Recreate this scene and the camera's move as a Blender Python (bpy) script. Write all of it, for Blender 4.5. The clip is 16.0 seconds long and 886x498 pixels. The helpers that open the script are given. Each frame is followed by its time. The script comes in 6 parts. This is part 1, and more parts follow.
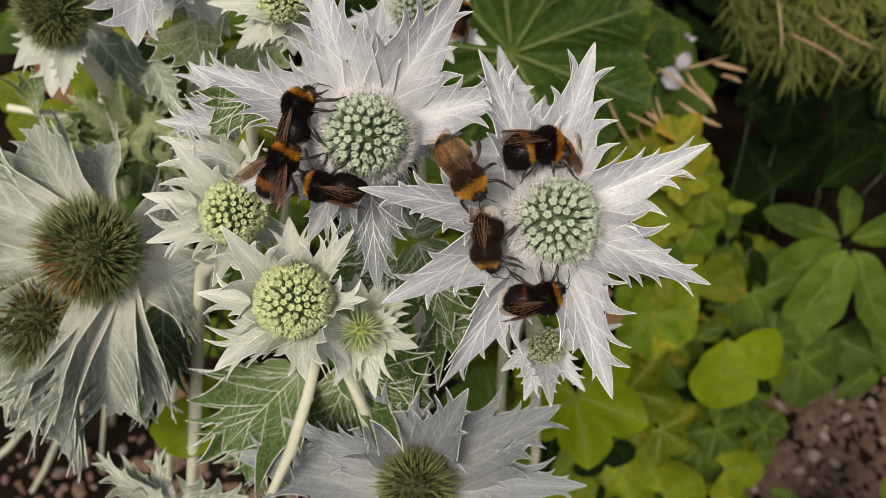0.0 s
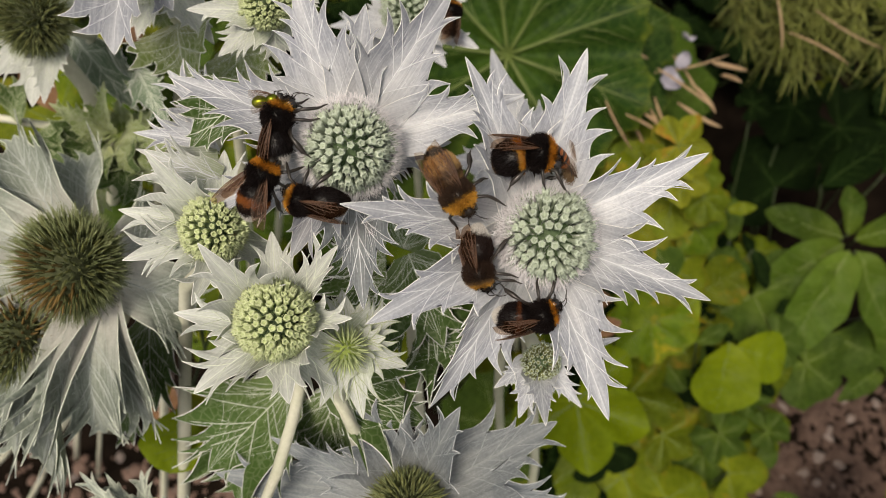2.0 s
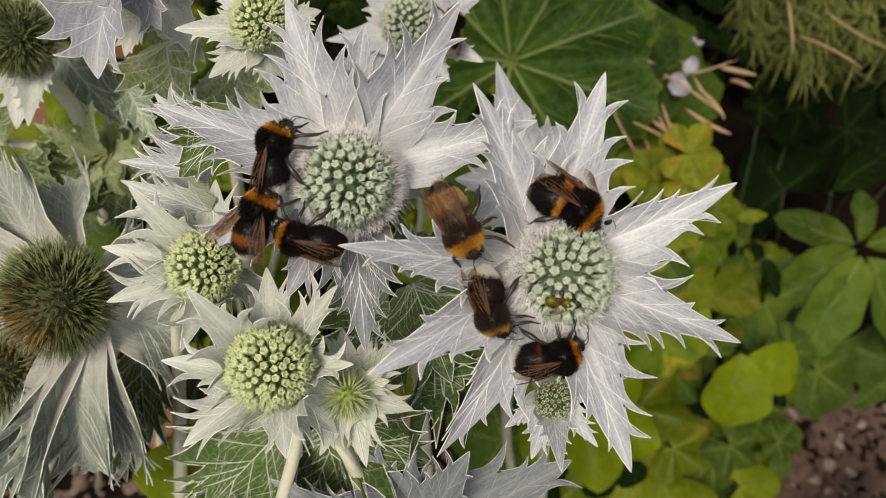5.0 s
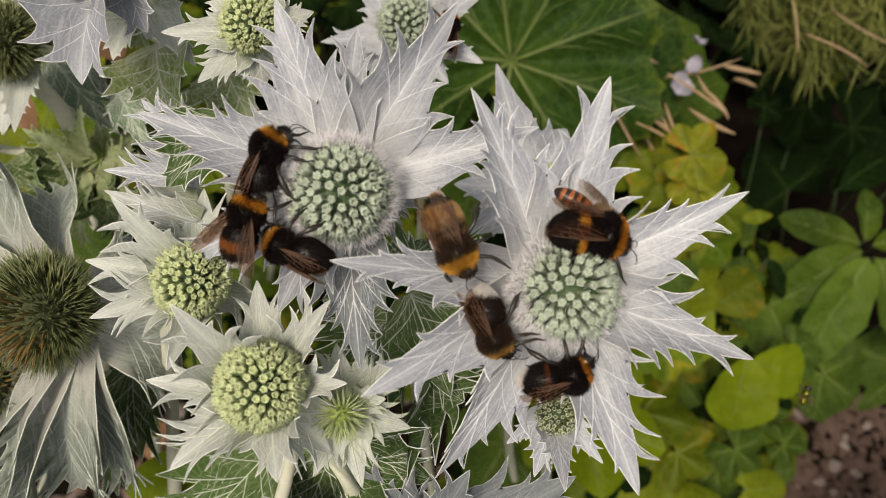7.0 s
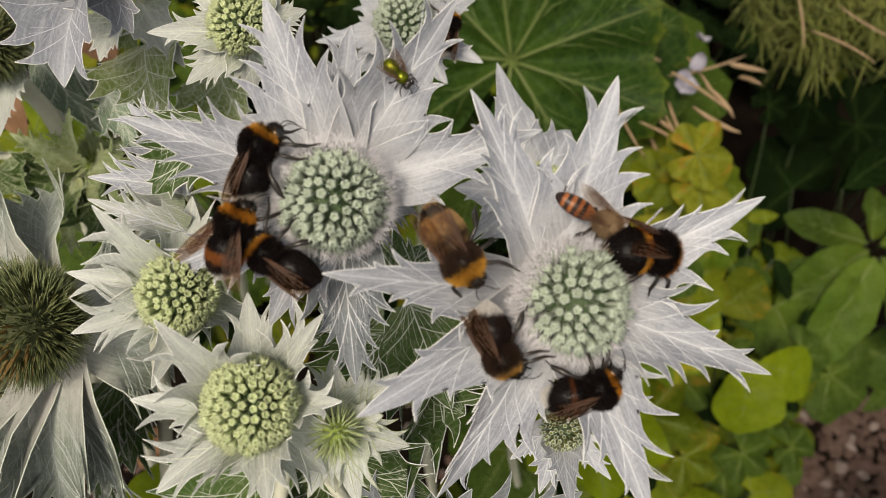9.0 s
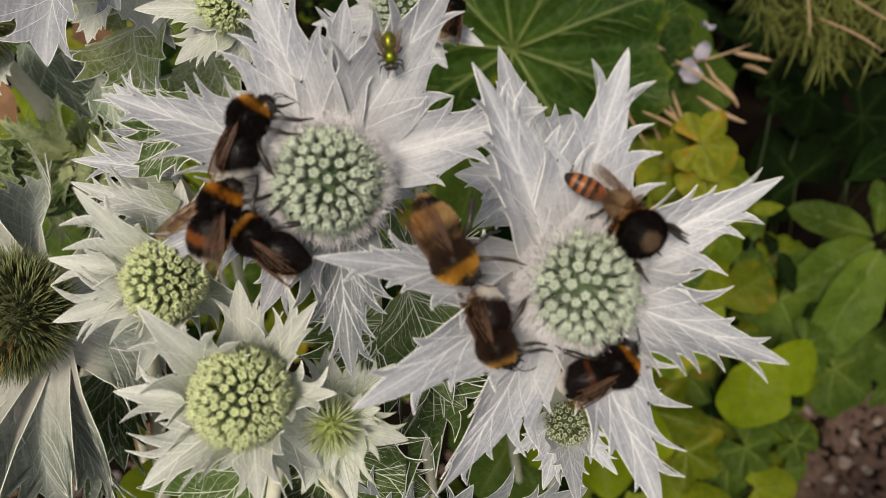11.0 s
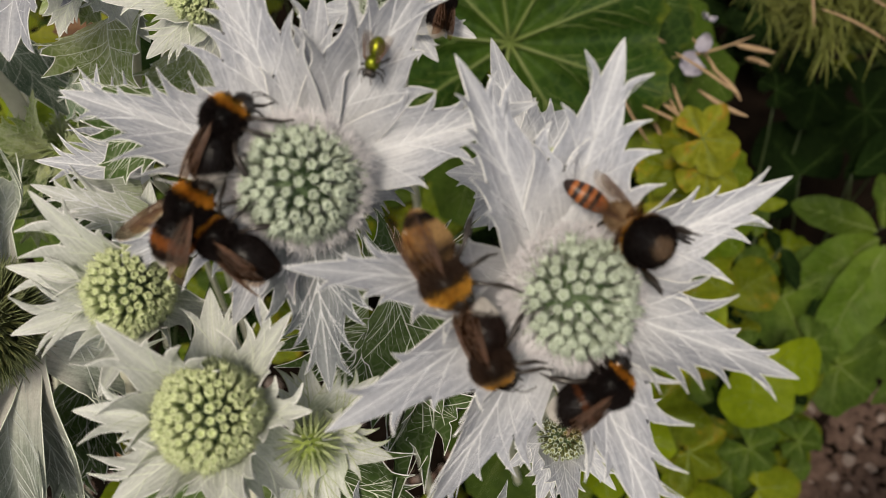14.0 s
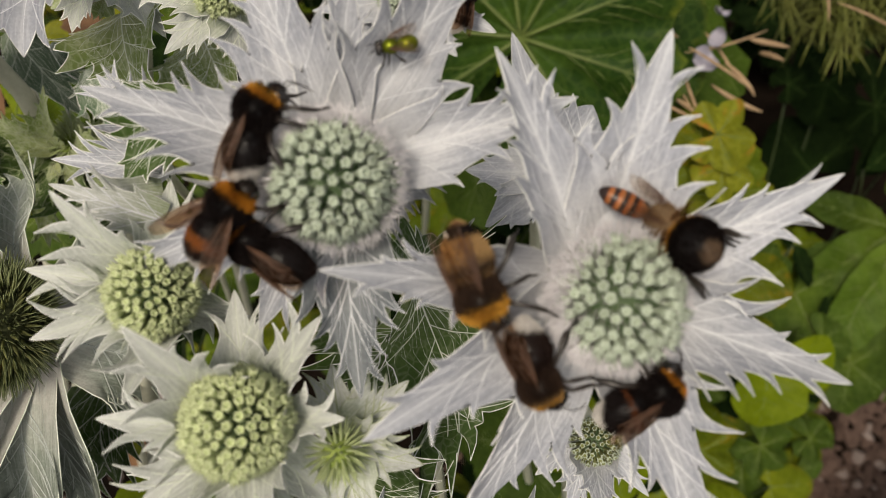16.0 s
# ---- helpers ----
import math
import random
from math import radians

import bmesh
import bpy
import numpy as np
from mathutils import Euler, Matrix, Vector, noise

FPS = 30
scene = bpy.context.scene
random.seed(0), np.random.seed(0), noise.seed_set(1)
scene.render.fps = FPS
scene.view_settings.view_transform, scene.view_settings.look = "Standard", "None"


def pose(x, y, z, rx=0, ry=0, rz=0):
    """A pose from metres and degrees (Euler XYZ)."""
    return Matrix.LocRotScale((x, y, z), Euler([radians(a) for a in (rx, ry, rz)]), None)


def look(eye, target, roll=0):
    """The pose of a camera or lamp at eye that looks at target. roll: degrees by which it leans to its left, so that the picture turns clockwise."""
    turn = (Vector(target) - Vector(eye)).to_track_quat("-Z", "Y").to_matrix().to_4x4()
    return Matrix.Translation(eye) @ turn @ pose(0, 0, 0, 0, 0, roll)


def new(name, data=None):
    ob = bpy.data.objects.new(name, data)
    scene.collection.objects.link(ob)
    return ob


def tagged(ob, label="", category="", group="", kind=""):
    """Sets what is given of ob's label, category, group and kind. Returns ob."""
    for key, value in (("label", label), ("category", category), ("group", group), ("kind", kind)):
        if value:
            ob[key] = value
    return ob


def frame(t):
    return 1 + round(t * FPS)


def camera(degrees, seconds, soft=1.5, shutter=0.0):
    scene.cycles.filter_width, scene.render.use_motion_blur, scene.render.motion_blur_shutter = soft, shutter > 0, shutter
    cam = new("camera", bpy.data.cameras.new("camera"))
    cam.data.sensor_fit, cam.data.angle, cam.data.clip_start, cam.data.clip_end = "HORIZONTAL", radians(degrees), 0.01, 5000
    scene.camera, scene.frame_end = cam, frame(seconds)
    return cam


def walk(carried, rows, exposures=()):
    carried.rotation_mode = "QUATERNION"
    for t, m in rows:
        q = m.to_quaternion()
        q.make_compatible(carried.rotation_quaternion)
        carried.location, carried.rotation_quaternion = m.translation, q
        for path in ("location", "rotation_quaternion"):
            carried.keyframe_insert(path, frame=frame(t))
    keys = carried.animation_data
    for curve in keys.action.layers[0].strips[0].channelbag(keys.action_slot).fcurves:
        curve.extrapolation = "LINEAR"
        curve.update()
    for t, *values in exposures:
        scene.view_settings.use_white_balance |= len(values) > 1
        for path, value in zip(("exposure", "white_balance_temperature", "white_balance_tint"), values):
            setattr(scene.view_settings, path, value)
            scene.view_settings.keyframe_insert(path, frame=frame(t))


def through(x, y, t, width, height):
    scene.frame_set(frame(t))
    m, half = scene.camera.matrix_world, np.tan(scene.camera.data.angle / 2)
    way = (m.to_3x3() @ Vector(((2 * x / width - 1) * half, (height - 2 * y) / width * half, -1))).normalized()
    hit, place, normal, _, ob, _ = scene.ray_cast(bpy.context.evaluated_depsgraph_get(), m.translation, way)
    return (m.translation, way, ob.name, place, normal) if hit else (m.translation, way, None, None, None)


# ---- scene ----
cam = camera(60, 16.0, soft=0.5)
cam.data.dof.use_dof, cam.data.dof.focus_distance, cam.data.dof.aperture_fstop = True, 0.165, 20
PATH = [
    (0, 0.00000, -0.00000, 0.75000, 24.999, -0.005, -0.003),
    (0.5, 0.00121, 0.00003, 0.74896, 24.995, 0.014, -0.100),
    (1, 0.00169, 0.00160, 0.74687, 24.961, 0.128, -0.166),
    (1.5, 0.00194, 0.00355, 0.74594, 24.956, 0.184, -0.262),
    (2, 0.00293, 0.00610, 0.74524, 24.926, 0.311, -0.374),
    (2.5, 0.00310, 0.00942, 0.74456, 24.856, 0.343, -0.397),
    (3, 0.00325, 0.01195, 0.74335, 24.855, 0.407, -0.543),
    (3.5, 0.00307, 0.01400, 0.74219, 24.869, 0.490, -0.613),
    (4, 0.00201, 0.01551, 0.74091, 24.887, 0.530, -0.703),
    (6.5, 0.00182, 0.02175, 0.73415, 24.805, 0.813, -0.982),
    (7, 0.00258, 0.02322, 0.73310, 24.754, 0.842, -1.041),
    (7.5, 0.00345, 0.02435, 0.73192, 24.775, 0.961, -1.122),
    (8, 0.00342, 0.02565, 0.73013, 24.742, 0.990, -1.172),
    (8.5, 0.00321, 0.02695, 0.72863, 24.735, 1.020, -1.248),
    (9, 0.00298, 0.02799, 0.72715, 24.709, 1.079, -1.314),
    (11.5, 0.00281, 0.02935, 0.71882, 24.328, 1.114, -1.377),
    (12, 0.00250, 0.03007, 0.71765, 24.287, 1.209, -1.417),
    (12.5, 0.00365, 0.03119, 0.71614, 24.191, 1.201, -1.428),
    (13, 0.00487, 0.03183, 0.71476, 24.154, 1.262, -1.490),
    (13.5, 0.00529, 0.03298, 0.71353, 24.059, 1.255, -1.475),
    (14, 0.00567, 0.03430, 0.71269, 24.004, 1.291, -1.559),
    (14.5, 0.00518, 0.03510, 0.71178, 23.961, 1.333, -1.587),
    (15, 0.00370, 0.03578, 0.71128, 23.897, 1.380, -1.607),
    (15.5, 0.00187, 0.03656, 0.71007, 23.805, 1.414, -1.664),
    (16, 0.00038, 0.03686, 0.70907, 23.736, 1.408, -1.664),
]
walk(cam, [(t, pose(*p)) for t, *p in PATH], ((0, 0.26, 7250, 11), (8, 0.22, 7250, 11), (16, 0.13, 7250, 11)))

# ---- light ----
world = bpy.data.worlds.new("daylight")
scene.world = world
world.use_nodes = True
sky = world.node_tree.nodes.new("ShaderNodeTexSky")
sky.sky_type, sky.sun_disc = "NISHITA", False
sky.sun_elevation, sky.sun_rotation = radians(62), radians(200)
sky.air_density, sky.dust_density = 1.0, 3.0
veil = world.node_tree.nodes.new("ShaderNodeHueSaturation")
veil.inputs["Saturation"].default_value = 0.3
world.node_tree.links.new(sky.outputs[0], veil.inputs["Color"])
world.node_tree.links.new(veil.outputs[0], world.node_tree.nodes["Background"].inputs["Color"])
world.node_tree.nodes["Background"].inputs["Strength"].default_value = 0.10
sun = new("sun", bpy.data.lights.new("sun", "SUN"))
sun.data.energy, sun.data.angle, sun.data.color = 2.1, radians(16), (1.0, 0.93, 0.83)
sun.matrix_basis = look((-0.25, -0.3, 1.0), (0, 0, 0))

# ---- materials ----
def ramp(nt, fac, stops):
    n = nt.nodes.new("ShaderNodeValToRGB")
    el = n.color_ramp.elements
    while len(el) < len(stops):
        el.new(0.5)
    for e, (p, c) in zip(el, stops):
        e.position, e.color = p, (*c, 1)
    nt.links.new(fac, n.inputs["Fac"])
    return n.outputs["Color"]


def mixed(nt, fac, a, b, how="MIX"):
    n = nt.nodes.new("ShaderNodeMix")
    n.data_type, n.blend_type = "RGBA", how
    for key, v in ((0, fac), (6, a), (7, b)):
        if isinstance(v, (int, float)):
            n.inputs[key].default_value = v
        elif isinstance(v, tuple):
            n.inputs[key].default_value = (*v, 1)
        else:
            nt.links.new(v, n.inputs[key])
    return n.outputs[2]


def noise_of(nt, scale, detail=3.0, rough=0.6, coord=None):
    n = nt.nodes.new("ShaderNodeTexNoise")
    n.inputs["Scale"].default_value, n.inputs["Detail"].default_value, n.inputs["Roughness"].default_value = scale, detail, rough
    if coord:
        nt.links.new(coord, n.inputs["Vector"])
    return n.outputs["Fac"]


def material(name, low, high, rough=0.6, fine=900, coarse=90, bump=0.15, vary=0.25, metal=0.0, through=0.0, specular=0.4):
    """A surface that ranges from one colour to another at two scales, with fine relief."""
    m = bpy.data.materials.new(name)
    m.use_nodes = True
    nt = m.node_tree
    b = nt.nodes["Principled BSDF"]
    co = nt.nodes.new("ShaderNodeTexCoord").outputs["Object"]
    a = noise_of(nt, coarse, 4, 0.6, co)
    f = noise_of(nt, fine, 3, 0.7, co)
    both = nt.nodes.new("ShaderNodeMath")
    both.operation = "MULTIPLY_ADD"
    nt.links.new(f, both.inputs[0])
    both.inputs[1].default_value = 0.35
    add = nt.nodes.new("ShaderNodeMath")
    add.operation = "MULTIPLY"
    nt.links.new(a, add.inputs[0])
    add.inputs[1].default_value = 0.65
    nt.links.new(add.outputs[0], both.inputs[2])
    col = ramp(nt, both.outputs[0], ((0.3, low), (0.7, high)))
    info = nt.nodes.new("ShaderNodeObjectInfo")
    hsv = nt.nodes.new("ShaderNodeHueSaturation")
    val = nt.nodes.new("ShaderNodeMapRange")
    val.inputs["To Min"].default_value, val.inputs["To Max"].default_value = 1 - vary, 1 + vary
    nt.links.new(info.outputs["Random"], val.inputs["Value"])
    nt.links.new(val.outputs[0], hsv.inputs["Value"])
    nt.links.new(col, hsv.inputs["Color"])
    nt.links.new(hsv.outputs[0], b.inputs["Base Color"])
    b.inputs["Roughness"].default_value, b.inputs["Metallic"].default_value = rough, metal
    b.inputs["Specular IOR Level"].default_value = specular
    if bump:
        bp = nt.nodes.new("ShaderNodeBump")
        bp.inputs["Strength"].default_value, bp.inputs["Distance"].default_value = bump, 0.0006
        nt.links.new(both.outputs[0], bp.inputs["Height"])
        nt.links.new(bp.outputs[0], b.inputs["Normal"])
    if through:
        t = nt.nodes.new("ShaderNodeBsdfTranslucent")
        nt.links.new(hsv.outputs[0], t.inputs["Color"])
        mx = nt.nodes.new("ShaderNodeMixShader")
        mx.inputs[0].default_value = through
        nt.links.new(b.outputs[0], mx.inputs[1])
        nt.links.new(t.outputs[0], mx.inputs[2])
        nt.links.new(mx.outputs[0], nt.nodes["Material Output"].inputs["Surface"])
    return m


def blade_material(name, base, tip, net, net_scale=700, amount=0.35, rough=0.55, through=0.25, blotch=None, gloss=0.3, edge_tint=None, streak=0.0, mottle=0.0):
    """A leaf or bract: colour from its base to its tip, a fine net of pale veins, slight relief; it lets some light through."""
    m = bpy.data.materials.new(name)
    m.use_nodes = True
    nt = m.node_tree
    b = nt.nodes["Principled BSDF"]
    tc = nt.nodes.new("ShaderNodeTexCoord")
    sep = nt.nodes.new("ShaderNodeSeparateXYZ")
    nt.links.new(tc.outputs["UV"], sep.inputs[0])
    wob = noise_of(nt, 160, 4, 0.65, tc.outputs["Object"])
    along = nt.nodes.new("ShaderNodeMath")
    along.operation = "MULTIPLY_ADD"
    nt.links.new(wob, along.inputs[0])
    along.inputs[1].default_value = 0.5
    nt.links.new(sep.outputs[1], along.inputs[2])
    if edge_tint:
        less = nt.nodes.new("ShaderNodeMath")
        less.operation = "MULTIPLY"
        nt.links.new(along.outputs[0], less.inputs[0])
        less.inputs[1].default_value = 0.7
        col = ramp(nt, less.outputs[0], ((0.21, base), (0.52, tip), (0.82, tip), (0.96, edge_tint)))
    else:
        col = ramp(nt, along.outputs[0], ((0.3, base), (0.75, tip)))
    if blotch:
        bl = noise_of(nt, 45, 4, 0.7, tc.outputs["Object"])
        f = ramp(nt, bl, ((0.56, (0, 0, 0)), (0.66, (1, 1, 1))))
        col = mixed(nt, f, col, blotch)
    if mottle:
        shade = noise_of(nt, 70, 5, 0.65, tc.outputs["Object"])
        col = mixed(nt, mottle, col, ramp(nt, shade, ((0.35, (0.25, 0.32, 0.2)), (0.62, (1, 1, 1)))), "MULTIPLY")
    vo = nt.nodes.new("ShaderNodeTexVoronoi")
    vo.feature = "DISTANCE_TO_EDGE"
    vo.inputs["Scale"].default_value = net_scale
    nt.links.new(tc.outputs["Object"], vo.inputs["Vector"])
    edge = ramp(nt, vo.outputs["Distance"], ((0.0, (amount,) * 3), (0.12, (0, 0, 0))))
    col = mixed(nt, edge, col, net)
    if streak:
        wide = nt.nodes.new("ShaderNodeVectorMath")
        wide.operation = "MULTIPLY"
        wide.inputs[1].default_value = (70, 3.5, 1)
        nt.links.new(tc.outputs["UV"], wide.inputs[0])
        lines = noise_of(nt, 1.0, 3, 0.6, wide.outputs[0])
        pale = ramp(nt, lines, ((0.50, (0, 0, 0)), (0.62, (streak,) * 3)))
        dark = ramp(nt, lines, ((0.34, (streak * 0.7,) * 3), (0.46, (0, 0, 0))))
        off = nt.nodes.new("ShaderNodeMath")
        off.operation = "SUBTRACT"
        nt.links.new(sep.outputs[0], off.inputs[0])
        off.inputs[1].default_value = 0.5
        size = nt.nodes.new("ShaderNodeMath")
        size.operation = "ABSOLUTE"
        nt.links.new(off.outputs[0], size.inputs[0])
        rib = ramp(nt, size.outputs[0], ((0.0, (streak,) * 3), (0.06, (0, 0, 0))))
        col = mixed(nt, rib, col, net)
        col = mixed(nt, pale, col, net)
        col = mixed(nt, dark, col, tuple(c * 0.72 for c in tip))
    grain = noise_of(nt, 1800, 2, 0.6, tc.outputs["Object"])
    col = mixed(nt, 0.14, col, ramp(nt, grain, ((0.3, (0.2, 0.2, 0.2)), (0.7, (1, 1, 1)))), "OVERLAY")
    info = nt.nodes.new("ShaderNodeObjectInfo")
    hsv = nt.nodes.new("ShaderNodeHueSaturation")
    val = nt.nodes.new("ShaderNodeMapRange")
    val.inputs["To Min"].default_value, val.inputs["To Max"].default_value = 0.86, 1.12
    if streak:
        val.inputs["To Min"].default_value, val.inputs["To Max"].default_value = 0.84, 1.12
    if edge_tint:
        val.inputs["To Min"].default_value, val.inputs["To Max"].default_value = 0.68, 1.2
        hue = nt.nodes.new("ShaderNodeMath")
        hue.operation = "MULTIPLY_ADD"
        spread = nt.nodes.new("ShaderNodeMath")
        spread.operation = "FRACT"
        far = nt.nodes.new("ShaderNodeMath")
        far.operation = "MULTIPLY"
        far.inputs[1].default_value = 7.3
        nt.links.new(info.outputs["Random"], far.inputs[0])
        nt.links.new(far.outputs[0], spread.inputs[0])
        nt.links.new(spread.outputs[0], hue.inputs[0])
        hue.inputs[1].default_value, hue.inputs[2].default_value = 0.04, 0.482
        nt.links.new(hue.outputs[0], hsv.inputs["Hue"])
    nt.links.new(info.outputs["Random"], val.inputs["Value"])
    nt.links.new(val.outputs[0], hsv.inputs["Value"])
    nt.links.new(col, hsv.inputs["Color"])
    nt.links.new(hsv.outputs[0], b.inputs["Base Color"])
    b.inputs["Roughness"].default_value = rough
    b.inputs["Specular IOR Level"].default_value = gloss
    bp = nt.nodes.new("ShaderNodeBump")
    bp.inputs["Strength"].default_value, bp.inputs["Distance"].default_value = 0.25, 0.003 if edge_tint else 0.0004
    hm = nt.nodes.new("ShaderNodeMath")
    hm.operation = "ADD"
    nt.links.new(wob, hm.inputs[0])
    nt.links.new(edge, hm.inputs[1])
    nt.links.new(hm.outputs[0], bp.inputs["Height"])
    nt.links.new(bp.outputs[0], b.inputs["Normal"])
    t = nt.nodes.new("ShaderNodeBsdfTranslucent")
    nt.links.new(hsv.outputs[0], t.inputs["Color"])
    mx = nt.nodes.new("ShaderNodeMixShader")
    mx.inputs[0].default_value = through
    nt.links.new(b.outputs[0], mx.inputs[1])
    nt.links.new(t.outputs[0], mx.inputs[2])
    nt.links.new(mx.outputs[0], nt.nodes["Material Output"].inputs["Surface"])
    return m


def banded(name, stops, rough=0.75, ragged=0.0022, gloss=0.12):
    """Fur or horn whose colour changes along the body, from the tail to the head (the second texture coordinate, 20 mm long)."""
    m = bpy.data.materials.new(name)
    m.use_nodes = True
    nt = m.node_tree
    b = nt.nodes["Principled BSDF"]
    tc = nt.nodes.new("ShaderNodeTexCoord")
    co = tc.outputs["Object"]
    sep = nt.nodes.new("ShaderNodeSeparateXYZ")
    nt.links.new(tc.outputs["UV"], sep.inputs[0])
    n = noise_of(nt, 520, 4, 0.75, co)
    pos = nt.nodes.new("ShaderNodeMath")
    pos.operation = "MULTIPLY_ADD"
    nt.links.new(n, pos.inputs[0])
    pos.inputs[1].default_value = ragged / 0.02
    low = nt.nodes.new("ShaderNodeMath")
    low.operation = "SUBTRACT"
    nt.links.new(sep.outputs[1], low.inputs[0])
    low.inputs[1].default_value = ragged / 0.04
    nt.links.new(low.outputs[0], pos.inputs[2])
    col = ramp(nt, pos.outputs[0], [((y + 10) / 20, c) for y, c in stops])
    g = noise_of(nt, 2500, 2, 0.7, co)
    col = mixed(nt, 0.35, col, ramp(nt, g, ((0.3, (0.1, 0.1, 0.1)), (0.7, (1, 1, 1)))), "OVERLAY")
    nt.links.new(col, b.inputs["Base Color"])
    b.inputs["Roughness"].default_value = rough
    b.inputs["Specular IOR Level"].default_value = gloss
    return m


def wing_material(name="wing_membrane", tone=(0.15, 0.075, 0.04), solid=0.075, tint=(0.86, 0.77, 0.69, 1)):
    m = bpy.data.materials.new(name)
    m.use_nodes = True
    nt = m.node_tree
    b = nt.nodes["Principled BSDF"]
    co = nt.nodes.new("ShaderNodeTexCoord").outputs["Object"]
    f = noise_of(nt, 500, 2, 0.5, co)
    nt.links.new(ramp(nt, f, ((0.3, tuple(c * 0.25 for c in tone)), (0.7, tone))), b.inputs["Base Color"])
    b.inputs["Roughness"].default_value, b.inputs["Specular IOR Level"].default_value = 0.3, 0.45
    bp = nt.nodes.new("ShaderNodeBump")
    bp.inputs["Strength"].default_value, bp.inputs["Distance"].default_value = 0.5, 0.0004
    nt.links.new(noise_of(nt, 900, 3, 0.6, co), bp.inputs["Height"])
    nt.links.new(bp.outputs[0], b.inputs["Normal"])
    tr = nt.nodes.new("ShaderNodeBsdfTransparent")
    tr.inputs["Color"].default_value = tint
    mx = nt.nodes.new("ShaderNodeMixShader")
    mx.inputs[0].default_value = solid
    nt.links.new(tr.outputs[0], mx.inputs[1])
    nt.links.new(b.outputs[0], mx.inputs[2])
    nt.links.new(mx.outputs[0], nt.nodes["Material Output"].inputs["Surface"])
    return m


SILVER = blade_material("silver_bract", (0.74, 0.75, 0.77), (0.355, 0.375, 0.43), (0.78, 0.80, 0.83), 420, 0.12, 0.42, 0.25, gloss=0.5, streak=0.34)
CREAM = blade_material("cream_green_bract", (0.39, 0.455, 0.29), (0.54, 0.57, 0.53), (0.80, 0.82, 0.79), 420, 0.16, 0.45, 0.3, streak=0.5)
DROOP = blade_material("drooping_white_bract", (0.68, 0.655, 0.615), (0.26, 0.30, 0.25), (0.62, 0.66, 0.61), 420, 0.15, 0.45, 0.25, streak=0.35)
GREY = blade_material("grey_green_bract", (0.32, 0.335, 0.335), (0.19, 0.215, 0.235), (0.42, 0.45, 0.46), 400, 0.18, streak=0.4)
HOLLY_LEAF = blade_material("sea_holly_leaf", (0.18, 0.26, 0.09), (0.07, 0.13, 0.028), (0.42, 0.48, 0.30), 420, 0.22, 0.5, 0.35)
OLIVE_LEAF = blade_material("pale_olive_leaf", (0.50, 0.54, 0.28), (0.25, 0.34, 0.10), (0.64, 0.69, 0.48), 330, 0.5, 0.5, 0.35, streak=0.3)
SAGE_LEAF = blade_material("sage_green_leaf", (0.27, 0.34, 0.22), (0.15, 0.23, 0.14), (0.45, 0.52, 0.42), 420, 0.2, 0.5, 0.35, streak=0.4)
RIM = material("pale_rim", (0.84, 0.85, 0.82), (0.94, 0.94, 0.92), 0.5, 900, 200, 0.05, 0.05)
VEIN_GREY = material("grey_vein", (0.42, 0.46, 0.44), (0.58, 0.62, 0.59), 0.5, 900, 200, 0.05, 0.05)
VEIN_SLATE = material("slate_vein", (0.27, 0.30, 0.31), (0.40, 0.43, 0.44), 0.5, 900, 200, 0.05, 0.05)
VEIN_CREAM = material("cream_vein", (0.62, 0.67, 0.56), (0.76, 0.80, 0.70), 0.5, 900, 200, 0.05, 0.05)
VEIN = material("pale_vein", (0.64, 0.66, 0.69), (0.80, 0.82, 0.85), 0.5, 900, 200, 0.05, 0.05)
VEIN_GREEN = material("greenish_vein", (0.36, 0.42, 0.24), (0.52, 0.57, 0.38), 0.5, 900, 200, 0.05, 0.05)
CORE = material("dark_green_core", (0.05, 0.09, 0.035), (0.10, 0.15, 0.07), 0.7, 900, 200, 0.3, 0.1)
CORE_BROWN = material("brown_green_core", (0.025, 0.035, 0.012), (0.07, 0.08, 0.03), 0.8, 900, 200, 0.3, 0.1)
FLORET = material("pale_green_floret", (0.24, 0.29, 0.21), (0.41, 0.47, 0.37), 0.6, 1500, 700, 0.2, 0.18)
FLORET_LIME = material("lime_green_floret", (0.30, 0.37, 0.15), (0.50, 0.56, 0.32), 0.6, 1500, 700, 0.2, 0.15)
CROWN = material("pale_floret_crown", (0.33, 0.39, 0.30), (0.53, 0.59, 0.49), 0.6, 1500, 700, 0.1, 0.12)
CROWN_LIME = material("lime_floret_crown", (0.43, 0.50, 0.25), (0.62, 0.66, 0.42), 0.6, 1500, 700, 0.1, 0.12)
CORE_LIME = material("lime_green_core", (0.20, 0.27, 0.05), (0.34, 0.42, 0.11), 0.7, 900, 200, 0.3, 0.1)
FLORET_BROWN = material("spent_and_shaded_floret", (0.07, 0.095, 0.028), (0.24, 0.24, 0.09), 0.7, 1500, 300, 0.2, 0.35)
FLORET_RUST = material("rusty_spent_floret", (0.10, 0.060, 0.018), (0.25, 0.165, 0.05), 0.7, 1500, 300, 0.2, 0.3)
BRISTLE = material("white_bristle", (0.62, 0.60, 0.62), (0.86, 0.84, 0.86), 0.5, 900, 300, 0, 0.1)
BRISTLE_OLIVE = material("olive_bristle", (0.09, 0.125, 0.04), (0.30, 0.33, 0.16), 0.5, 900, 300, 0, 0.1)
BRISTLE_GREEN = material("green_bristle", (0.30, 0.38, 0.18), (0.52, 0.58, 0.34), 0.5, 900, 300, 0, 0.1)
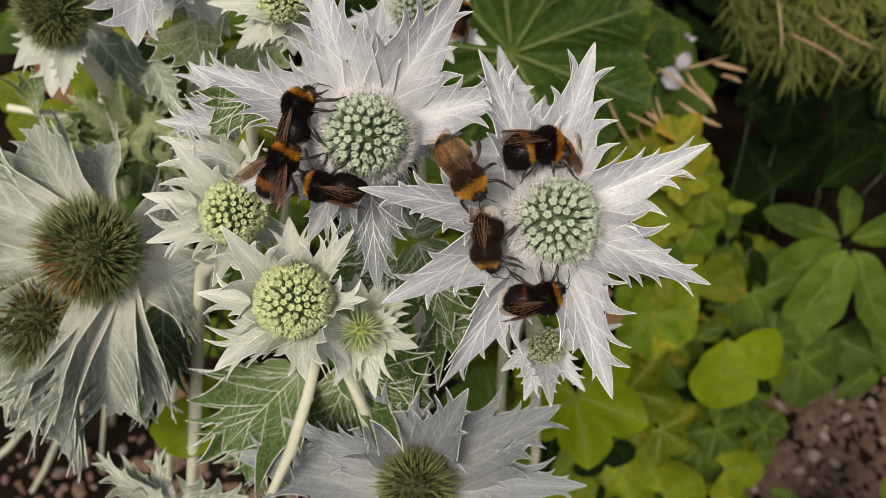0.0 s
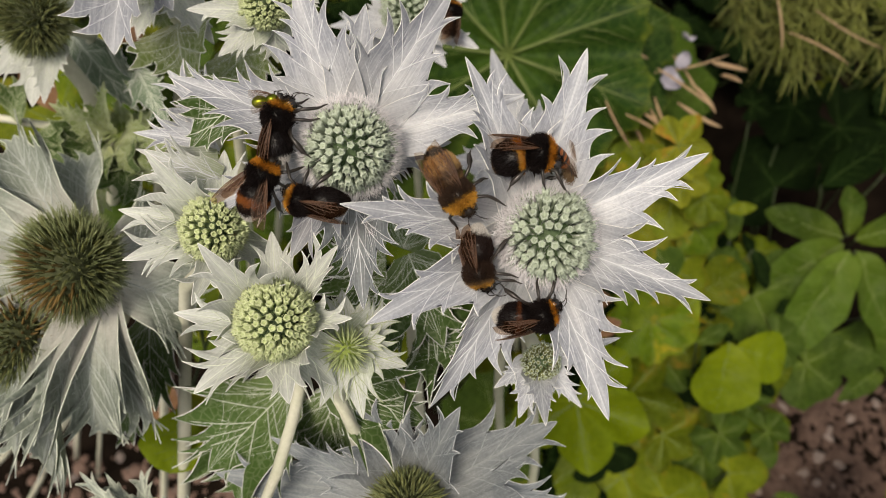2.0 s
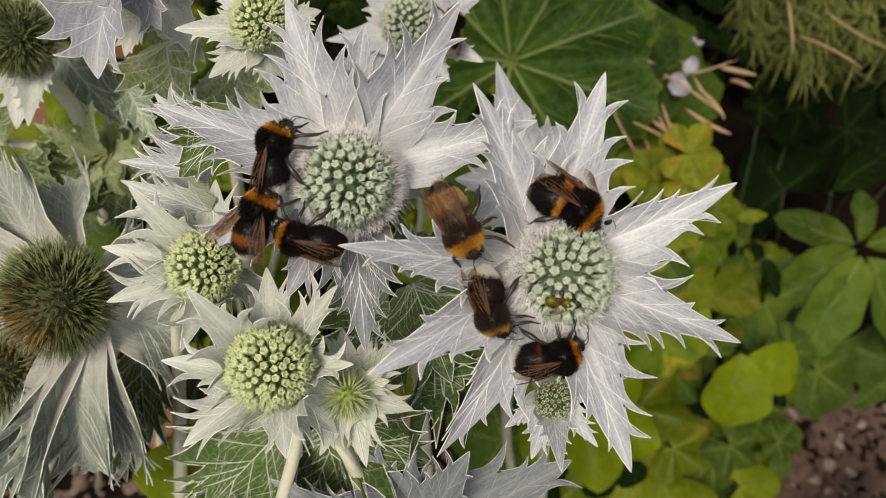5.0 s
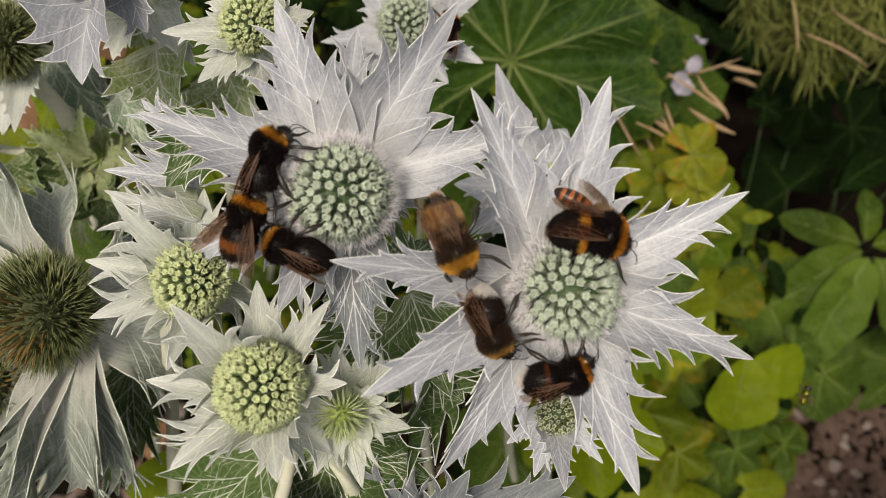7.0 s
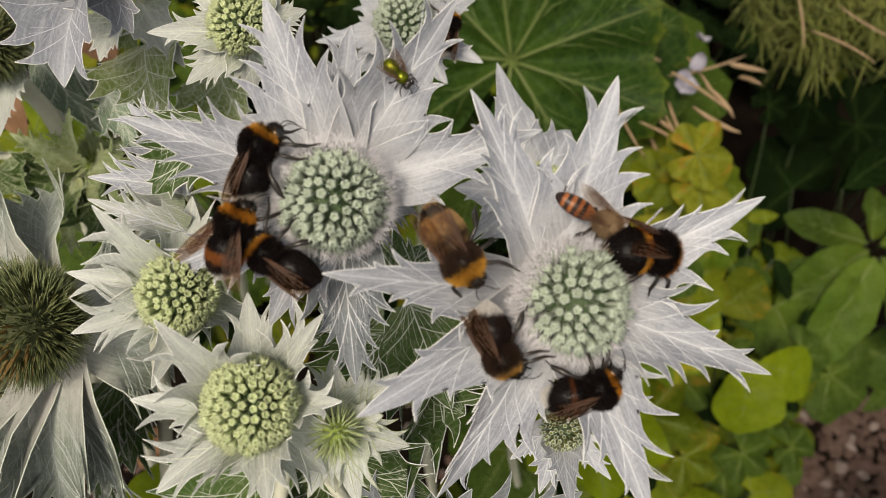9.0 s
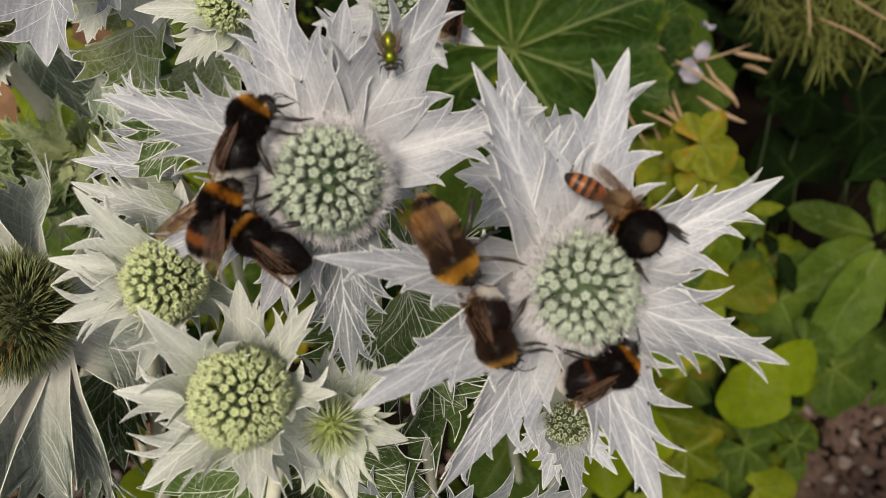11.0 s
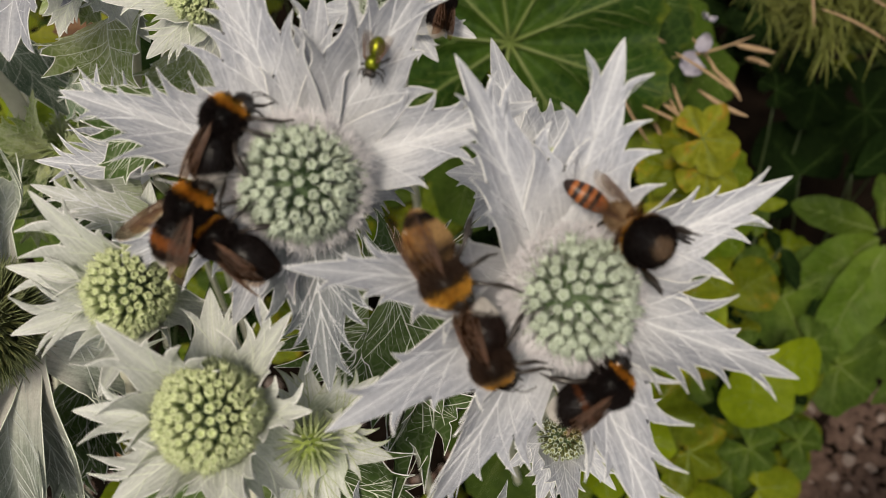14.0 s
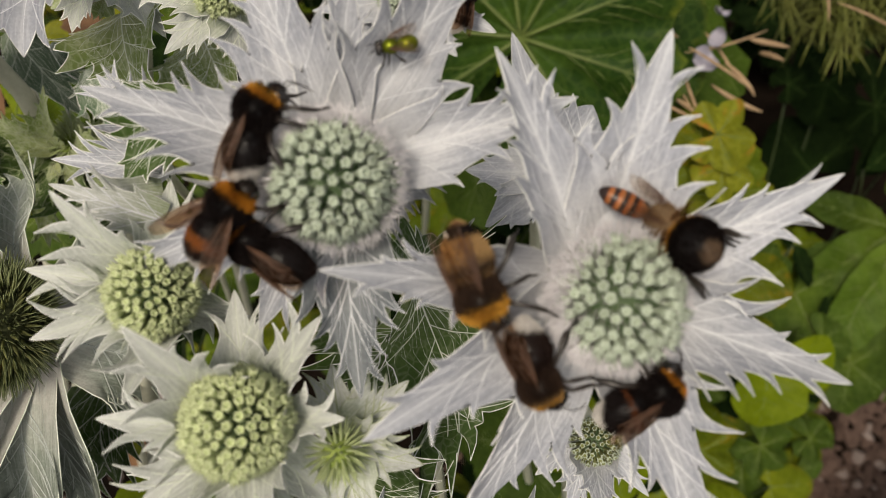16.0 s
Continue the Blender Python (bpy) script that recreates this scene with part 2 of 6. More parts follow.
STEM = material("pale_stem", (0.50, 0.51, 0.38), (0.72, 0.71, 0.59), 0.5, 700, 60, 0.15, 0.1)
GREEN_STEM = material("green_stem", (0.016, 0.03, 0.008), (0.045, 0.065, 0.02), 0.5, 700, 60, 0.15, 0.2)
LEAF = blade_material("garden_leaf", (0.11, 0.17, 0.016), (0.055, 0.10, 0.012), (0.15, 0.20, 0.035), 160, 0.2, 0.6, 0.3, gloss=0.12, mottle=0.55)
LIME_LEAF = blade_material("yellow_green_leaf", (0.20, 0.25, 0.010), (0.13, 0.18, 0.008), (0.22, 0.27, 0.025), 160, 0.25, 0.5, 0.3, (0.36, 0.25, 0.015), gloss=0.12, edge_tint=(0.20, 0.17, 0.012), mottle=0.55)
# Leaf green lowered to near black: deep shade put into the colour.
SHADED_LEAF = blade_material("shaded_green_leaf", (0.009, 0.022, 0.0045), (0.005, 0.012, 0.003), (0.019, 0.035, 0.008), 160, 0.25, 0.8, 0.25, gloss=0.03)
MANTLE = blade_material("mantle_leaf", (0.054, 0.092, 0.011), (0.026, 0.053, 0.007), (0.13, 0.18, 0.03), 160, 0.2, 0.55, 0.25, gloss=0.15, edge_tint=(0.17, 0.18, 0.02), mottle=0.55)
BRIGHT_LEAF = blade_material("bright_lime_leaf", (0.22, 0.28, 0.008), (0.16, 0.22, 0.006), (0.25, 0.31, 0.02), 160, 0.2, 0.5, 0.35, gloss=0.12, mottle=0.35)
YELLOWED = blade_material("yellowed_leaf", (0.35, 0.34, 0.03), (0.25, 0.27, 0.02), (0.45, 0.45, 0.06), 160, 0.2, 0.5, 0.35, (0.50, 0.20, 0.035), gloss=0.12, mottle=0.55)
VEIN_MANTLE = material("mantle_vein", (0.095, 0.14, 0.028), (0.15, 0.195, 0.05), 0.5, 600, 100, 0, 0.1)
STRAW = material("dry_straw", (0.24, 0.15, 0.08), (0.45, 0.32, 0.19), 0.7, 900, 120, 0.2, 0.25)
BROWN_LEAF = material("brown_dead_leaf", (0.09, 0.04, 0.018), (0.24, 0.13, 0.06), 0.7, 900, 60, 0.3, 0.25)
CRUMB = material("bark_crumb", (0.055, 0.034, 0.026), (0.20, 0.135, 0.11), 0.9, 500, 80, 0.3, 0.4, specular=0.1)
# Soil colour set far down so the open hollow reads as deep shade.
SOIL = material("shade_darkened_soil", (0.003, 0.0025, 0.002), (0.016, 0.011, 0.008), 0.95, 500, 40, 1.0, 0.0, specular=0.02)
STONE = material("pebble_stone", (0.16, 0.115, 0.10), (0.46, 0.38, 0.34), 0.8, 500, 80, 0.3, 0.4)
FEATHER = material("feathery_foliage", (0.08, 0.10, 0.014), (0.175, 0.185, 0.042), 0.6, 500, 60, 0.1, 0.2)
HORN = material("black_horn", (0.010, 0.008, 0.007), (0.035, 0.026, 0.02), 0.35, 1500, 300, 0.2, 0.1, specular=0.6)
EYE = material("dark_eye", (0.006, 0.005, 0.005), (0.02, 0.017, 0.015), 0.2, 3000, 300, 0.1, 0.0, specular=0.7)
WING = wing_material()
PALE_WING = wing_material("pale_brown_wing", (0.24, 0.14, 0.08), 0.06, (0.94, 0.89, 0.83, 1))
CLEAR_WING = wing_material("clear_wing", (0.16, 0.13, 0.10), 0.03, (0.95, 0.92, 0.89, 1))
WING_VEIN = material("wing_vein", (0.05, 0.025, 0.015), (0.14, 0.07, 0.04), 0.4, 900, 300, 0, 0)
GREEN_METAL = material("green_metallic_cuticle", (0.035, 0.055, 0.008), (0.30, 0.33, 0.02), 0.35, 1500, 250, 0.1, 0.0, metal=0.85)


# ---- building blocks ----
def mesh_ob(name, verts, faces, mat, parent=None, label="", smooth=True, uvs=None):
    me = bpy.data.meshes.new(name)
    me.from_pydata([tuple(v) for v in verts], [], faces)
    me.update()
    if uvs is not None:
        layer = me.uv_layers.new(name="uv")
        idx = np.empty(len(me.loops), dtype=np.int32)
        me.loops.foreach_get("vertex_index", idx)
        layer.data.foreach_set("uv", np.asarray(uvs, dtype=np.float32)[idx].ravel())
    me.materials.append(mat)
    if smooth:
        me.polygons.foreach_set("use_smooth", [True] * len(me.polygons))
    ob = new(name, me)
    if parent:
        ob.parent = parent
    if label:
        ob["label"] = label
    return ob


def empty(name, m):
    ob = new(name)
    ob.empty_display_size = 0.005
    ob.matrix_basis = m
    return ob


def tube(verts, faces, pts, radii, sides=5):
    """Adds a tapered tube along pts to the lists."""
    pts = [Vector(p) for p in pts]
    n0 = len(verts)
    up = Vector((0.13, 0.21, 0.97))
    for i, p in enumerate(pts):
        d = (pts[min(i + 1, len(pts) - 1)] - pts[max(i - 1, 0)]).normalized()
        a = d.cross(up)
        if a.length < 1e-3:
            a = d.cross(Vector((1, 0, 0)))
        a.normalize()
        b = a.cross(d)
        for k in range(sides):
            w = 2 * math.pi * k / sides
            verts.append(p + (a * math.cos(w) + b * math.sin(w)) * radii[i])
    for i in range(len(pts) - 1):
        for k in range(sides):
            k2 = (k + 1) % sides
            faces.append((n0 + i * sides + k, n0 + i * sides + k2, n0 + (i + 1) * sides + k2, n0 + (i + 1) * sides + k))
    faces.append(tuple(n0 + k for k in reversed(range(sides))))
    faces.append(tuple(n0 + (len(pts) - 1) * sides + k for k in range(sides)))


def curve_pts(a, b, bow, n=10):
    """Points from a to b, bowed sideways by the vector bow."""
    a, b, bow = Vector(a), Vector(b), Vector(bow)
    return [a.lerp(b, i / n) + bow * (4 * (i / n) * (1 - i / n)) for i in range(n + 1)]


def frame_of(origin, y, z):
    """A pose whose local y runs along y and whose z is near z."""
    y = Vector(y).normalized()
    z = Vector(z)
    z = (z - y * z.dot(y)).normalized()
    x = y.cross(z)
    return Matrix(((x.x, y.x, z.x, origin[0]), (x.y, y.y, z.y, origin[1]), (x.z, y.z, z.z, origin[2]), (0, 0, 0, 1)))


def spiny_blade(length, width, rng, spines=3, spike=0.62, fold=0.2, arch=0.08, wave=0.05, neck=0.7, vein_r=0.000095, belly=0.26, thick=0.0003, first=0.25, last=0.72, pleat=0.024, lines=((0.28, 0.8), (0.58, 0.6))):
    """A flat spiny bract or leaf along +y: its blade, and the raised veins and rim. Returns blade, veins and rim."""
    ph = rng.uniform(0, 6.28)
    twist = rng.uniform(-0.45, 0.45)

    def half(s):
        if s < belly:
            w = neck + (1 - neck) * math.sin(s / belly * math.pi / 2)
        else:
            k = (s - belly) / (1 - belly)
            w = (1 - k) * (1 - 0.7 * k * (1 - k))
        return w * width / 2

    def lift(x, y):
        s = y / length
        r = x / (width / 2)
        return (arch * length * 4 * s * (1 - s) + fold * width * (r * r * 0.6 + 0.15 * abs(r)) * min(1, s * 3)
                + pleat * width * math.cos(9 * r + ph) * min(1, 3 * s) * (1 - s)
                + twist * x * s + wave * length * math.sin(7 * s + ph + r) * r * s)

    sides = []
    tips = []
    for sg in (-1, 1):
        pts = [(sg * half(0), 0.0, 0.0)]
        n = max(1, spines + rng.choice((-1, 0, 0, 1)))
        step = (last - first) / n
        at = 0.0
        inner = 1.0
        for i in range(n):
            st = first + step * (i + 0.5 + rng.uniform(-0.3, 0.3))
            long = spike * width * rng.choice((0.22, 0.40, 0.5, 0.6)) * rng.uniform(0.85, 1.15) * (0.65 + 0.5 * math.sin(math.pi * st))
            wide = (0.10 * long + 0.0001) / length
            s0, s1 = max(at + 0.01, st - wide * 2.6), st + wide * 0.9
            s1 = max(s1, s0 + 0.02)
            for k in (1, 2, 3):
                q = at + (s0 - at) * k / 3
                now = inner + (1 - inner) * (k / 3) ** 1.5
                pts.append((sg * half(q) * now, length * q, q))
            tip = (sg * (half(st) + long * 0.62), length * st + long * rng.uniform(0.5, 1.0))
            a0, a1 = pts[-1], (sg * half(s1) * 0.9, length * s1)
            for k in range(1, 5):
                f = k / 4
                pts.append((a0[0] + (tip[0] - a0[0]) * f ** 2.2, a0[1] + (tip[1] - a0[1]) * f ** 1.0, s0 + (s1 - s0) * 0.6 * f))
            tips.append((sg, st, tip))
            for k in range(1, 4):
                f = k / 3
                pts.append((a1[0] + (tip[0] - a1[0]) * (1 - f) ** 2.0, a1[1] + (tip[1] - a1[1]) * (1 - f) ** 1.2, s0 + (s1 - s0) * (0.6 + 0.4 * f)))
            at, inner = s1, 0.9
        for k in range(1, 9):
            q = at + (1 - at) * k / 8
            pts.append((sg * half(q) * (inner + (1 - inner) * (k / 8) ** 0.7), length * q, q))
        sides.append(pts)
    verts, faces, uvs = [], [], []
    across = 8
    for sg, pts in zip((-1, 1), sides):
        n0 = len(verts)
        m = len(pts)
        for i, (x, y, q) in enumerate(pts):
            ex, ey = sg * half(q) * 0.8, length * q
            ym = length * max(0.0, q - 0.10 * math.sin(math.pi * q))
            for k in range(across + 1):
                f = min(1, k / (across - 1))
                px, py = (ex * f, ym + (ey - ym) * f) if k < across else (x, y)
                verts.append((px, py, lift(px, py)))
                uvs.append((0.5 + 0.5 * px / width, py / length))
        w = across + 1
        for i in range(m - 1):
            for k in range(across):
                a = n0 + i * w + k
                q4 = (a, a + 1, a + w + 1, a + w)
                faces.append(q4 if sg > 0 else q4[::-1])
    # underside
    n1 = len(verts)
    top = list(faces)
    verts += [(x, y, z - thick) for x, y, z in verts]
    uvs += uvs[:n1]
    faces += [tuple(i + n1 for i in f[::-1]) for f in top]
    vv, vf = [], []

    def on(x, y, h=0.00002):
        return (x, y, lift(x, y) + h)

    tube(vv, vf, [on(0, length * i / 12) for i in range(13)], [vein_r * (2.2 - 1.9 * i / 12) for i in range(13)], 4)
    for sg, st, tip in tips:
        y0 = max(0.02, st - rng.uniform(0.17, 0.26)) * length
        p1 = Vector((0, y0))
        p2 = Vector((tip[0] * 0.45, y0 + (tip[1] - y0) * 0.62))
        p3 = Vector(tip)
        bez = [(p1 * (1 - f) ** 2 + p2 * 2 * f * (1 - f) + p3 * f * f) for f in [i / 8 for i in range(9)]]
        tube(vv, vf, [on(q.x, q.y) for q in bez], [vein_r * (1.2 - 0.7 * i / 8) for i in range(9)], 4)
        for q, dx, dy in ((0.25, 0.34, -0.06), (0.25, 0.14, 0.16), (0.375, 0.30, -0.02), (0.375, 0.10, 0.18), (0.5, 0.2, -0.10), (0.5, 0.06, 0.13), (0.62, 0.14, -0.08)):
            bx, by = bez[round(q * 8)]
            ex = bx + sg * dx * width * 0.5 * rng.uniform(0.5, 1)
            ey = by + (abs(dy) + 0.1) * length * 0.6 * rng.uniform(0.5, 1)
            if abs(ex) < half(min(1, ey / length)) * 0.95:
                tube(vv, vf, [on(bx + (ex - bx) * f, by + (ey - by) * f) for f in (0, 0.5, 1)], [vein_r * 0.6, vein_r * 0.45, vein_r * 0.25], 3)
    for sg in (-1, 1):
        for q, end in lines:
            end *= rng.uniform(0.85, 1.1)
            line = []
            for i in range(10):
                f = i / 9
                s = end * f
                line.append(on(sg * half(min(s, 0.99)) * (q * (0.45 + 0.55 * min(1, f * 1.6))) * (1 + 0.05 * math.sin(9 * f + ph)), length * s))
            tube(vv, vf, line, [vein_r * (0.85 - 0.55 * i / 9) for i in range(10)], 3)
    rv, rf = [], []
    for pts in sides:
        tube(rv, rf, [on(x, y, -thick * 0.4) for x, y, q in pts], [vein_r * 1.2] * (len(pts) - 1) + [vein_r * 0.4], 4)
    return (verts, faces, uvs), (vv, vf), (rv, rf)


def add_blade(parent, base, tip, up, width, rng, mat, vmat, name="bract", label="", **kw):
    base, tip = Vector(base), Vector(tip)
    length = (tip - base).length
    blade, veins, rim = spiny_blade(length, width, rng, **kw)
    m = frame_of(base, tip - base, up)
    if parent:
        m = parent.matrix_basis.inverted() @ m
    ob = mesh_ob(name, blade[0], blade[1], mat, parent, label, uvs=blade[2])
    ob.matrix_basis = m
    mesh_ob("vein_network", veins[0], veins[1], vmat, ob, "fine raised pale veins")
    mesh_ob("rim", rim[0], rim[1], VEIN_GREEN if vmat == VEIN_GREEN else VEIN if mat == GREY else VEIN_CREAM if mat == DROOP else RIM, ob, "thin pale spiny rim")
    return ob


FLORETS = {}


def floret_mesh(mat, kind):
    """A small club with a notched crown of five teeth, along +z, of unit size."""
    key = (mat.name, kind)
    if key in FLORETS:
        return FLORETS[key]
    verts, faces = [], []
    if kind == "club":
        prof = [(0.45, 0.0), (0.52, 0.8), (0.80, 1.4), (0.98, 1.95), (0.96, 2.35), (0.70, 2.50), (0.30, 2.12)]
        sides = 10
    else:
        prof = [(0.5, 0.0), (0.55, 0.8), (0.4, 1.5), (0.12, 2.3)]
        sides = 5
    for j, (r, z) in enumerate(prof):
        for k in range(sides):
            w = 2 * math.pi * k / sides
            q = r * (1.0 if kind != "club" or j < 2 else (1.08 if k % 2 else 0.9))
            verts.append((q * math.cos(w), q * math.sin(w), z))
    for i in range(len(prof) - 1):
        for k in range(sides):
            k2 = (k + 1) % sides
            faces.append((i * sides + k, i * sides + k2, (i + 1) * sides + k2, (i + 1) * sides + k))
    top = (len(prof) - 1) * sides
    verts.append((0, 0, 2.05 if kind == "club" else prof[-1][1] + 0.5))
    for k in range(sides):
        faces.append((top + k, top + (k + 1) % sides, len(verts) - 1))
    crown = len(faces)
    if kind == "club":
        for k in range(5):
            w = 2 * math.pi * k / 5 + 0.31
            c, s = math.cos(w), math.sin(w)
            n = len(verts)
            verts += [(0.72 * c - 0.36 * s, 0.72 * s + 0.36 * c, 2.25), (0.72 * c + 0.36 * s, 0.72 * s - 0.36 * c, 2.25), (0.86 * c, 0.86 * s, 2.98), (1.12 * c, 1.12 * s, 2.0)]
            faces += [(n, n + 1, n + 2), (n + 1, n + 3, n + 2), (n + 3, n, n + 2)]
    me = bpy.data.meshes.new("floret")
    me.from_pydata(verts, [], faces)
    me.polygons.foreach_set("use_smooth", [True] * len(faces))
    me.materials.append(mat)
    if kind == "club":
        me.materials.append(CROWN_LIME if mat == FLORET_LIME else CROWN)
        for p in me.polygons:
            if p.index >= crown or 5 * sides > p.index >= 4 * sides:
                p.material_index = 1
    FLORETS[key] = me
    return me


def sphere_grid(rx, ry, rz, nu=20, nv=12, centre=(0, 0, 0), shape=None):
    verts, faces = [], []
    for j in range(nv + 1):
        b = math.pi * j / nv
        for i in range(nu):
            a = 2 * math.pi * i / nu
            p = Vector((rx * math.sin(b) * math.cos(a), ry * -math.cos(b), rz * math.sin(b) * math.sin(a)))
            if shape:
                p = shape(p)
            verts.append(p + Vector(centre))
    for j in range(nv):
        for i in range(nu):
            i2 = (i + 1) % nu
            faces.append((j * nu + i, (j + 1) * nu + i, (j + 1) * nu + i2, j * nu + i2))
    return verts, faces


def flower_head(parent, base, axis, radius, height, rng, core, fl, br, kind="club", count=210, size=0.105, skirt=260, skirt_len=0.5, tips=120, shag=0, rust=None):
    """A cone-shaped head: a core, florets in a spiral, bristles between them and a skirt of bristles round its foot."""
    axis = Vector(axis).normalized()
    side = axis.cross(Vector((0.3, 0.9, 0.1))).normalized()
    m = frame_of(Vector(base), axis.cross(side), axis)
    radius, height = radius * 0.86, height * 0.86
    rh = height / 2
    prof = lambda b: (radius * math.sin(b) ** 0.9, rh * (1 - math.cos(b)))
    verts, faces = [], []
    nu, nv = 28, 16
    for j in range(nv + 1):
        b = math.pi * min(max(j / nv, 0.001), 0.999)
        r, z = prof(b)
        for i in range(nu):
            a = 2 * math.pi * i / nu
            verts.append((r * 0.71 * math.cos(a), r * 0.71 * math.sin(a), z * 0.81 + rh * 0.08))
    for j in range(nv):
        for i in range(nu):
            i2 = (i + 1) % nu
            faces.append((j * nu + i, j * nu + i2, (j + 1) * nu + i2, (j + 1) * nu + i))
    head = mesh_ob("flower_head", verts, faces, core, parent)
    head.matrix_basis = parent.matrix_basis.inverted() @ m
    fm = floret_mesh(fl, kind)
    worn = (m.to_3x3().inverted() @ Vector(rust)).normalized() if rust else None
    golden = math.pi * (3 - 5**0.5)
    bv, bf = [], []
    for i in range(count):
        f = (i + 0.5) / count
        cz = 1 - 1.72 * f
        b = math.acos(max(-1, min(1, -cz)))
        r, z = prof(b)
        a = i * golden
        p = Vector((r * 0.69 * math.cos(a), r * 0.69 * math.sin(a), z * 0.80 + rh * 0.08))
        nrm = Vector((math.cos(a) * math.sin(b), math.sin(a) * math.sin(b), -math.cos(b) + 0.25)).normalized()
        nrm = (nrm + Vector((rng.uniform(-1, 1), rng.uniform(-1, 1), rng.uniform(-1, 1))) * 0.10).normalized()
        grow = size * radius * rng.uniform(0.88, 1.08) * (1.0 if cz > -0.1 else 0.85)
        rusty = worn and nrm.dot(worn) + 0.5 * noise.noise(p * 300) > 0.62
        ob = new("floret", floret_mesh(FLORET_RUST, kind) if rusty else fm)
        ob.parent = head
        q = Vector((0, 0, 1)).rotation_difference(nrm).to_matrix().to_4x4()
        ob.matrix_basis = Matrix.Translation(p) @ q @ pose(0, 0, 0, 0, 0, rng.uniform(0, 360)) @ Matrix.Diagonal((grow, grow, grow * rng.uniform(1.55, 2.0) * (1.0 if kind == "club" else 1.5), 1))
        if i < tips:
            for k in range(2):
                w = rng.uniform(0, 6.28)
                o = p + Vector((math.cos(w), math.sin(w), 0)) * grow * 1.1
                e = o + (nrm + Vector((rng.uniform(-1, 1), rng.uniform(-1, 1), rng.uniform(-1, 1))) * 0.3) * grow * rng.uniform(2.0, 3.1)
                tube(bv, bf, [o, e], [radius * 0.012, radius * 0.004], 3)
    for i in range(skirt):
        a = rng.uniform(0, 6.28)
        cz = rng.uniform(-0.95, 0.18)
        b = math.acos(-cz)
        r, z = prof(b)
        p = Vector((r * 0.9 * math.cos(a), r * 0.9 * math.sin(a), z))
        d = Vector((math.cos(a) + rng.uniform(-0.5, 0.5), math.sin(a) + rng.uniform(-0.5, 0.5), rng.uniform(-0.2, 0.8))).normalized()
        ln = radius * skirt_len * rng.uniform(0.45, 1.25) * (1.0 if cz < -0.2 else 0.75)
        mid = p + d * ln * 0.55 + Vector((rng.uniform(-1, 1), rng.uniform(-1, 1), rng.uniform(-0.3, 1))) * ln * 0.28
        e = p + d * ln + Vector((0, 0, 1)) * ln * 0.25
        tube(bv, bf, [p, mid, e], [radius * 0.011, radius * 0.010, radius * 0.003], 3)
    for i in range(shag):
        a, cz = rng.uniform(0, 6.28), rng.uniform(-0.7, 1)
        b = math.acos(-cz)
        r, z = prof(b)
        p = Vector((r * 0.82 * math.cos(a), r * 0.82 * math.sin(a), z * 0.9))
        d = Vector((math.cos(a) * math.sin(b), math.sin(a) * math.sin(b), -math.cos(b) + 0.3)) + Vector((rng.uniform(-1, 1), rng.uniform(-1, 1), rng.uniform(-1, 1))) * 0.25
        if worn and d.normalized().dot(worn) + 0.5 * noise.noise(p * 300) > 0.60 and rng.random() < 0.8:
            continue
        tube(bv, bf, [p, p + d * radius * 0.18, p + d * radius * rng.uniform(0.28, 0.42)], [radius * 0.016, radius * 0.012, radius * 0.003], 3)
    hair = mesh_ob("bristle_fringe", bv, bf, br, head)
    hair["kind"] = "stuff"
    return head


def stem_part(parent, pts, r0, r1, mat, name="stem"):
    v, f = [], []
    n = len(pts)
    inv = parent.matrix_basis.inverted()
    tube(v, f, [inv @ Vector(p) for p in pts], [r0 + (r1 - r0) * i / (n - 1) for i in range(n)], 9)
    return mesh_ob(name, v, f, mat, parent)
# ---- ground and low planting ----
HOLLOW = Vector((0.3320, 0.3864, 0.1358))


def soil_height(x, y):
    # Dip added at HOLLOW to deepen the shade there.
    dip = math.hypot((x - HOLLOW.x - 0.05) / 1.7, y - HOLLOW.y) / 0.16
    return noise.noise((x * 9, y * 9, 0)) * 0.012 + noise.noise((x * 40, y * 40, 3)) * 0.006 - 0.01 - (0.16 * (1 - dip * dip) ** 2 if dip < 1 else 0)


def ground():
    verts, faces = [], []
    xs = [-60, -20, -6, -2, -1.0] + [-0.8 + 0.02 * i for i in range(81)] + [1.0, 2, 6, 20, 60]
    ys = [-60, -20, -6, -2, -0.8] + [-0.6 + 0.02 * i for i in range(91)] + [1.5, 2, 6, 20, 60]
    for y in ys:
        for x in xs:
            near = abs(x) < 0.95 and -0.7 < y < 1.4
            verts.append((x, y, soil_height(x, y) if near else -0.01))
    n = len(xs)
    for j in range(len(ys) - 1):
        for i in range(n - 1):
            a = j * n + i
            faces.append((a, a + 1, a + n + 1, a + n))
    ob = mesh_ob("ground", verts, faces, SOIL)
    tagged(ob, "dark brown crumbly garden soil with small stones, darkened further for shade", "soil", kind="structure")


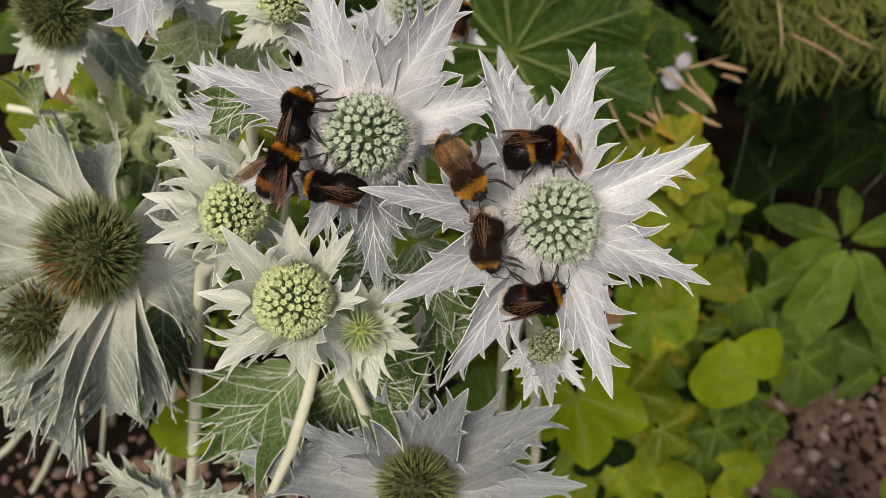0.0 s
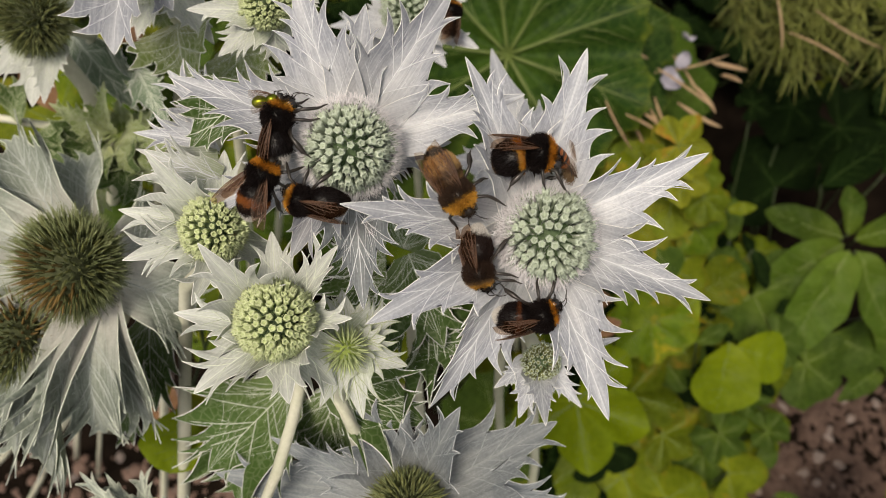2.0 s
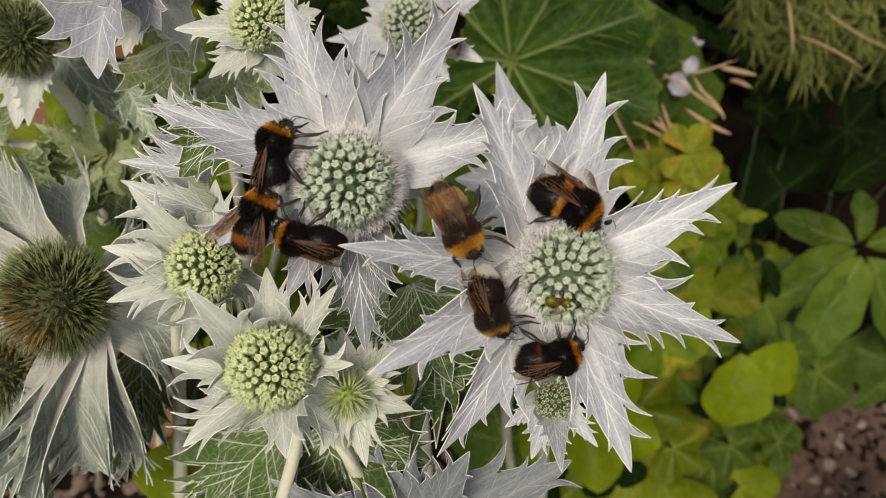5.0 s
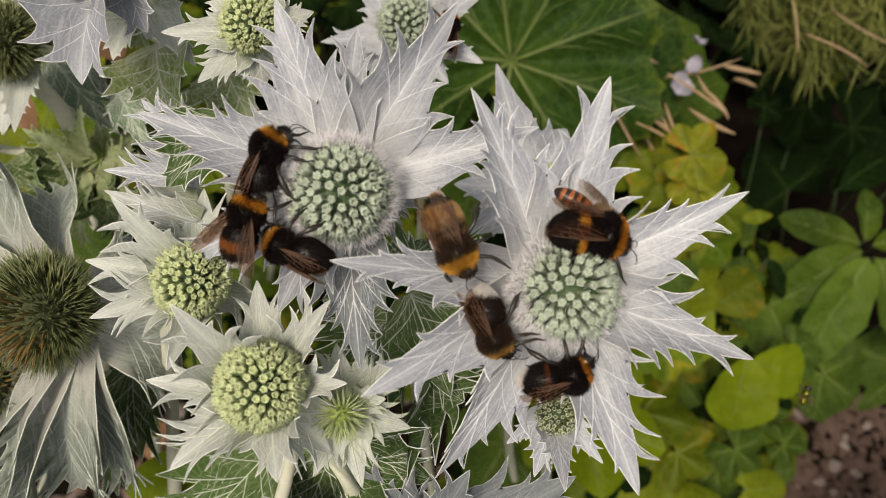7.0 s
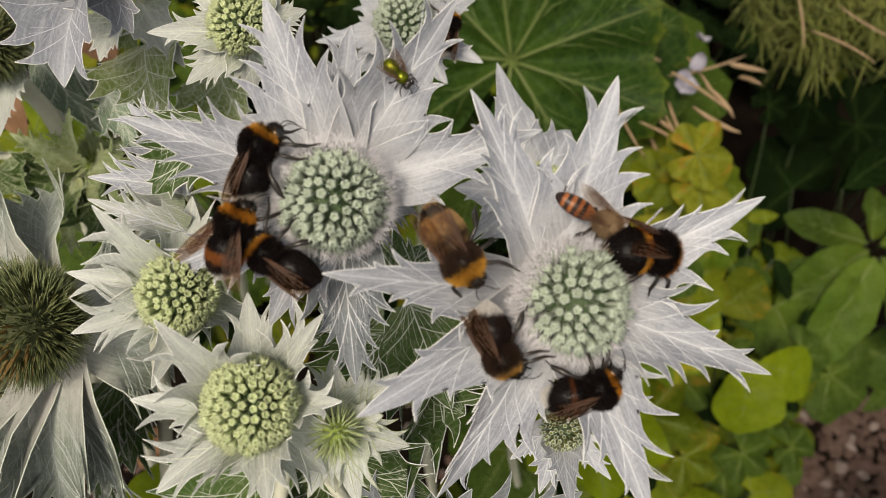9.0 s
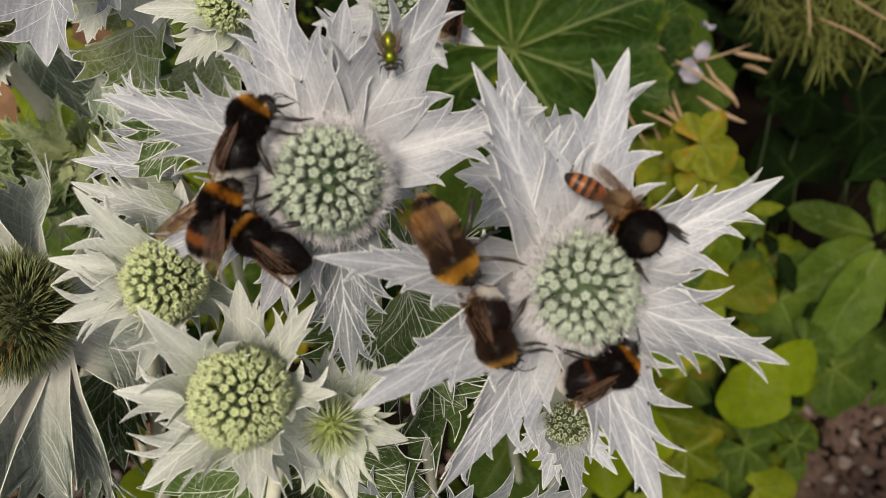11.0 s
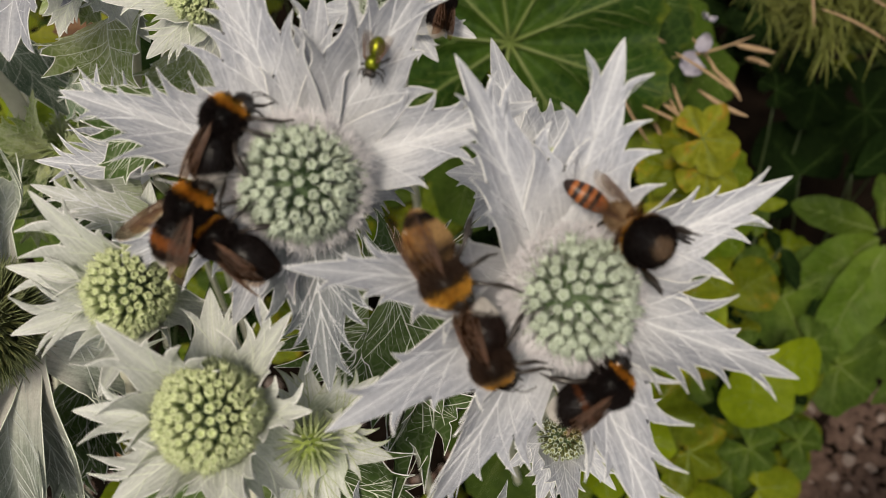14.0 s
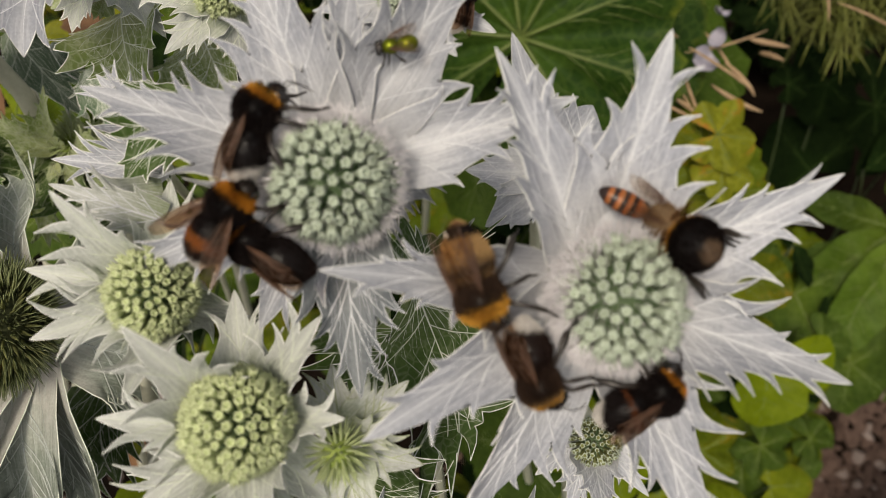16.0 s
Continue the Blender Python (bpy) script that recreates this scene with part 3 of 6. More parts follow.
def scatter(name, label, category, mat, seed, count, region, sizes, flat):
    """Small stones or crumbs lying on the soil, over a region of x and y."""
    rng = random.Random(seed)
    verts, faces = [], []
    x0, x1, y0, y1 = region
    for _ in range(count):
        x, y = rng.uniform(x0, x1), rng.uniform(y0, y1)
        r = rng.uniform(*sizes) * (1 if rng.random() < 0.9 else 1.8)
        v, f = sphere_grid(r, r * rng.uniform(0.6, 1.5), r * rng.uniform(*flat), 7, 5)
        turn = Euler((rng.uniform(-0.4, 0.4), rng.uniform(-0.4, 0.4), rng.uniform(0, 6))).to_matrix()
        z = soil_height(x, y)
        n = len(verts)
        k = rng.uniform(0, 9)
        verts += [turn @ (p * (1 + 0.3 * noise.noise(p * 300 + Vector((k, 0, 0))))) + Vector((x, y, z + r * 0.2)) for p in v]
        faces += [tuple(i + n for i in q) for q in f]
    ob = mesh_ob(name, verts, faces, mat, smooth=False)
    tagged(ob, label, category, kind="stuff")


def lobed_blade(radius, rng, lobes=7, depth=0.22, teeth=3, dome=0.12, gap=0.5, pleat=0.06, rib=1.0):
    """A round leaf with lobes and a notch at the stalk: verts, faces, uvs and veins; the stalk joins at the origin, the tip lies along +y."""
    n = lobes * 12
    rings = 7
    verts, faces, uvs = [(0, 0, 0)], [], [(0.5, 0)]
    span = 2 * math.pi - gap
    ph = rng.uniform(0, 6)
    edge = []

    def lift(x, y):
        r = math.hypot(x, y) / radius
        a = math.atan2(x, y)
        return radius * (-dome * r * r + pleat * math.cos(a * lobes * 2 * math.pi / span) * r + 0.07 * math.sin(2 * a + ph) * r * r + 0.09 * noise.noise((x / radius * 2.2 + ph, y / radius * 2.2, ph)) * r + 0.03 * noise.noise((x / radius * 6, y / radius * 6 + ph, 0)))

    for i in range(n + 1):
        a = -span / 2 + span * i / n
        l = abs(math.sin(math.pi * lobes * i / n)) ** 0.55
        t = abs(math.sin(math.pi * lobes * teeth * i / n))
        r = radius * (1 - depth + depth * l) * (1 - 0.05 * t) * (0.86 + 0.14 * math.cos(a * 0.5)) * (1 + 0.05 * math.sin(3 * a + ph))
        edge.append((a, r))
        for k in range(1, rings + 1):
            q = r * k / rings
            x, y = q * math.sin(a), q * math.cos(a)
            verts.append((x, y, lift(x, y)))
            uvs.append((0.5, k / rings))
    for i in range(n):
        a, b = 1 + i * rings, 1 + (i + 1) * rings
        faces.append((0, b, a))
        for k in range(rings - 1):
            faces.append((a + k, b + k, b + k + 1, a + k + 1))
    n1 = len(verts)
    faces += [tuple(i + n1 for i in f[::-1]) for f in faces]
    verts += [(x, y, z - radius * 0.008) for x, y, z in verts]
    uvs += uvs
    vv, vf = [], []
    for l in range(lobes):
        a = -span / 2 + span * (l + 0.5) / lobes
        pts = []
        for k in range(9):
            q = radius * 0.92 * k / 8
            x, y = q * math.sin(a), q * math.cos(a)
            pts.append((x, y, lift(x, y) + radius * 0.002))
        tube(vv, vf, pts, [radius * (0.014 - 0.011 * k / 8) * rib for k in range(9)], 4)
        for k in (2, 3, 4, 5):
            for sg in (-1, 1):
                q0, q1 = radius * k / 8, radius * min(0.9, (k + 2.4) / 8)
                a1 = a + sg * 0.24
                p = []
                for f in (0, 0.5, 1):
                    q, w = q0 + (q1 - q0) * f, a + (a1 - a) * f
                    x, y = q * math.sin(w), q * math.cos(w)
                    p.append((x, y, lift(x, y) + radius * 0.0015))
                tube(vv, vf, p, [radius * 0.005 * rib, radius * 0.004 * rib, radius * 0.002 * rib], 3)
    return verts, faces, uvs, vv, vf


def oval_blade(length, width, rng, serrate=0.0, blunt=0.85):
    """A pointed oval leaflet along +y with a midrib and side veins."""
    rows, across = 18, 6
    bend = rng.uniform(-0.2, 0.05)

    def half(s):
        return width / 2 * math.sin(math.pi * min(1, s) ** blunt) ** (0.9 if blunt < 1 else 0.6) if 0 < s < 1 else 0.0

    def lift(x, y):
        s = y / length
        return bend * length * s * s + abs(x) * 0.35 + 0.11 * length * noise.noise((x / length * 4 + bend * 50, s * 4, 0))

    verts, faces, uvs = [], [], []
    for i in range(rows + 1):
        s = i / rows
        w = half(s) * (1 + serrate * (i % 2) + 0.09 * noise.noise((s * 5, bend * 90, 1.0))) + 1e-5
        for k in range(across + 1):
            x = w * (2 * k / across - 1)
            y = length * s
            verts.append((x, y, lift(x, y)))
            uvs.append((k / across, s))
    for i in range(rows):
        for k in range(across):
            a = i * (across + 1) + k
            faces.append((a, a + 1, a + across + 2, a + across + 1))
    n1 = len(verts)
    faces += [tuple(i + n1 for i in f[::-1]) for f in faces]
    verts += [(x, y, z - length * 0.006) for x, y, z in verts]
    uvs += uvs
    vv, vf = [], []
    tube(vv, vf, [(0, length * k / 8, lift(0, length * k / 8) + length * 0.002) for k in range(9)], [length * (0.012 - 0.01 * k / 8) for k in range(9)], 4)
    for k in range(1, 7):
        for sg in (-1, 1):
            s0, s1 = k / 8, min(0.97, k / 8 + 0.16)
            p = []
            for f in (0, 0.5, 1):
                x, y = sg * half(s1) * 0.9 * f, length * (s0 + (s1 - s0) * f)
                p.append((x, y, lift(x, y) + length * 0.0015))
            tube(vv, vf, p, [length * 0.004, length * 0.003, length * 0.0015], 3)
    return verts, faces, uvs, vv, vf


def leaf_on(plant, data, m, mat, vmat, name="leaf", label=""):
    v, f, uv, vv, vf = data
    ob = mesh_ob(name, v, f, mat, plant, label, uvs=uv)
    ob.matrix_basis = m
    if vv:
        mesh_ob("vein_network", vv, vf, vmat, ob)
    return ob


STAR_LEAF = blade_material("star_leaflet", (0.12, 0.19, 0.02), (0.075, 0.135, 0.012), (0.16, 0.22, 0.04), 160, 0.2, 0.55, 0.3, gloss=0.15, mottle=0.35)
VEIN_LEAF = material("leaf_vein", (0.10, 0.15, 0.03), (0.17, 0.22, 0.05), 0.5, 600, 100, 0, 0.1)
# Veins darkened to match the leaf colour that carries shade.
VEIN_SHADED = material("shaded_leaf_vein", (0.02, 0.04, 0.009), (0.035, 0.06, 0.014), 0.7, 600, 100, 0, 0.1, specular=0.05)


def leafy_plant(name, label, category, centre, leaves, seed, group=""):
    """A low plant: a root point on the soil, and leaves on stalks. leaves: rows of place, facing, tip direction, size, kind, material."""
    rng = random.Random(seed)
    root = Vector((centre[0], centre[1], -0.012))
    plant = empty(name, Matrix.Translation(root))
    tagged(plant, label, category, group)
    for place, face, tip, size, kind, mat in leaves:
        rel = Vector(place) - root
        if kind == "round":
            data = lobed_blade(size, rng, rng.choice((5, 7)), rng.uniform(0.14, 0.26), 3, rng.uniform(0.05, 0.2))
        elif kind == "big":
            data = lobed_blade(size, rng, 9, 0.12, 4, 0.06, 0.25, 0.10, 1.1)
        elif kind == "three":
            data = lobed_blade(size, rng, 3, 0.32, 2, 0.06, 1.6)
        elif kind == "pleated":
            data = lobed_blade(size, rng, 5, 0.30, 2, 0.14, 0.8, 0.16, 1.2)
        elif kind == "blunt":
            data = oval_blade(size, size * 0.95, rng, 0.0, 1.25)
        elif kind == "leaflet":
            data = oval_blade(size, size * 0.46, rng, 0.0, 1.0)
        else:
            data = oval_blade(size, size * rng.uniform(0.36, 0.48), rng, 0.03)
        leaf_on(plant, data, frame_of(rel, tip, face), mat, VEIN_SHADED if mat == SHADED_LEAF else VEIN_MANTLE if mat == MANTLE else VEIN_LEAF)
        v, f = [], []
        foot = Vector((rng.uniform(-0.01, 0.01), rng.uniform(-0.01, 0.01), 0))
        tube(v, f, curve_pts(foot, rel - Vector(face).normalized() * size * 0.01, Vector((rng.uniform(-1, 1), rng.uniform(-1, 1), 0.6)) * 0.02, 8), [0.0012 - 0.0005 * i / 8 for i in range(9)], 5)
        mesh_ob("stalk", v, f, GREEN_STEM, plant)
    return plant


ground()
scatter("pebbles", "pinkish grey small stones scattered on the soil", "pebbles", STONE, 5, 500, (-0.4, 0.65, -0.15, 0.22), (0.002, 0.006), (0.5, 0.8))
scatter("bark_crumbs", "brown crumbs of bark and soil on the bed", "bark mulch", CRUMB, 6, 3500, (0.28, 0.62, -0.05, 0.20), (0.0015, 0.005), (0.3, 0.7))
scatter("soil_crumbs", "dark crumbs of soil between the plants", "soil crumbs", CRUMB, 7, 1500, (-0.42, 0.1, -0.15, 0.15), (0.0015, 0.004), (0.4, 0.8))

# the large pleated leaf, the star-shaped leaf cluster and the bright lobed leaves that stand clear of the rest
leafy_plant("mantle_plant", "large round pleated green leaf with pale radiating veins", "plant", (0.0428, 0.3084, 0.3421), [
    ((0.0406, 0.2974, 0.3866), (0.05, -0.25, 1), (0.500, 0.553, 0.589), 0.09, "big", MANTLE),
    ((0.1287, 0.3277, 0.3291), (0.3, -0.1, 1), (0.900, -0.181, -0.084), 0.062, "round", LEAF),
    ((0.0280, 0.2817, 0.3297), (-0.2, -0.3, 1), (-0.300, -0.816, -0.380), 0.06, "round", LEAF),
    ((0.0883, 0.2951, 0.3028), (0.1, -0.2, 1), (0.400, -0.816, -0.380), 0.07, "round", SHADED_LEAF),
    ((0.1042, 0.3103, 0.3761), (0.1, -0.2, 1), (0.500, -0.725, -0.338), 0.05, "three", MANTLE),
    ((0.0696, 0.2695, 0.3571), (0.2, -0.3, 1), (0.800, -0.453, -0.211), 0.03, "round", LIME_LEAF),
    ((0.0905, 0.2640, 0.3435), (-0.1, -0.3, 1), (-0.400, -0.816, -0.380), 0.034, "three", LIME_LEAF),
    ((0.1135, 0.2752, 0.3487), (0.2, -0.1, 1), (0.900, 0.272, 0.127), 0.026, "round", LIME_LEAF),
], 11)
# Leaflets towards HOLLOW take darker leaf materials in place of its shade.
leafy_plant("palmate_plant", "palmate plant with pointed green leaflets spread like a star", "plant", (0.3164, 0.2579, 0.2083), [
    ((0.2903, 0.2402, 0.2444), (0.0, -0.35, 1), (-0.869, -0.448, -0.208), 0.074, "leaflet", STAR_LEAF),
    ((0.2915, 0.2341, 0.2460), (0.0, -0.35, 1), (-0.504, -0.783, -0.364), 0.084, "leaflet", STAR_LEAF),
    ((0.2994, 0.2522, 0.2290), (0.0, -0.35, 1), (-0.853, 0.499, -0.150), 0.058, "leaflet", LEAF),
    ((0.3045, 0.2545, 0.2301), (0.0, -0.35, 1), (0.257, 0.965, -0.042), 0.045, "leaflet", LEAF),
    ((0.2993, 0.2357, 0.2423), (0.0, -0.35, 1), (0.388, -0.835, -0.389), 0.071, "leaflet", STAR_LEAF),
    ((0.3047, 0.2475, 0.2368), (0.0, -0.35, 1), (0.966, 0.236, 0.109), 0.055, "leaflet", LEAF),
    ((0.3444, 0.3343, 0.2396), (0.0, -0.35, 1), (-0.776, -0.572, -0.265), 0.063, "leaflet", SHADED_LEAF),
    ((0.2943, 0.2980, 0.2270), (0.0, -0.35, 1), (0.900, 0.544, 0.254), 0.075, "oval", SHADED_LEAF), ((0.3176, 0.3617, 0.1463), (0.0, -0.35, 1), (0.300, 0.816, 0.380), 0.06, "oval", SHADED_LEAF), ((0.2935, 0.3377, 0.1572), (0.0, -0.35, 1), (-0.500, 0.634, 0.296), 0.05, "three", SHADED_LEAF), ((0.3589, 0.3944, 0.1616), (0.2, -0.35, 1), (0.600, -0.634, -0.296), 0.05, "round", SHADED_LEAF), ((0.2995, 0.3895, 0.2034), (0.2, -0.35, 1), (-0.200, -0.634, -0.296), 0.035, "round", SHADED_LEAF),
    ((0.3429, 0.3060, 0.2307), (0.0, -0.35, 1), (0.500, 0.725, 0.338), 0.075, "oval", SHADED_LEAF),
], 12)
leafy_plant("bright_leaf_plant", "low plant with bright yellow-green three-lobed leaves", "plant", (0.2060, 0.1819, 0.1728), [
    ((0.1852, 0.1584, 0.2726), (0.05, -0.4, 1), (-0.156, -0.896, -0.417), 0.048, "blunt", BRIGHT_LEAF),
    ((0.1903, 0.1563, 0.2672), (0.1, -0.4, 1), (0.957, -0.262, -0.123), 0.036, "blunt", BRIGHT_LEAF),
    ((0.1626, 0.1806, 0.2940), (-0.1, -0.4, 1), (-0.856, -0.469, -0.218), 0.048, "blunt", LIME_LEAF),
    ((0.1621, 0.1837, 0.2910), (0.1, -0.4, 1), (0.888, 0.418, 0.194), 0.035, "blunt", LIME_LEAF),
    ((0.1302, 0.2320, 0.3907), (0.0, -0.35, 1), (0.981, -0.175, -0.082), 0.020, "pleated", YELLOWED),
    ((0.1330, 0.2201, 0.3808), (0.0, -0.35, 1), (0.856, -0.469, -0.219), 0.019, "pleated", YELLOWED),
    ((0.1347, 0.2371, 0.3711), (0.0, -0.35, 1), (-0.733, -0.616, -0.286), 0.033, "leaflet", LIME_LEAF),
    ((0.1051, 0.2203, 0.3412), (0.0, -0.35, 1), (0.745, -0.604, -0.282), 0.041, "blunt", YELLOWED),
    ((0.0817, 0.1174, 0.2862), (-0.2, -0.3, 1), (0.150, -0.906, -0.423), 0.046, "pleated", BRIGHT_LEAF),
    ((0.1201, 0.1282, 0.2581), (0.3, -0.3, 1), (0.900, -0.272, -0.127), 0.037, "pleated", LIME_LEAF),
    ((0.1321, 0.1682, 0.2878), (-0.3, -0.1, 1), (-0.700, -0.634, -0.296), 0.029, "round", LIME_LEAF),
    ((0.1436, 0.1936, 0.3106), (0.2, -0.4, 1), (0.700, 0.453, 0.211), 0.027, "round", LIME_LEAF),
    ((0.1300, 0.2362, 0.3746), (0.2, -0.4, 1), (0.400, 0.816, 0.380), 0.018, "round", LIME_LEAF),
    ((0.1462, 0.2325, 0.3619), (-0.1, -0.2, 1), (0.900, -0.272, -0.127), 0.019, "round", LIME_LEAF),
    ((0.1240, 0.2377, 0.3533), (0.0, -0.3, 1), (-0.400, 0.816, 0.380), 0.021, "round", LIME_LEAF),
    ((0.1528, 0.2190, 0.3556), (0.3, -0.3, 1), (0.700, -0.634, -0.296), 0.018, "round", LIME_LEAF),
    ((0.1376, 0.2223, 0.3461), (-0.2, -0.2, 1), (-0.200, -0.816, -0.380), 0.026, "three", LIME_LEAF),
    ((0.1544, 0.2115, 0.3300), (0.1, -0.5, 1), (0.800, 0.181, 0.085), 0.019, "round", LIME_LEAF),
    ((0.1267, 0.2052, 0.3271), (-0.1, -0.3, 1), (-0.700, -0.362, -0.169), 0.03, "three", LEAF),
    ((0.1845, 0.2350, 0.3079), (0.1, -0.3, 1), (0.900, 0.091, 0.042), 0.02, "oval", LIME_LEAF),
    ((0.1862, 0.2062, 0.2724), (0.1, -0.3, 1), (0.600, -0.453, -0.211), 0.024, "round", LEAF),
    ((0.2172, 0.2286, 0.2608), (0.1, -0.3, 1), (0.300, -0.725, -0.338), 0.03, "oval", SHADED_LEAF),
    ((0.2500, 0.2071, 0.2287), (0.1, -0.3, 1), (-0.300, -0.725, -0.338), 0.03, "oval", SHADED_LEAF),
    ((0.2374, 0.1741, 0.2243), (0.1, -0.3, 1), (0.500, -0.725, -0.338), 0.022, "round", LEAF),
    ((0.1257, 0.0880, 0.1952), (0.0, -0.3, 1), (0.300, -0.816, -0.380), 0.040, "round", LIME_LEAF),
    ((0.1948, 0.1100, 0.1614), (0.2, -0.3, 1), (0.600, -0.634, -0.296), 0.036, "round", LEAF),
    ((0.0354, 0.1115, 0.2503), (-0.2, -0.3, 1), (-0.500, -0.725, -0.338), 0.040, "round", LEAF),
    ((0.2252, 0.2071, 0.2287), (0.0, -0.4, 1), (0.400, -0.816, -0.380), 0.05, "three", LEAF), ((0.2811, 0.1739, 0.1691), (0.1, -0.4, 1), (0.700, -0.544, -0.254), 0.036, "round", LEAF),
    ((0.3452, 0.2128, 0.1652), (0.1, -0.4, 1), (0.400, -0.816, -0.380), 0.06, "oval", LEAF), ((0.3087, 0.2003, 0.1594), (0.1, -0.4, 1), (-0.400, -0.816, -0.380), 0.05, "three", LEAF),
    ((0.3658, 0.1854, 0.1304), (-0.1, -0.4, 1), (-0.700, -0.544, -0.254), 0.05, "oval", LEAF), ((0.2479, 0.1418, 0.1541), (0.1, -0.4, 1), (0.600, -0.634, -0.296), 0.035, "oval", LEAF),
    ((0.1575, 0.1565, 0.2272), (0.2, -0.4, 1), (0.500, -0.725, -0.338), 0.032, "three", LEAF), ((0.1057, 0.1056, 0.2255), (-0.2, -0.4, 1), (-0.500, -0.725, -0.338), 0.03, "three", SHADED_LEAF),
    ((0.0674, 0.0743, 0.2109), (0, -0.3, 1), (-0.200, -0.816, -0.380), 0.040, "round", LIME_LEAF),
    ((0.2268, 0.3341, 0.2837), (0.0, -0.35, 1), (0.885, 0.423, 0.196), 0.015, "pleated", SHADED_LEAF),
    ((0.2062, 0.2408, 0.2514), (0.0, -0.35, 1), (0.136, 0.898, 0.418), 0.031, "leaflet", LEAF),
    ((0.1653, 0.1591, 0.2685), (0.0, -0.35, 1), (0.896, 0.403, 0.187), 0.025, "leaflet", LEAF),
    ((0.1430, 0.1057, 0.2437), (0.0, -0.35, 1), (0.807, -0.536, -0.250), 0.025, "pleated", LIME_LEAF),
    ((0.1941, 0.1139, 0.2033), (0.0, -0.35, 1), (0.705, -0.643, -0.300), 0.022, "pleated", LEAF),
], 13)


def leaf_carpet():
    """Small mixed plants that fill the bed between the bright leaves."""
    rng = random.Random(77)
    a, b, c, d = (Vector(p) for p in ((0.0674, 0.1854, 0.2627), (0.2333, 0.2300, 0.2173), (0.0581, 0.0628, 0.1835), (0.2494, 0.0969, 0.1111)))
    for n in range(26):
        u, v = rng.random(), rng.random()
        p = a.lerp(b, u).lerp(c.lerp(d, u), v)
        leaves = []
        for _ in range(rng.randint(4, 6)):
            w = rng.uniform(0, 6.28)
            out = Vector((math.cos(w), math.sin(w), 0))
            place = p + out * rng.uniform(0.006, 0.03) + Vector((0, 0, rng.uniform(-0.035, 0.03)))
            face = out * rng.uniform(0.1, 0.6) + Vector((rng.uniform(-0.3, 0.3), rng.uniform(-0.5, 0.1), 1))
            # The near-black leaves in the mix paint shaded gaps between bright ones.
            leaves.append((place, face, out + Vector((0, 0, -0.2)), rng.uniform(0.014, 0.03), rng.choice(("three", "leaflet", "pleated", "round", "pleated")), rng.choice((LIME_LEAF, LIME_LEAF, LEAF, SHADED_LEAF, SHADED_LEAF))))
        leafy_plant("low_plant", "low green leafy garden plant on the soil", "plant", p, leaves, 700 + n, "low leafy plants in the bed")


leaf_carpet()
leafy_plant("yellowing_plant", "low plant with yellowing leaves beneath the blooms", "plant", (-0.2392, 0.4114, 0.2577), [
    ((-0.1491, 0.2515, 0.4663), (0.0, -0.35, 1), (-0.477, -0.797, -0.370), 0.020, "blunt", YELLOWED),
    ((-0.1505, 0.2523, 0.4556), (0.0, -0.35, 1), (0.854, 0.473, 0.219), 0.021, "blunt", YELLOWED),
    ((-0.1784, 0.2642, 0.4501), (0.0, -0.35, 1), (0.161, -0.895, -0.417), 0.017, "blunt", LIME_LEAF),
    ((-0.1744, 0.2168, 0.4501), (0.0, -0.35, 1), (0.975, -0.199, -0.094), 0.024, "three", LIME_LEAF),
    ((-0.1163, 0.1868, 0.5023), (0.0, -0.35, 1), (0.881, -0.429, -0.201), 0.019, "blunt", LEAF),
    ((-0.1366, 0.1977, 0.4743), (0.0, -0.35, 1), (0.998, 0.057, 0.026), 0.018, "three", LEAF),
    ((-0.0979, 0.0766, 0.4510), (0.0, -0.35, 1), (-0.216, -0.885, -0.412), 0.026, "blunt", BRIGHT_LEAF),
    ((-0.0898, 0.0894, 0.4459), (0.0, -0.35, 1), (-0.278, -0.871, -0.405), 0.033, "leaflet", YELLOWED),
    ((-0.1021, 0.0858, 0.4663), (0.0, -0.35, 1), (0.120, -0.900, -0.419), 0.009, "leaflet", YELLOWED),
    ((-0.1903, 0.2168, 0.4501), (0.0, -0.35, 1), (-0.450, -0.810, -0.376), 0.024, "three", LIME_LEAF),
    ((-0.1547, 0.1707, 0.4507), (0.0, -0.35, 1), (0.578, -0.739, -0.345), 0.022, "three", LEAF),
    ((-0.2120, 0.2719, 0.4537), (0.0, -0.35, 1), (0.872, -0.443, -0.207), 0.029, "three", LEAF),
], 14)


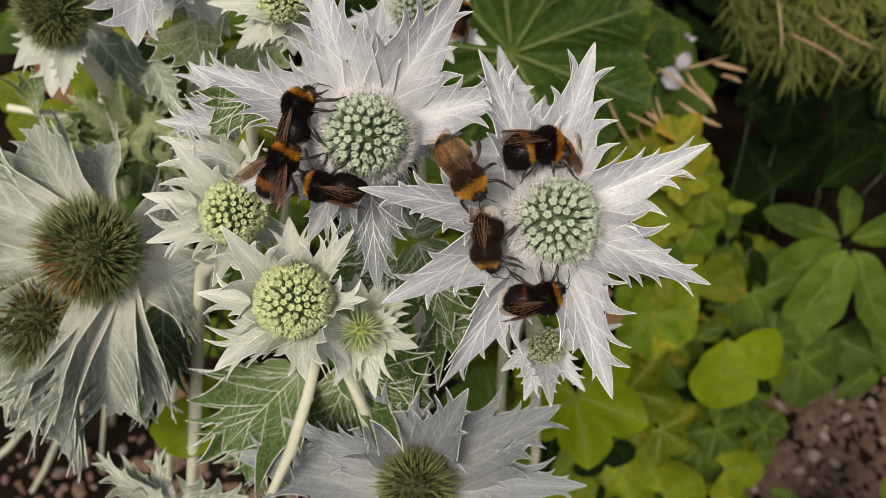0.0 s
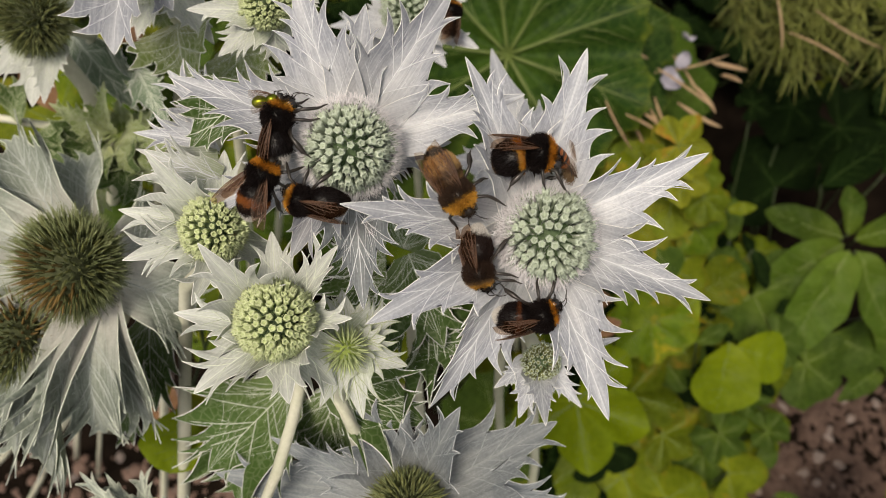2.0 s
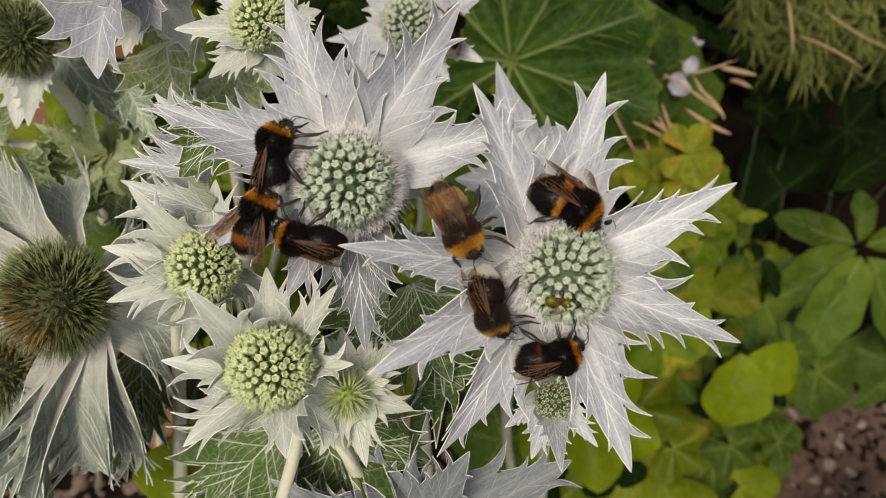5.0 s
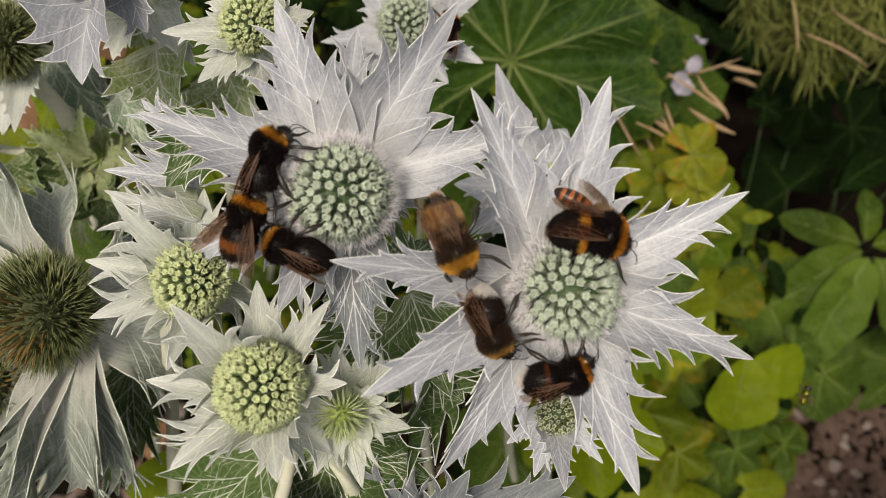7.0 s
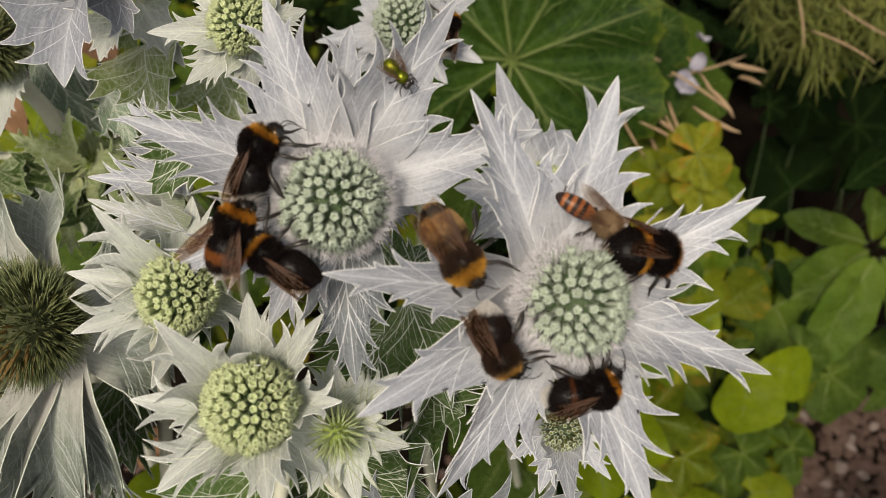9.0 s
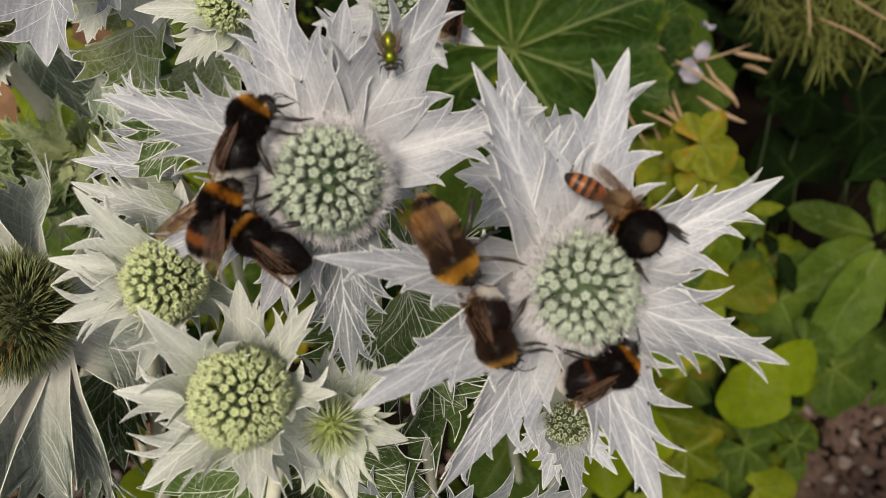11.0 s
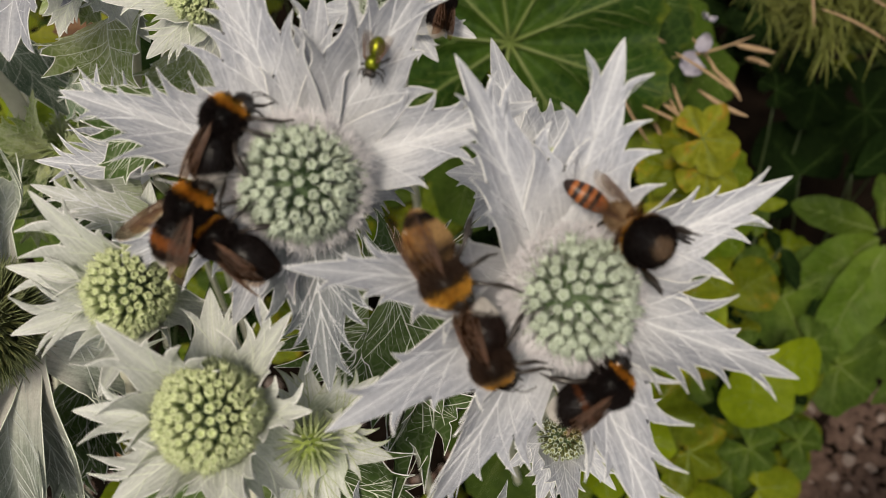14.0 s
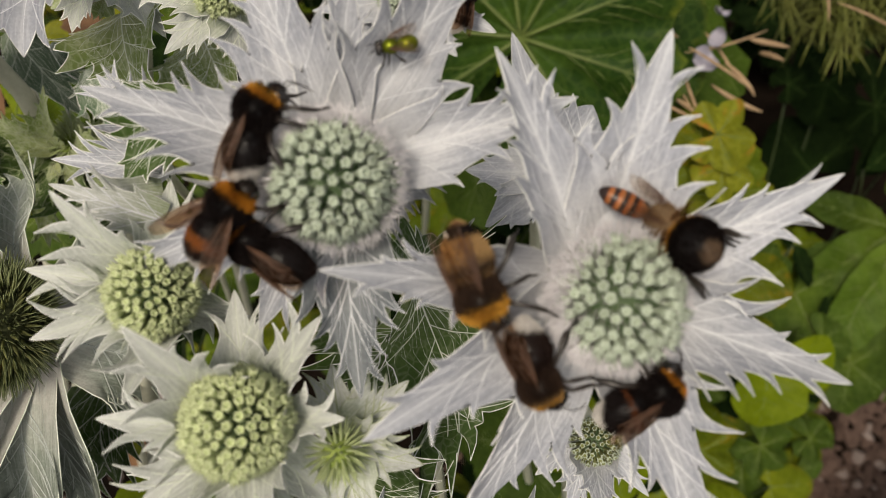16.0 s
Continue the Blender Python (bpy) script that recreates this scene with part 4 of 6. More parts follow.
def undergrowth():
    """Low leafy plants between the ones above; a bare hollow, its shade put into the soil colour, and a stony patch
    stay free.
    """
    rng = random.Random(21)
    hollow, patch = HOLLOW, Vector((0.4219, 0.1677, -0.0544))
    n = 0
    while n < 200:
        x, y = rng.uniform(-0.42, 0.72), rng.uniform(-0.12, 0.80)
        p = Vector((x, y, 0))
        if (math.hypot((x - hollow.x - 0.05) / 1.5, y - hollow.y) < 0.13) or (p - Vector((patch.x, patch.y, 0))).length < 0.15:
            continue
        if x < -0.03 and y < 0.2 and rng.random() < 0.97:
            continue
        n += 1
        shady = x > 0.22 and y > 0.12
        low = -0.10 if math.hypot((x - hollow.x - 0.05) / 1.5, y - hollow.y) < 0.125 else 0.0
        leaves = []
        for _ in range(rng.randint(4, 7)):
            a = rng.uniform(0, 6.28)
            out = Vector((math.cos(a), math.sin(a), 0))
            z = rng.uniform(0.04, 0.20) * (0.55 if shady else 1.0)
            place = p + out * rng.uniform(0.015, 0.06) + Vector((0, 0, z + low))
            face = (out * 0.35 + Vector((rng.uniform(-0.2, 0.2), rng.uniform(-0.4, 0.1), 1)))
            kind = rng.choice(("round", "round", "oval", "three"))
            # Most leaves on the shady side get the colour with shade in it.
            mat = SHADED_LEAF if low or shady and rng.random() < 0.75 else rng.choice((LEAF, LIME_LEAF, LIME_LEAF, SHADED_LEAF))
            leaves.append((place, face, out + Vector((0, 0, -0.2)), rng.uniform(0.018, 0.036), kind, mat))
        if x < -0.12 and y < 0.25:
            continue
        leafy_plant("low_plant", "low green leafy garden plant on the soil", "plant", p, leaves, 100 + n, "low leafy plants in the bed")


undergrowth()


def dry_stalks():
    rng = random.Random(8)
    rows = [((0.1655, 0.3018, 0.3722), (0.1863, 0.2974, 0.3701), 0.0020), ((0.1440, 0.2805, 0.3622), (0.1667, 0.2610, 0.3642), 0.0018), ((0.1533, 0.2943, 0.3631), (0.1669, 0.2742, 0.3593), 0.0017),
            ((0.1140, 0.2668, 0.3779), (0.1396, 0.2487, 0.3695), 0.0014), ((0.1098, 0.2807, 0.3733), (0.1267, 0.2516, 0.3488), 0.0013), ((0.1302, 0.2968, 0.3698), (0.1752, 0.3062, 0.3742), 0.0009),
            ((0.1721, 0.2981, 0.3649), (0.1789, 0.2850, 0.3753), 0.0018), ((0.1302, 0.2836, 0.3637), (0.1406, 0.2585, 0.3520), 0.0012), ((-0.1602, 0.2708, 0.4349), (-0.1401, 0.2748, 0.4257), 0.0022),
            ((0.1054, 0.3052, 0.3848), (0.1240, 0.2979, 0.3813), 0.0014), ((0.1436, 0.3137, 0.3667), (0.1630, 0.2865, 0.3540), 0.0010), ((0.2223, 0.3236, 0.3934), (0.2629, 0.3021, 0.3834), 0.0008), ((0.2003, 0.3298, 0.3962), (0.2026, 0.3021, 0.3834), 0.0010),
            ((0.1081, 0.2625, 0.3759), (0.1379, 0.2451, 0.3678), 0.0011), ((0.1147, 0.2776, 0.3829), (0.1359, 0.2493, 0.3587), 0.0011), ((0.1263, 0.2866, 0.3871), (0.1620, 0.2714, 0.3690), 0.0010), ((0.0965, 0.2701, 0.3794), (0.1139, 0.2493, 0.3587), 0.0010), ((0.2025, 0.3046, 0.3955), (0.2426, 0.2936, 0.3794), 0.0009)]
    for a, b, r in rows:
        v, f = [], []
        a, b = Vector(a), Vector(b)
        mid = (a + b) / 2
        tube(v, f, [p - mid for p in curve_pts(a, b, Vector((rng.uniform(-1, 1), rng.uniform(-1, 1), rng.uniform(-1, 1))) * 0.002, 8)], [r * 0.8 * q for q in (0.35, 0.7, 0.95, 1, 1, 0.95, 0.9, 0.6, 0.25)], 7)
        ob = mesh_ob("dry_stalk", v, f, STRAW)
        ob.matrix_basis = Matrix.Translation(mid)
        tagged(ob, "dry straw-coloured broken stalk lying in the foliage", "dry stalk", "dry stalks in the bed")
    for p, s in (((0.0887, 0.1479, 0.3776), 0.02), ((-0.1289, 0.2315, 0.4790), 0.03), ((-0.1754, 0.2165, 0.4831), 0.025), ((0.0978, 0.1441, 0.3538), 0.02), ((-0.1230, 0.0995, 0.3992), 0.025)):
        data = oval_blade(s, s * 0.5, rng, 0.05)
        ob = mesh_ob("dead_leaf", data[0], data[1], BROWN_LEAF, uvs=data[2])
        ob.matrix_basis = frame_of(p, (rng.uniform(-1, 1), rng.uniform(-1, 1), -0.2), (0.2, -0.3, 1))
        tagged(ob, "brown withered leaf caught among green leaves", "dead leaf", "dead leaves in the bed")


dry_stalks()


def faded_petal(place, face, size, seed):
    """A crumpled fallen petal caught among the leaves."""
    rng = random.Random(seed)
    verts, faces = [], []
    k = rng.uniform(0, 9)
    for side in (0.0001, -0.0001):
        for j in range(9):
            for i in range(9):
                u, v = i / 4 - 1, j / 4 - 1
                q = 1 / max(1, math.hypot(u, v) * 1.1)
                x, y = u * q * size, v * q * size * 0.8
                verts.append((x, y, side + size * (0.5 * u * u + 0.35 * noise.noise((u * 1.6 + k, v * 1.6, 0)))))
    for j in range(8):
        for i in range(8):
            a = j * 9 + i
            faces += [(a, a + 1, a + 10, a + 9), (a + 90, a + 91, a + 82, a + 81)]
    ob = mesh_ob("faded_petal", verts, faces, PETAL)
    ob.matrix_basis = frame_of(place, (rng.uniform(-1, 1), rng.uniform(-1, 1), 0.2), face)
    tagged(ob, "faded pale lilac petal caught among leaves and straw", "petal", "faded petals")


PETAL = material("lilac_petal", (0.34, 0.32, 0.40), (0.58, 0.56, 0.64), 0.6, 900, 120, 0.2, 0.1, through=0.3)
faded_petal((0.1367, 0.2871, 0.3763), (0.1, -0.6, 1), 0.008, 1)
faded_petal((0.1478, 0.3028, 0.3726), (-0.4, -0.4, 1), 0.006, 2)
faded_petal((0.1520, 0.3183, 0.3743), (0.5, -0.5, 1), 0.005, 3)


def feathery_bush(name, foot, places, seed):
    """Fine needle-like foliage on thin branching twigs."""
    rng = random.Random(seed)
    root = Vector((foot[0], foot[1], -0.012))
    bush = empty(name, Matrix.Translation(root))
    tagged(bush, "feathery green shrub with thin needle leaves", "shrub")
    for p, way, size in places:
        v, f = [], []
        p, way = Vector(p) - root, Vector(way).normalized()
        for _ in range(5):
            d = (way + Vector((rng.uniform(-1, 1), rng.uniform(-1, 1), rng.uniform(-0.5, 0.6))) * 0.6).normalized()
            o = p + Vector((rng.uniform(-1, 1), rng.uniform(-1, 1), rng.uniform(-0.4, 0.4))) * size * 0.35
            tw = curve_pts(o, o + d * size, Vector((0, 0, -1)) * size * 0.08, 10)
            tube(v, f, tw, [0.0008 - 0.00005 * i for i in range(11)], 4)
            for i, q in enumerate(tw):
                for _k in range(2):
                    e = (d * 1.1 + Vector((rng.uniform(-1, 1), rng.uniform(-1, 1), rng.uniform(-1, 1)))).normalized() * rng.uniform(0.010, 0.034)
                    tube(v, f, [q, q + e * 0.6 + Vector((0, 0, 0.0005)), q + e], [0.0005, 0.00065, 0.0002], 3)
        ob = mesh_ob("twig_spray", v, f, FEATHER, bush)
        ob["kind"] = "stuff"
        sv, sf = [], []
        tube(sv, sf, curve_pts((0, 0, 0), p, (0.01, 0.01, 0.01), 6), [0.0018 - 0.0001 * i for i in range(7)], 5)
        mesh_ob("branch", sv, sf, GREEN_STEM, bush)
    return bush


feathery_bush("feathery_shrub", (0.3955, 0.5677, 0.1872), [
    ((0.2269, 0.3685, 0.3702), (0.400, -0.725, -0.338), 0.043), ((0.2637, 0.3618, 0.3670), (-0.500, -0.634, -0.296), 0.043), ((0.2015, 0.3867, 0.3566), (0.200, -0.725, -0.338), 0.039),
    ((0.2915, 0.3659, 0.3469), (-0.900, -0.272, -0.127), 0.035), ((0.2483, 0.3623, 0.3342), (0.500, -0.544, -0.254), 0.027), ((0.2526, 0.3885, 0.3795), (0.100, -0.816, -0.380), 0.047),
    ((0.2858, 0.3718, 0.3717), (-0.400, -0.725, -0.338), 0.047), ((0.2253, 0.3796, 0.3202), (0.700, -0.453, -0.211), 0.027), ((0.3116, 0.3551, 0.3639), (-0.400, -0.725, -0.338), 0.042)], 31)


# ---- sea holly ----
def sea_holly(label, centre, axis, radius, height, bracts, seed, mat, vmat, core, fl, br, foot=None, stem_r=0.002, kind="club", count=200, size=0.105, skirt=260, skirt_len=0.5, tips=120, spike=0.62, first=0.3, last=0.78, spines=3, shag=0, rust=None, **shape):
    """One flower: its head, the ring of spiny bracts and its stem down to the soil. bracts: rows of tip, width and ring offset."""
    rng = random.Random(seed)
    axis = Vector(axis).normalized()
    base = Vector(centre) - axis * height * 0.43
    thing = empty("sea_holly_flower", Matrix.Translation(base))
    tagged(thing, label, "flower", "sea holly flowers")
    flower_head(thing, base, axis, radius, height, rng, core, fl, br, kind, count, size, skirt, skirt_len, tips, shag, rust)
    for tip, width, arch, *coat in bracts:
        tip = Vector(tip)
        out = tip - base
        out = (out - axis * out.dot(axis)).normalized()
        b = base + out * radius * 0.45 - axis * radius * (0.05 + 0.12 * rng.random())
        roll = axis + axis.cross(out) * rng.uniform(-0.22, 0.22)
        add_blade(thing, b, tip, roll, width, rng, coat[0] if coat else mat, vmat, arch=arch, spike=spike, first=first, last=last, spines=spines, **shape)
    if foot:
        way = [Vector(p) for p in foot] if isinstance(foot, list) else [base - axis * 0.03, Vector(foot)]
        down, foot = way[-2], way[-1]
        pts = [base - axis * 0.001, base - axis * 0.012] + way[:-1]
        pts += [down.lerp(foot, i / 8) + Vector((math.sin(i * 1.3 + seed), math.cos(i * 1.7 + seed), 0)) * 0.003 * (1 - i / 8) for i in range(1, 9)]
        stem_part(thing, pts, stem_r, stem_r * 1.2, STEM)
    return thing


sea_holly("silver-white spiny sea holly in bloom with pale green cone", (0.0237, 0.0729, 0.6074), (0.280, -0.513, 0.864), 0.0098, 0.019, [
    ((0.0073, 0.1028, 0.6258), 0.015, 0.05), ((0.0310, 0.1041, 0.6264), 0.0155, 0.02), ((0.0567, 0.0889, 0.6122), 0.0135, 0.03), ((0.0564, 0.0614, 0.6006), 0.0135, 0.04),
    ((0.0363, 0.0402, 0.5878), 0.014, 0.06), ((-0.0008, 0.0455, 0.5770), 0.015, 0.05), ((-0.0122, 0.0544, 0.6077), 0.0145, 0.02), ((-0.0166, 0.0742, 0.6191), 0.012, 0.03)],
    1, SILVER, VEIN, CORE, FLORET, BRISTLE, foot=(0.0684, 0.0930, -0.0893), skirt=4200, skirt_len=0.5, count=185, size=0.098, tips=90, belly=0.4, fold=0.4, spike=0.52, spines=4, first=0.32, last=0.86)
sea_holly("silver-white spiny sea holly in bloom with pale green cone", (-0.0164, 0.0909, 0.6120), (0.100, -0.649, 0.801), 0.0098, 0.019, [
    ((-0.0552, 0.1080, 0.6139), 0.0135, 0.05), ((-0.0285, 0.1260, 0.6234), 0.0165, 0.03), ((-0.0137, 0.1236, 0.6179), 0.012, 0.03), ((0.0057, 0.1226, 0.6251), 0.0155, 0.03),
    ((0.0200, 0.1027, 0.6136), 0.0125, 0.04), ((0.0048, 0.1063, 0.5899), 0.010, 0.03), ((-0.0147, 0.0643, 0.5891), 0.0145, 0.05, GREY), ((-0.0311, 0.0757, 0.5911), 0.013, 0.05), ((-0.0497, 0.0837, 0.5993), 0.013, 0.05), ((-0.0040, 0.0977, 0.5947), 0.011, 0.03)],
    2, SILVER, VEIN, CORE, FLORET, BRISTLE, foot=(-0.0965, 0.1464, -0.0644), skirt=4200, skirt_len=0.5, count=185, size=0.098, tips=90, belly=0.4, fold=0.4, spike=0.52, spines=4, first=0.32, last=0.86)
sea_holly("cream and green sea holly with tight lime-green cone", (-0.0325, 0.0601, 0.5949), (-0.020, -0.060, 1.075), 0.0092, 0.0130, [
    ((-0.0528, 0.0610, 0.5971), 0.0112, 0.05), ((-0.0458, 0.0712, 0.6089), 0.0123, 0.06), ((-0.0366, 0.0840, 0.5883), 0.0112, 0.04), ((-0.0195, 0.0749, 0.5996), 0.0112, 0.04),
    ((-0.0163, 0.0600, 0.5959), 0.0091, 0.04), ((-0.0499, 0.0466, 0.5874), 0.0123, 0.05), ((-0.0290, 0.0435, 0.5904), 0.0123, 0.03), ((-0.0215, 0.0507, 0.5773), 0.0112, 0.03)],
    3, CREAM, VEIN_CREAM, CORE, FLORET_LIME, BRISTLE_GREEN, foot=[(-0.0312, 0.0527, 0.5693), (-0.0334, 0.0475, 0.5625), (-0.0390, 0.0367, 0.5497), (-0.0509, 0.0256, 0.5192), (-0.2144, 0.0396, -0.1142)], stem_r=0.0014, count=225, size=0.094, skirt=900, skirt_len=0.26, tips=60, spike=0.78, belly=0.30, neck=0.85, spines=3, first=0.16, last=0.78, fold=0.4, lines=((0.2, 0.85), (0.42, 0.75), (0.64, 0.6), (0.82, 0.45)))
sea_holly("small cream and green sea holly with lime cone", (-0.0475, 0.0812, 0.5953), (-0.050, -0.377, 0.927), 0.0077, 0.014, [
    ((-0.0695, 0.0863, 0.5949), 0.0102, 0.05), ((-0.0674, 0.0748, 0.5929), 0.0102, 0.05), ((-0.0504, 0.0636, 0.5943), 0.0091, 0.05), ((-0.0601, 0.0933, 0.6081), 0.0112, 0.06), ((-0.0397, 0.0817, 0.5784), 0.0091, 0.04), ((-0.0495, 0.1052, 0.5894), 0.0102, 0.04)],
    4, CREAM, VEIN_CREAM, CORE, FLORET_LIME, BRISTLE_GREEN, foot=[(-0.0687, 0.0872, 0.5479), (-0.0795, 0.0858, 0.5142), (-0.0901, 0.0699, 0.4737), (-0.1046, 0.0457, 0.4182), (-0.2674, -0.0138, -0.1391)], stem_r=0.0022, count=200, size=0.1, skirt=600, skirt_len=0.25, tips=60, spike=0.78, belly=0.30, neck=0.85, spines=3, first=0.16, last=0.78, fold=0.4, lines=((0.2, 0.85), (0.42, 0.75), (0.64, 0.6), (0.82, 0.45)))
sea_holly("young green sea holly bud among cream bracts", (-0.0191, 0.0572, 0.5830), (-0.060, -0.531, 0.856), 0.0046, 0.009, [
    ((-0.0057, 0.0560, 0.5742), 0.010, 0.05), ((-0.0077, 0.0696, 0.5794), 0.010, 0.04), ((-0.0256, 0.0468, 0.5732), 0.009, 0.04), ((-0.0162, 0.0451, 0.5680), 0.010, 0.04), ((-0.0209, 0.0726, 0.5808), 0.010, 0.03), ((-0.0104, 0.0605, 0.5818), 0.008, 0.06)],
    5, CREAM, VEIN_GREEN, CORE_LIME, FLORET_LIME, BRISTLE_GREEN, foot=[(-0.0232, 0.0525, 0.5648), (-0.0207, 0.0468, 0.5401), (-0.0228, 0.0337, 0.4788), (-0.0869, 0.0406, -0.1358)], count=110, size=0.13, skirt=60, skirt_len=0.3, tips=40, kind="spike", spike=0.6, belly=0.22, spines=2)
sea_holly("grey-green sea holly with dark bristly cone", (-0.0072, 0.0290, 0.5362), (-0.020, -0.359, 0.936), 0.0108, 0.019, [
    ((-0.0629, 0.0407, 0.5207), 0.020, 0.05), ((-0.0452, 0.0482, 0.5341), 0.012, 0.05), ((-0.0205, 0.0533, 0.5454), 0.019, 0.06), ((0.0063, 0.0490, 0.5632), 0.015, 0.03), ((0.0330, 0.0510, 0.5377), 0.021, 0.05),
    ((0.0407, 0.0309, 0.5261), 0.018, 0.04), ((0.0285, 0.0080, 0.5110), 0.018, 0.04), ((-0.0071, -0.0009, 0.5069), 0.018, 0.04), ((-0.0427, 0.0094, 0.5116), 0.018, 0.04)],
    6, GREY, VEIN_SLATE, CORE_BROWN, FLORET_BROWN, BRISTLE_OLIVE, foot=(-0.0506, -0.0141, -0.1614), count=190, size=0.09, skirt=220, skirt_len=0.35, tips=190, shag=900, kind="spike", spike=0.58, first=0.32, last=0.88, spines=4, belly=0.42, neck=0.6)
sea_holly("spent sea holly with olive-brown cones and drooping grey bracts", (-0.1014, 0.0921, 0.5513), (-0.130, -0.368, 0.932), 0.0165, 0.024, [
    ((-0.1203, 0.0417, 0.4958), 0.024, 0.12), ((-0.1253, 0.0461, 0.5122), 0.024, 0.12), ((-0.1426, 0.0556, 0.5166), 0.026, 0.12), ((-0.0990, 0.0534, 0.5145), 0.025, 0.14), ((-0.0862, 0.0572, 0.5097), 0.022, 0.12),
    ((-0.0743, 0.0906, 0.5219), 0.021, 0.08), ((-0.0819, 0.1119, 0.5318), 0.017, 0.08), ((-0.1075, 0.1375, 0.5383), 0.018, 0.08), ((-0.1279, 0.1368, 0.5490), 0.020, 0.10), ((-0.1512, 0.1167, 0.5451), 0.022, 0.08), ((-0.1582, 0.0932, 0.5341), 0.020, 0.05)],
    7, DROOP, VEIN_GREY, CORE_BROWN, FLORET_BROWN, BRISTLE_OLIVE, foot=(-0.4656, 0.0988, -0.1418), count=260, size=0.06, skirt=320, skirt_len=0.2, tips=260, kind="spike", spike=0.72, first=0.45, last=0.98, spines=6, shag=1500, rust=(-0.750, -0.746, 0.535), belly=0.66, neck=0.6, fold=0.5, wave=0.12, vein_r=0.00014)
sea_holly("spent olive-brown sea holly cone", (-0.1222, 0.0772, 0.5350), (-0.180, -0.350, 0.940), 0.0155, 0.022, [((-0.1651, 0.0696, 0.5176), 0.018, 0.08)],
    17, GREY, VEIN_GREY, CORE_BROWN, FLORET_BROWN, BRISTLE_OLIVE, foot=(-0.5407, 0.0988, -0.1418), count=240, size=0.06, skirt=200, skirt_len=0.2, tips=240, kind="spike", spike=0.35, shag=1300, rust=(0.400, 0.342, 1.042))
sea_holly("pale sea holly behind others with dark green cone", (-0.1245, 0.1722, 0.5605), (-0.030, -0.531, 0.856), 0.0125, 0.02, [
    ((-0.1222, 0.1494, 0.5471), 0.013, 0.05), ((-0.1463, 0.1662, 0.5390), 0.020, 0.06), ((-0.1294, 0.1524, 0.5414), 0.019, 0.06), ((-0.1501, 0.2020, 0.5573), 0.015, 0.04), ((-0.1137, 0.1968, 0.5549), 0.015, 0.04)],
    8, CREAM, VEIN_CREAM, CORE_BROWN, FLORET_BROWN, BRISTLE_OLIVE, foot=(-0.3556, 0.1373, -0.0136), count=200, size=0.075, skirt=160, skirt_len=0.2, tips=160, kind="spike", spike=0.3, shag=900)
sea_holly("small white sea holly with green cone", (-0.0404, 0.1416, 0.5992), (-0.040, -0.386, 0.923), 0.0069, 0.013, [
    ((-0.0617, 0.1427, 0.5958), 0.010, 0.04), ((-0.0555, 0.1357, 0.5860), 0.011, 0.05), ((-0.0403, 0.1353, 0.5836), 0.011, 0.05), ((-0.0276, 0.1503, 0.5928), 0.010, 0.04), ((-0.0554, 0.1605, 0.5975), 0.011, 0.04), ((-0.0357, 0.1623, 0.5984), 0.011, 0.04)],
    9, CREAM, VEIN_CREAM, CORE, FLORET_LIME, BRISTLE_GREEN, foot=(-0.1790, 0.3066, 0.0102), count=180, size=0.11, skirt=120, skirt_len=0.25, tips=60, spike=0.4)
sea_holly("white sea holly with green cone farther back", (-0.0087, 0.1887, 0.5439), (-0.030, -0.350, 0.940), 0.0096, 0.017, [
    ((-0.0364, 0.1865, 0.5390), 0.014, 0.04), ((-0.0307, 0.1808, 0.5276), 0.014, 0.04), ((0.0153, 0.1792, 0.5357), 0.015, 0.04), ((0.0041, 0.1765, 0.5289), 0.014, 0.04), ((0.0173, 0.2004, 0.5455), 0.015, 0.04), ((-0.0269, 0.2079, 0.5490), 0.015, 0.04), ((-0.0053, 0.2154, 0.5525), 0.015, 0.04)],
    10, SILVER, VEIN, CORE, FLORET, BRISTLE_GREEN, foot=(-0.0275, 0.3257, -0.0360), count=170, size=0.1, skirt=160, skirt_len=0.3, tips=60, spike=0.4)
sea_holly("half-hidden white sea holly with small green cone", (0.0289, 0.1325, 0.5376), (0.060, -0.350, 0.940), 0.0085, 0.015, [
    ((0.0402, 0.1552, 0.5333), 0.022, 0.10), ((0.0191, 0.1753, 0.5405), 0.013, 0.03), ((0.0050, 0.1395, 0.5282), 0.013, 0.04), ((0.0097, 0.1255, 0.5216), 0.013, 0.04), ((0.0471, 0.1246, 0.5212), 0.013, 0.04)],
    11, SILVER, VEIN, CORE, FLORET_LIME, BRISTLE_GREEN, foot=(0.0822, 0.2048, -0.0593), count=150, size=0.1, skirt=120, skirt_len=0.25, tips=60, spike=0.25, spines=2, belly=0.5, neck=0.6)
# Darker olive florets here stand in for shade under the larger bloom.
sea_holly("small white sea holly below a larger bloom", (0.0272, 0.0620, 0.5560), (-0.000, -0.540, 0.851), 0.0050, 0.009, [
    ((0.0262, 0.0440, 0.5653), 0.0095, 0.03), ((0.0153, 0.0565, 0.5523), 0.007, 0.03), ((0.0215, 0.0494, 0.5491), 0.010, 0.03), ((0.0380, 0.0522, 0.5481), 0.007, 0.03), ((0.0493, 0.0701, 0.5510), 0.007, 0.03)],
    12, SILVER, VEIN, CORE, FLORET_BROWN, BRISTLE_GREEN, foot=(0.0943, 0.0406, -0.1358), count=130, size=0.115, skirt=300, skirt_len=0.3, tips=60, spike=0.4)
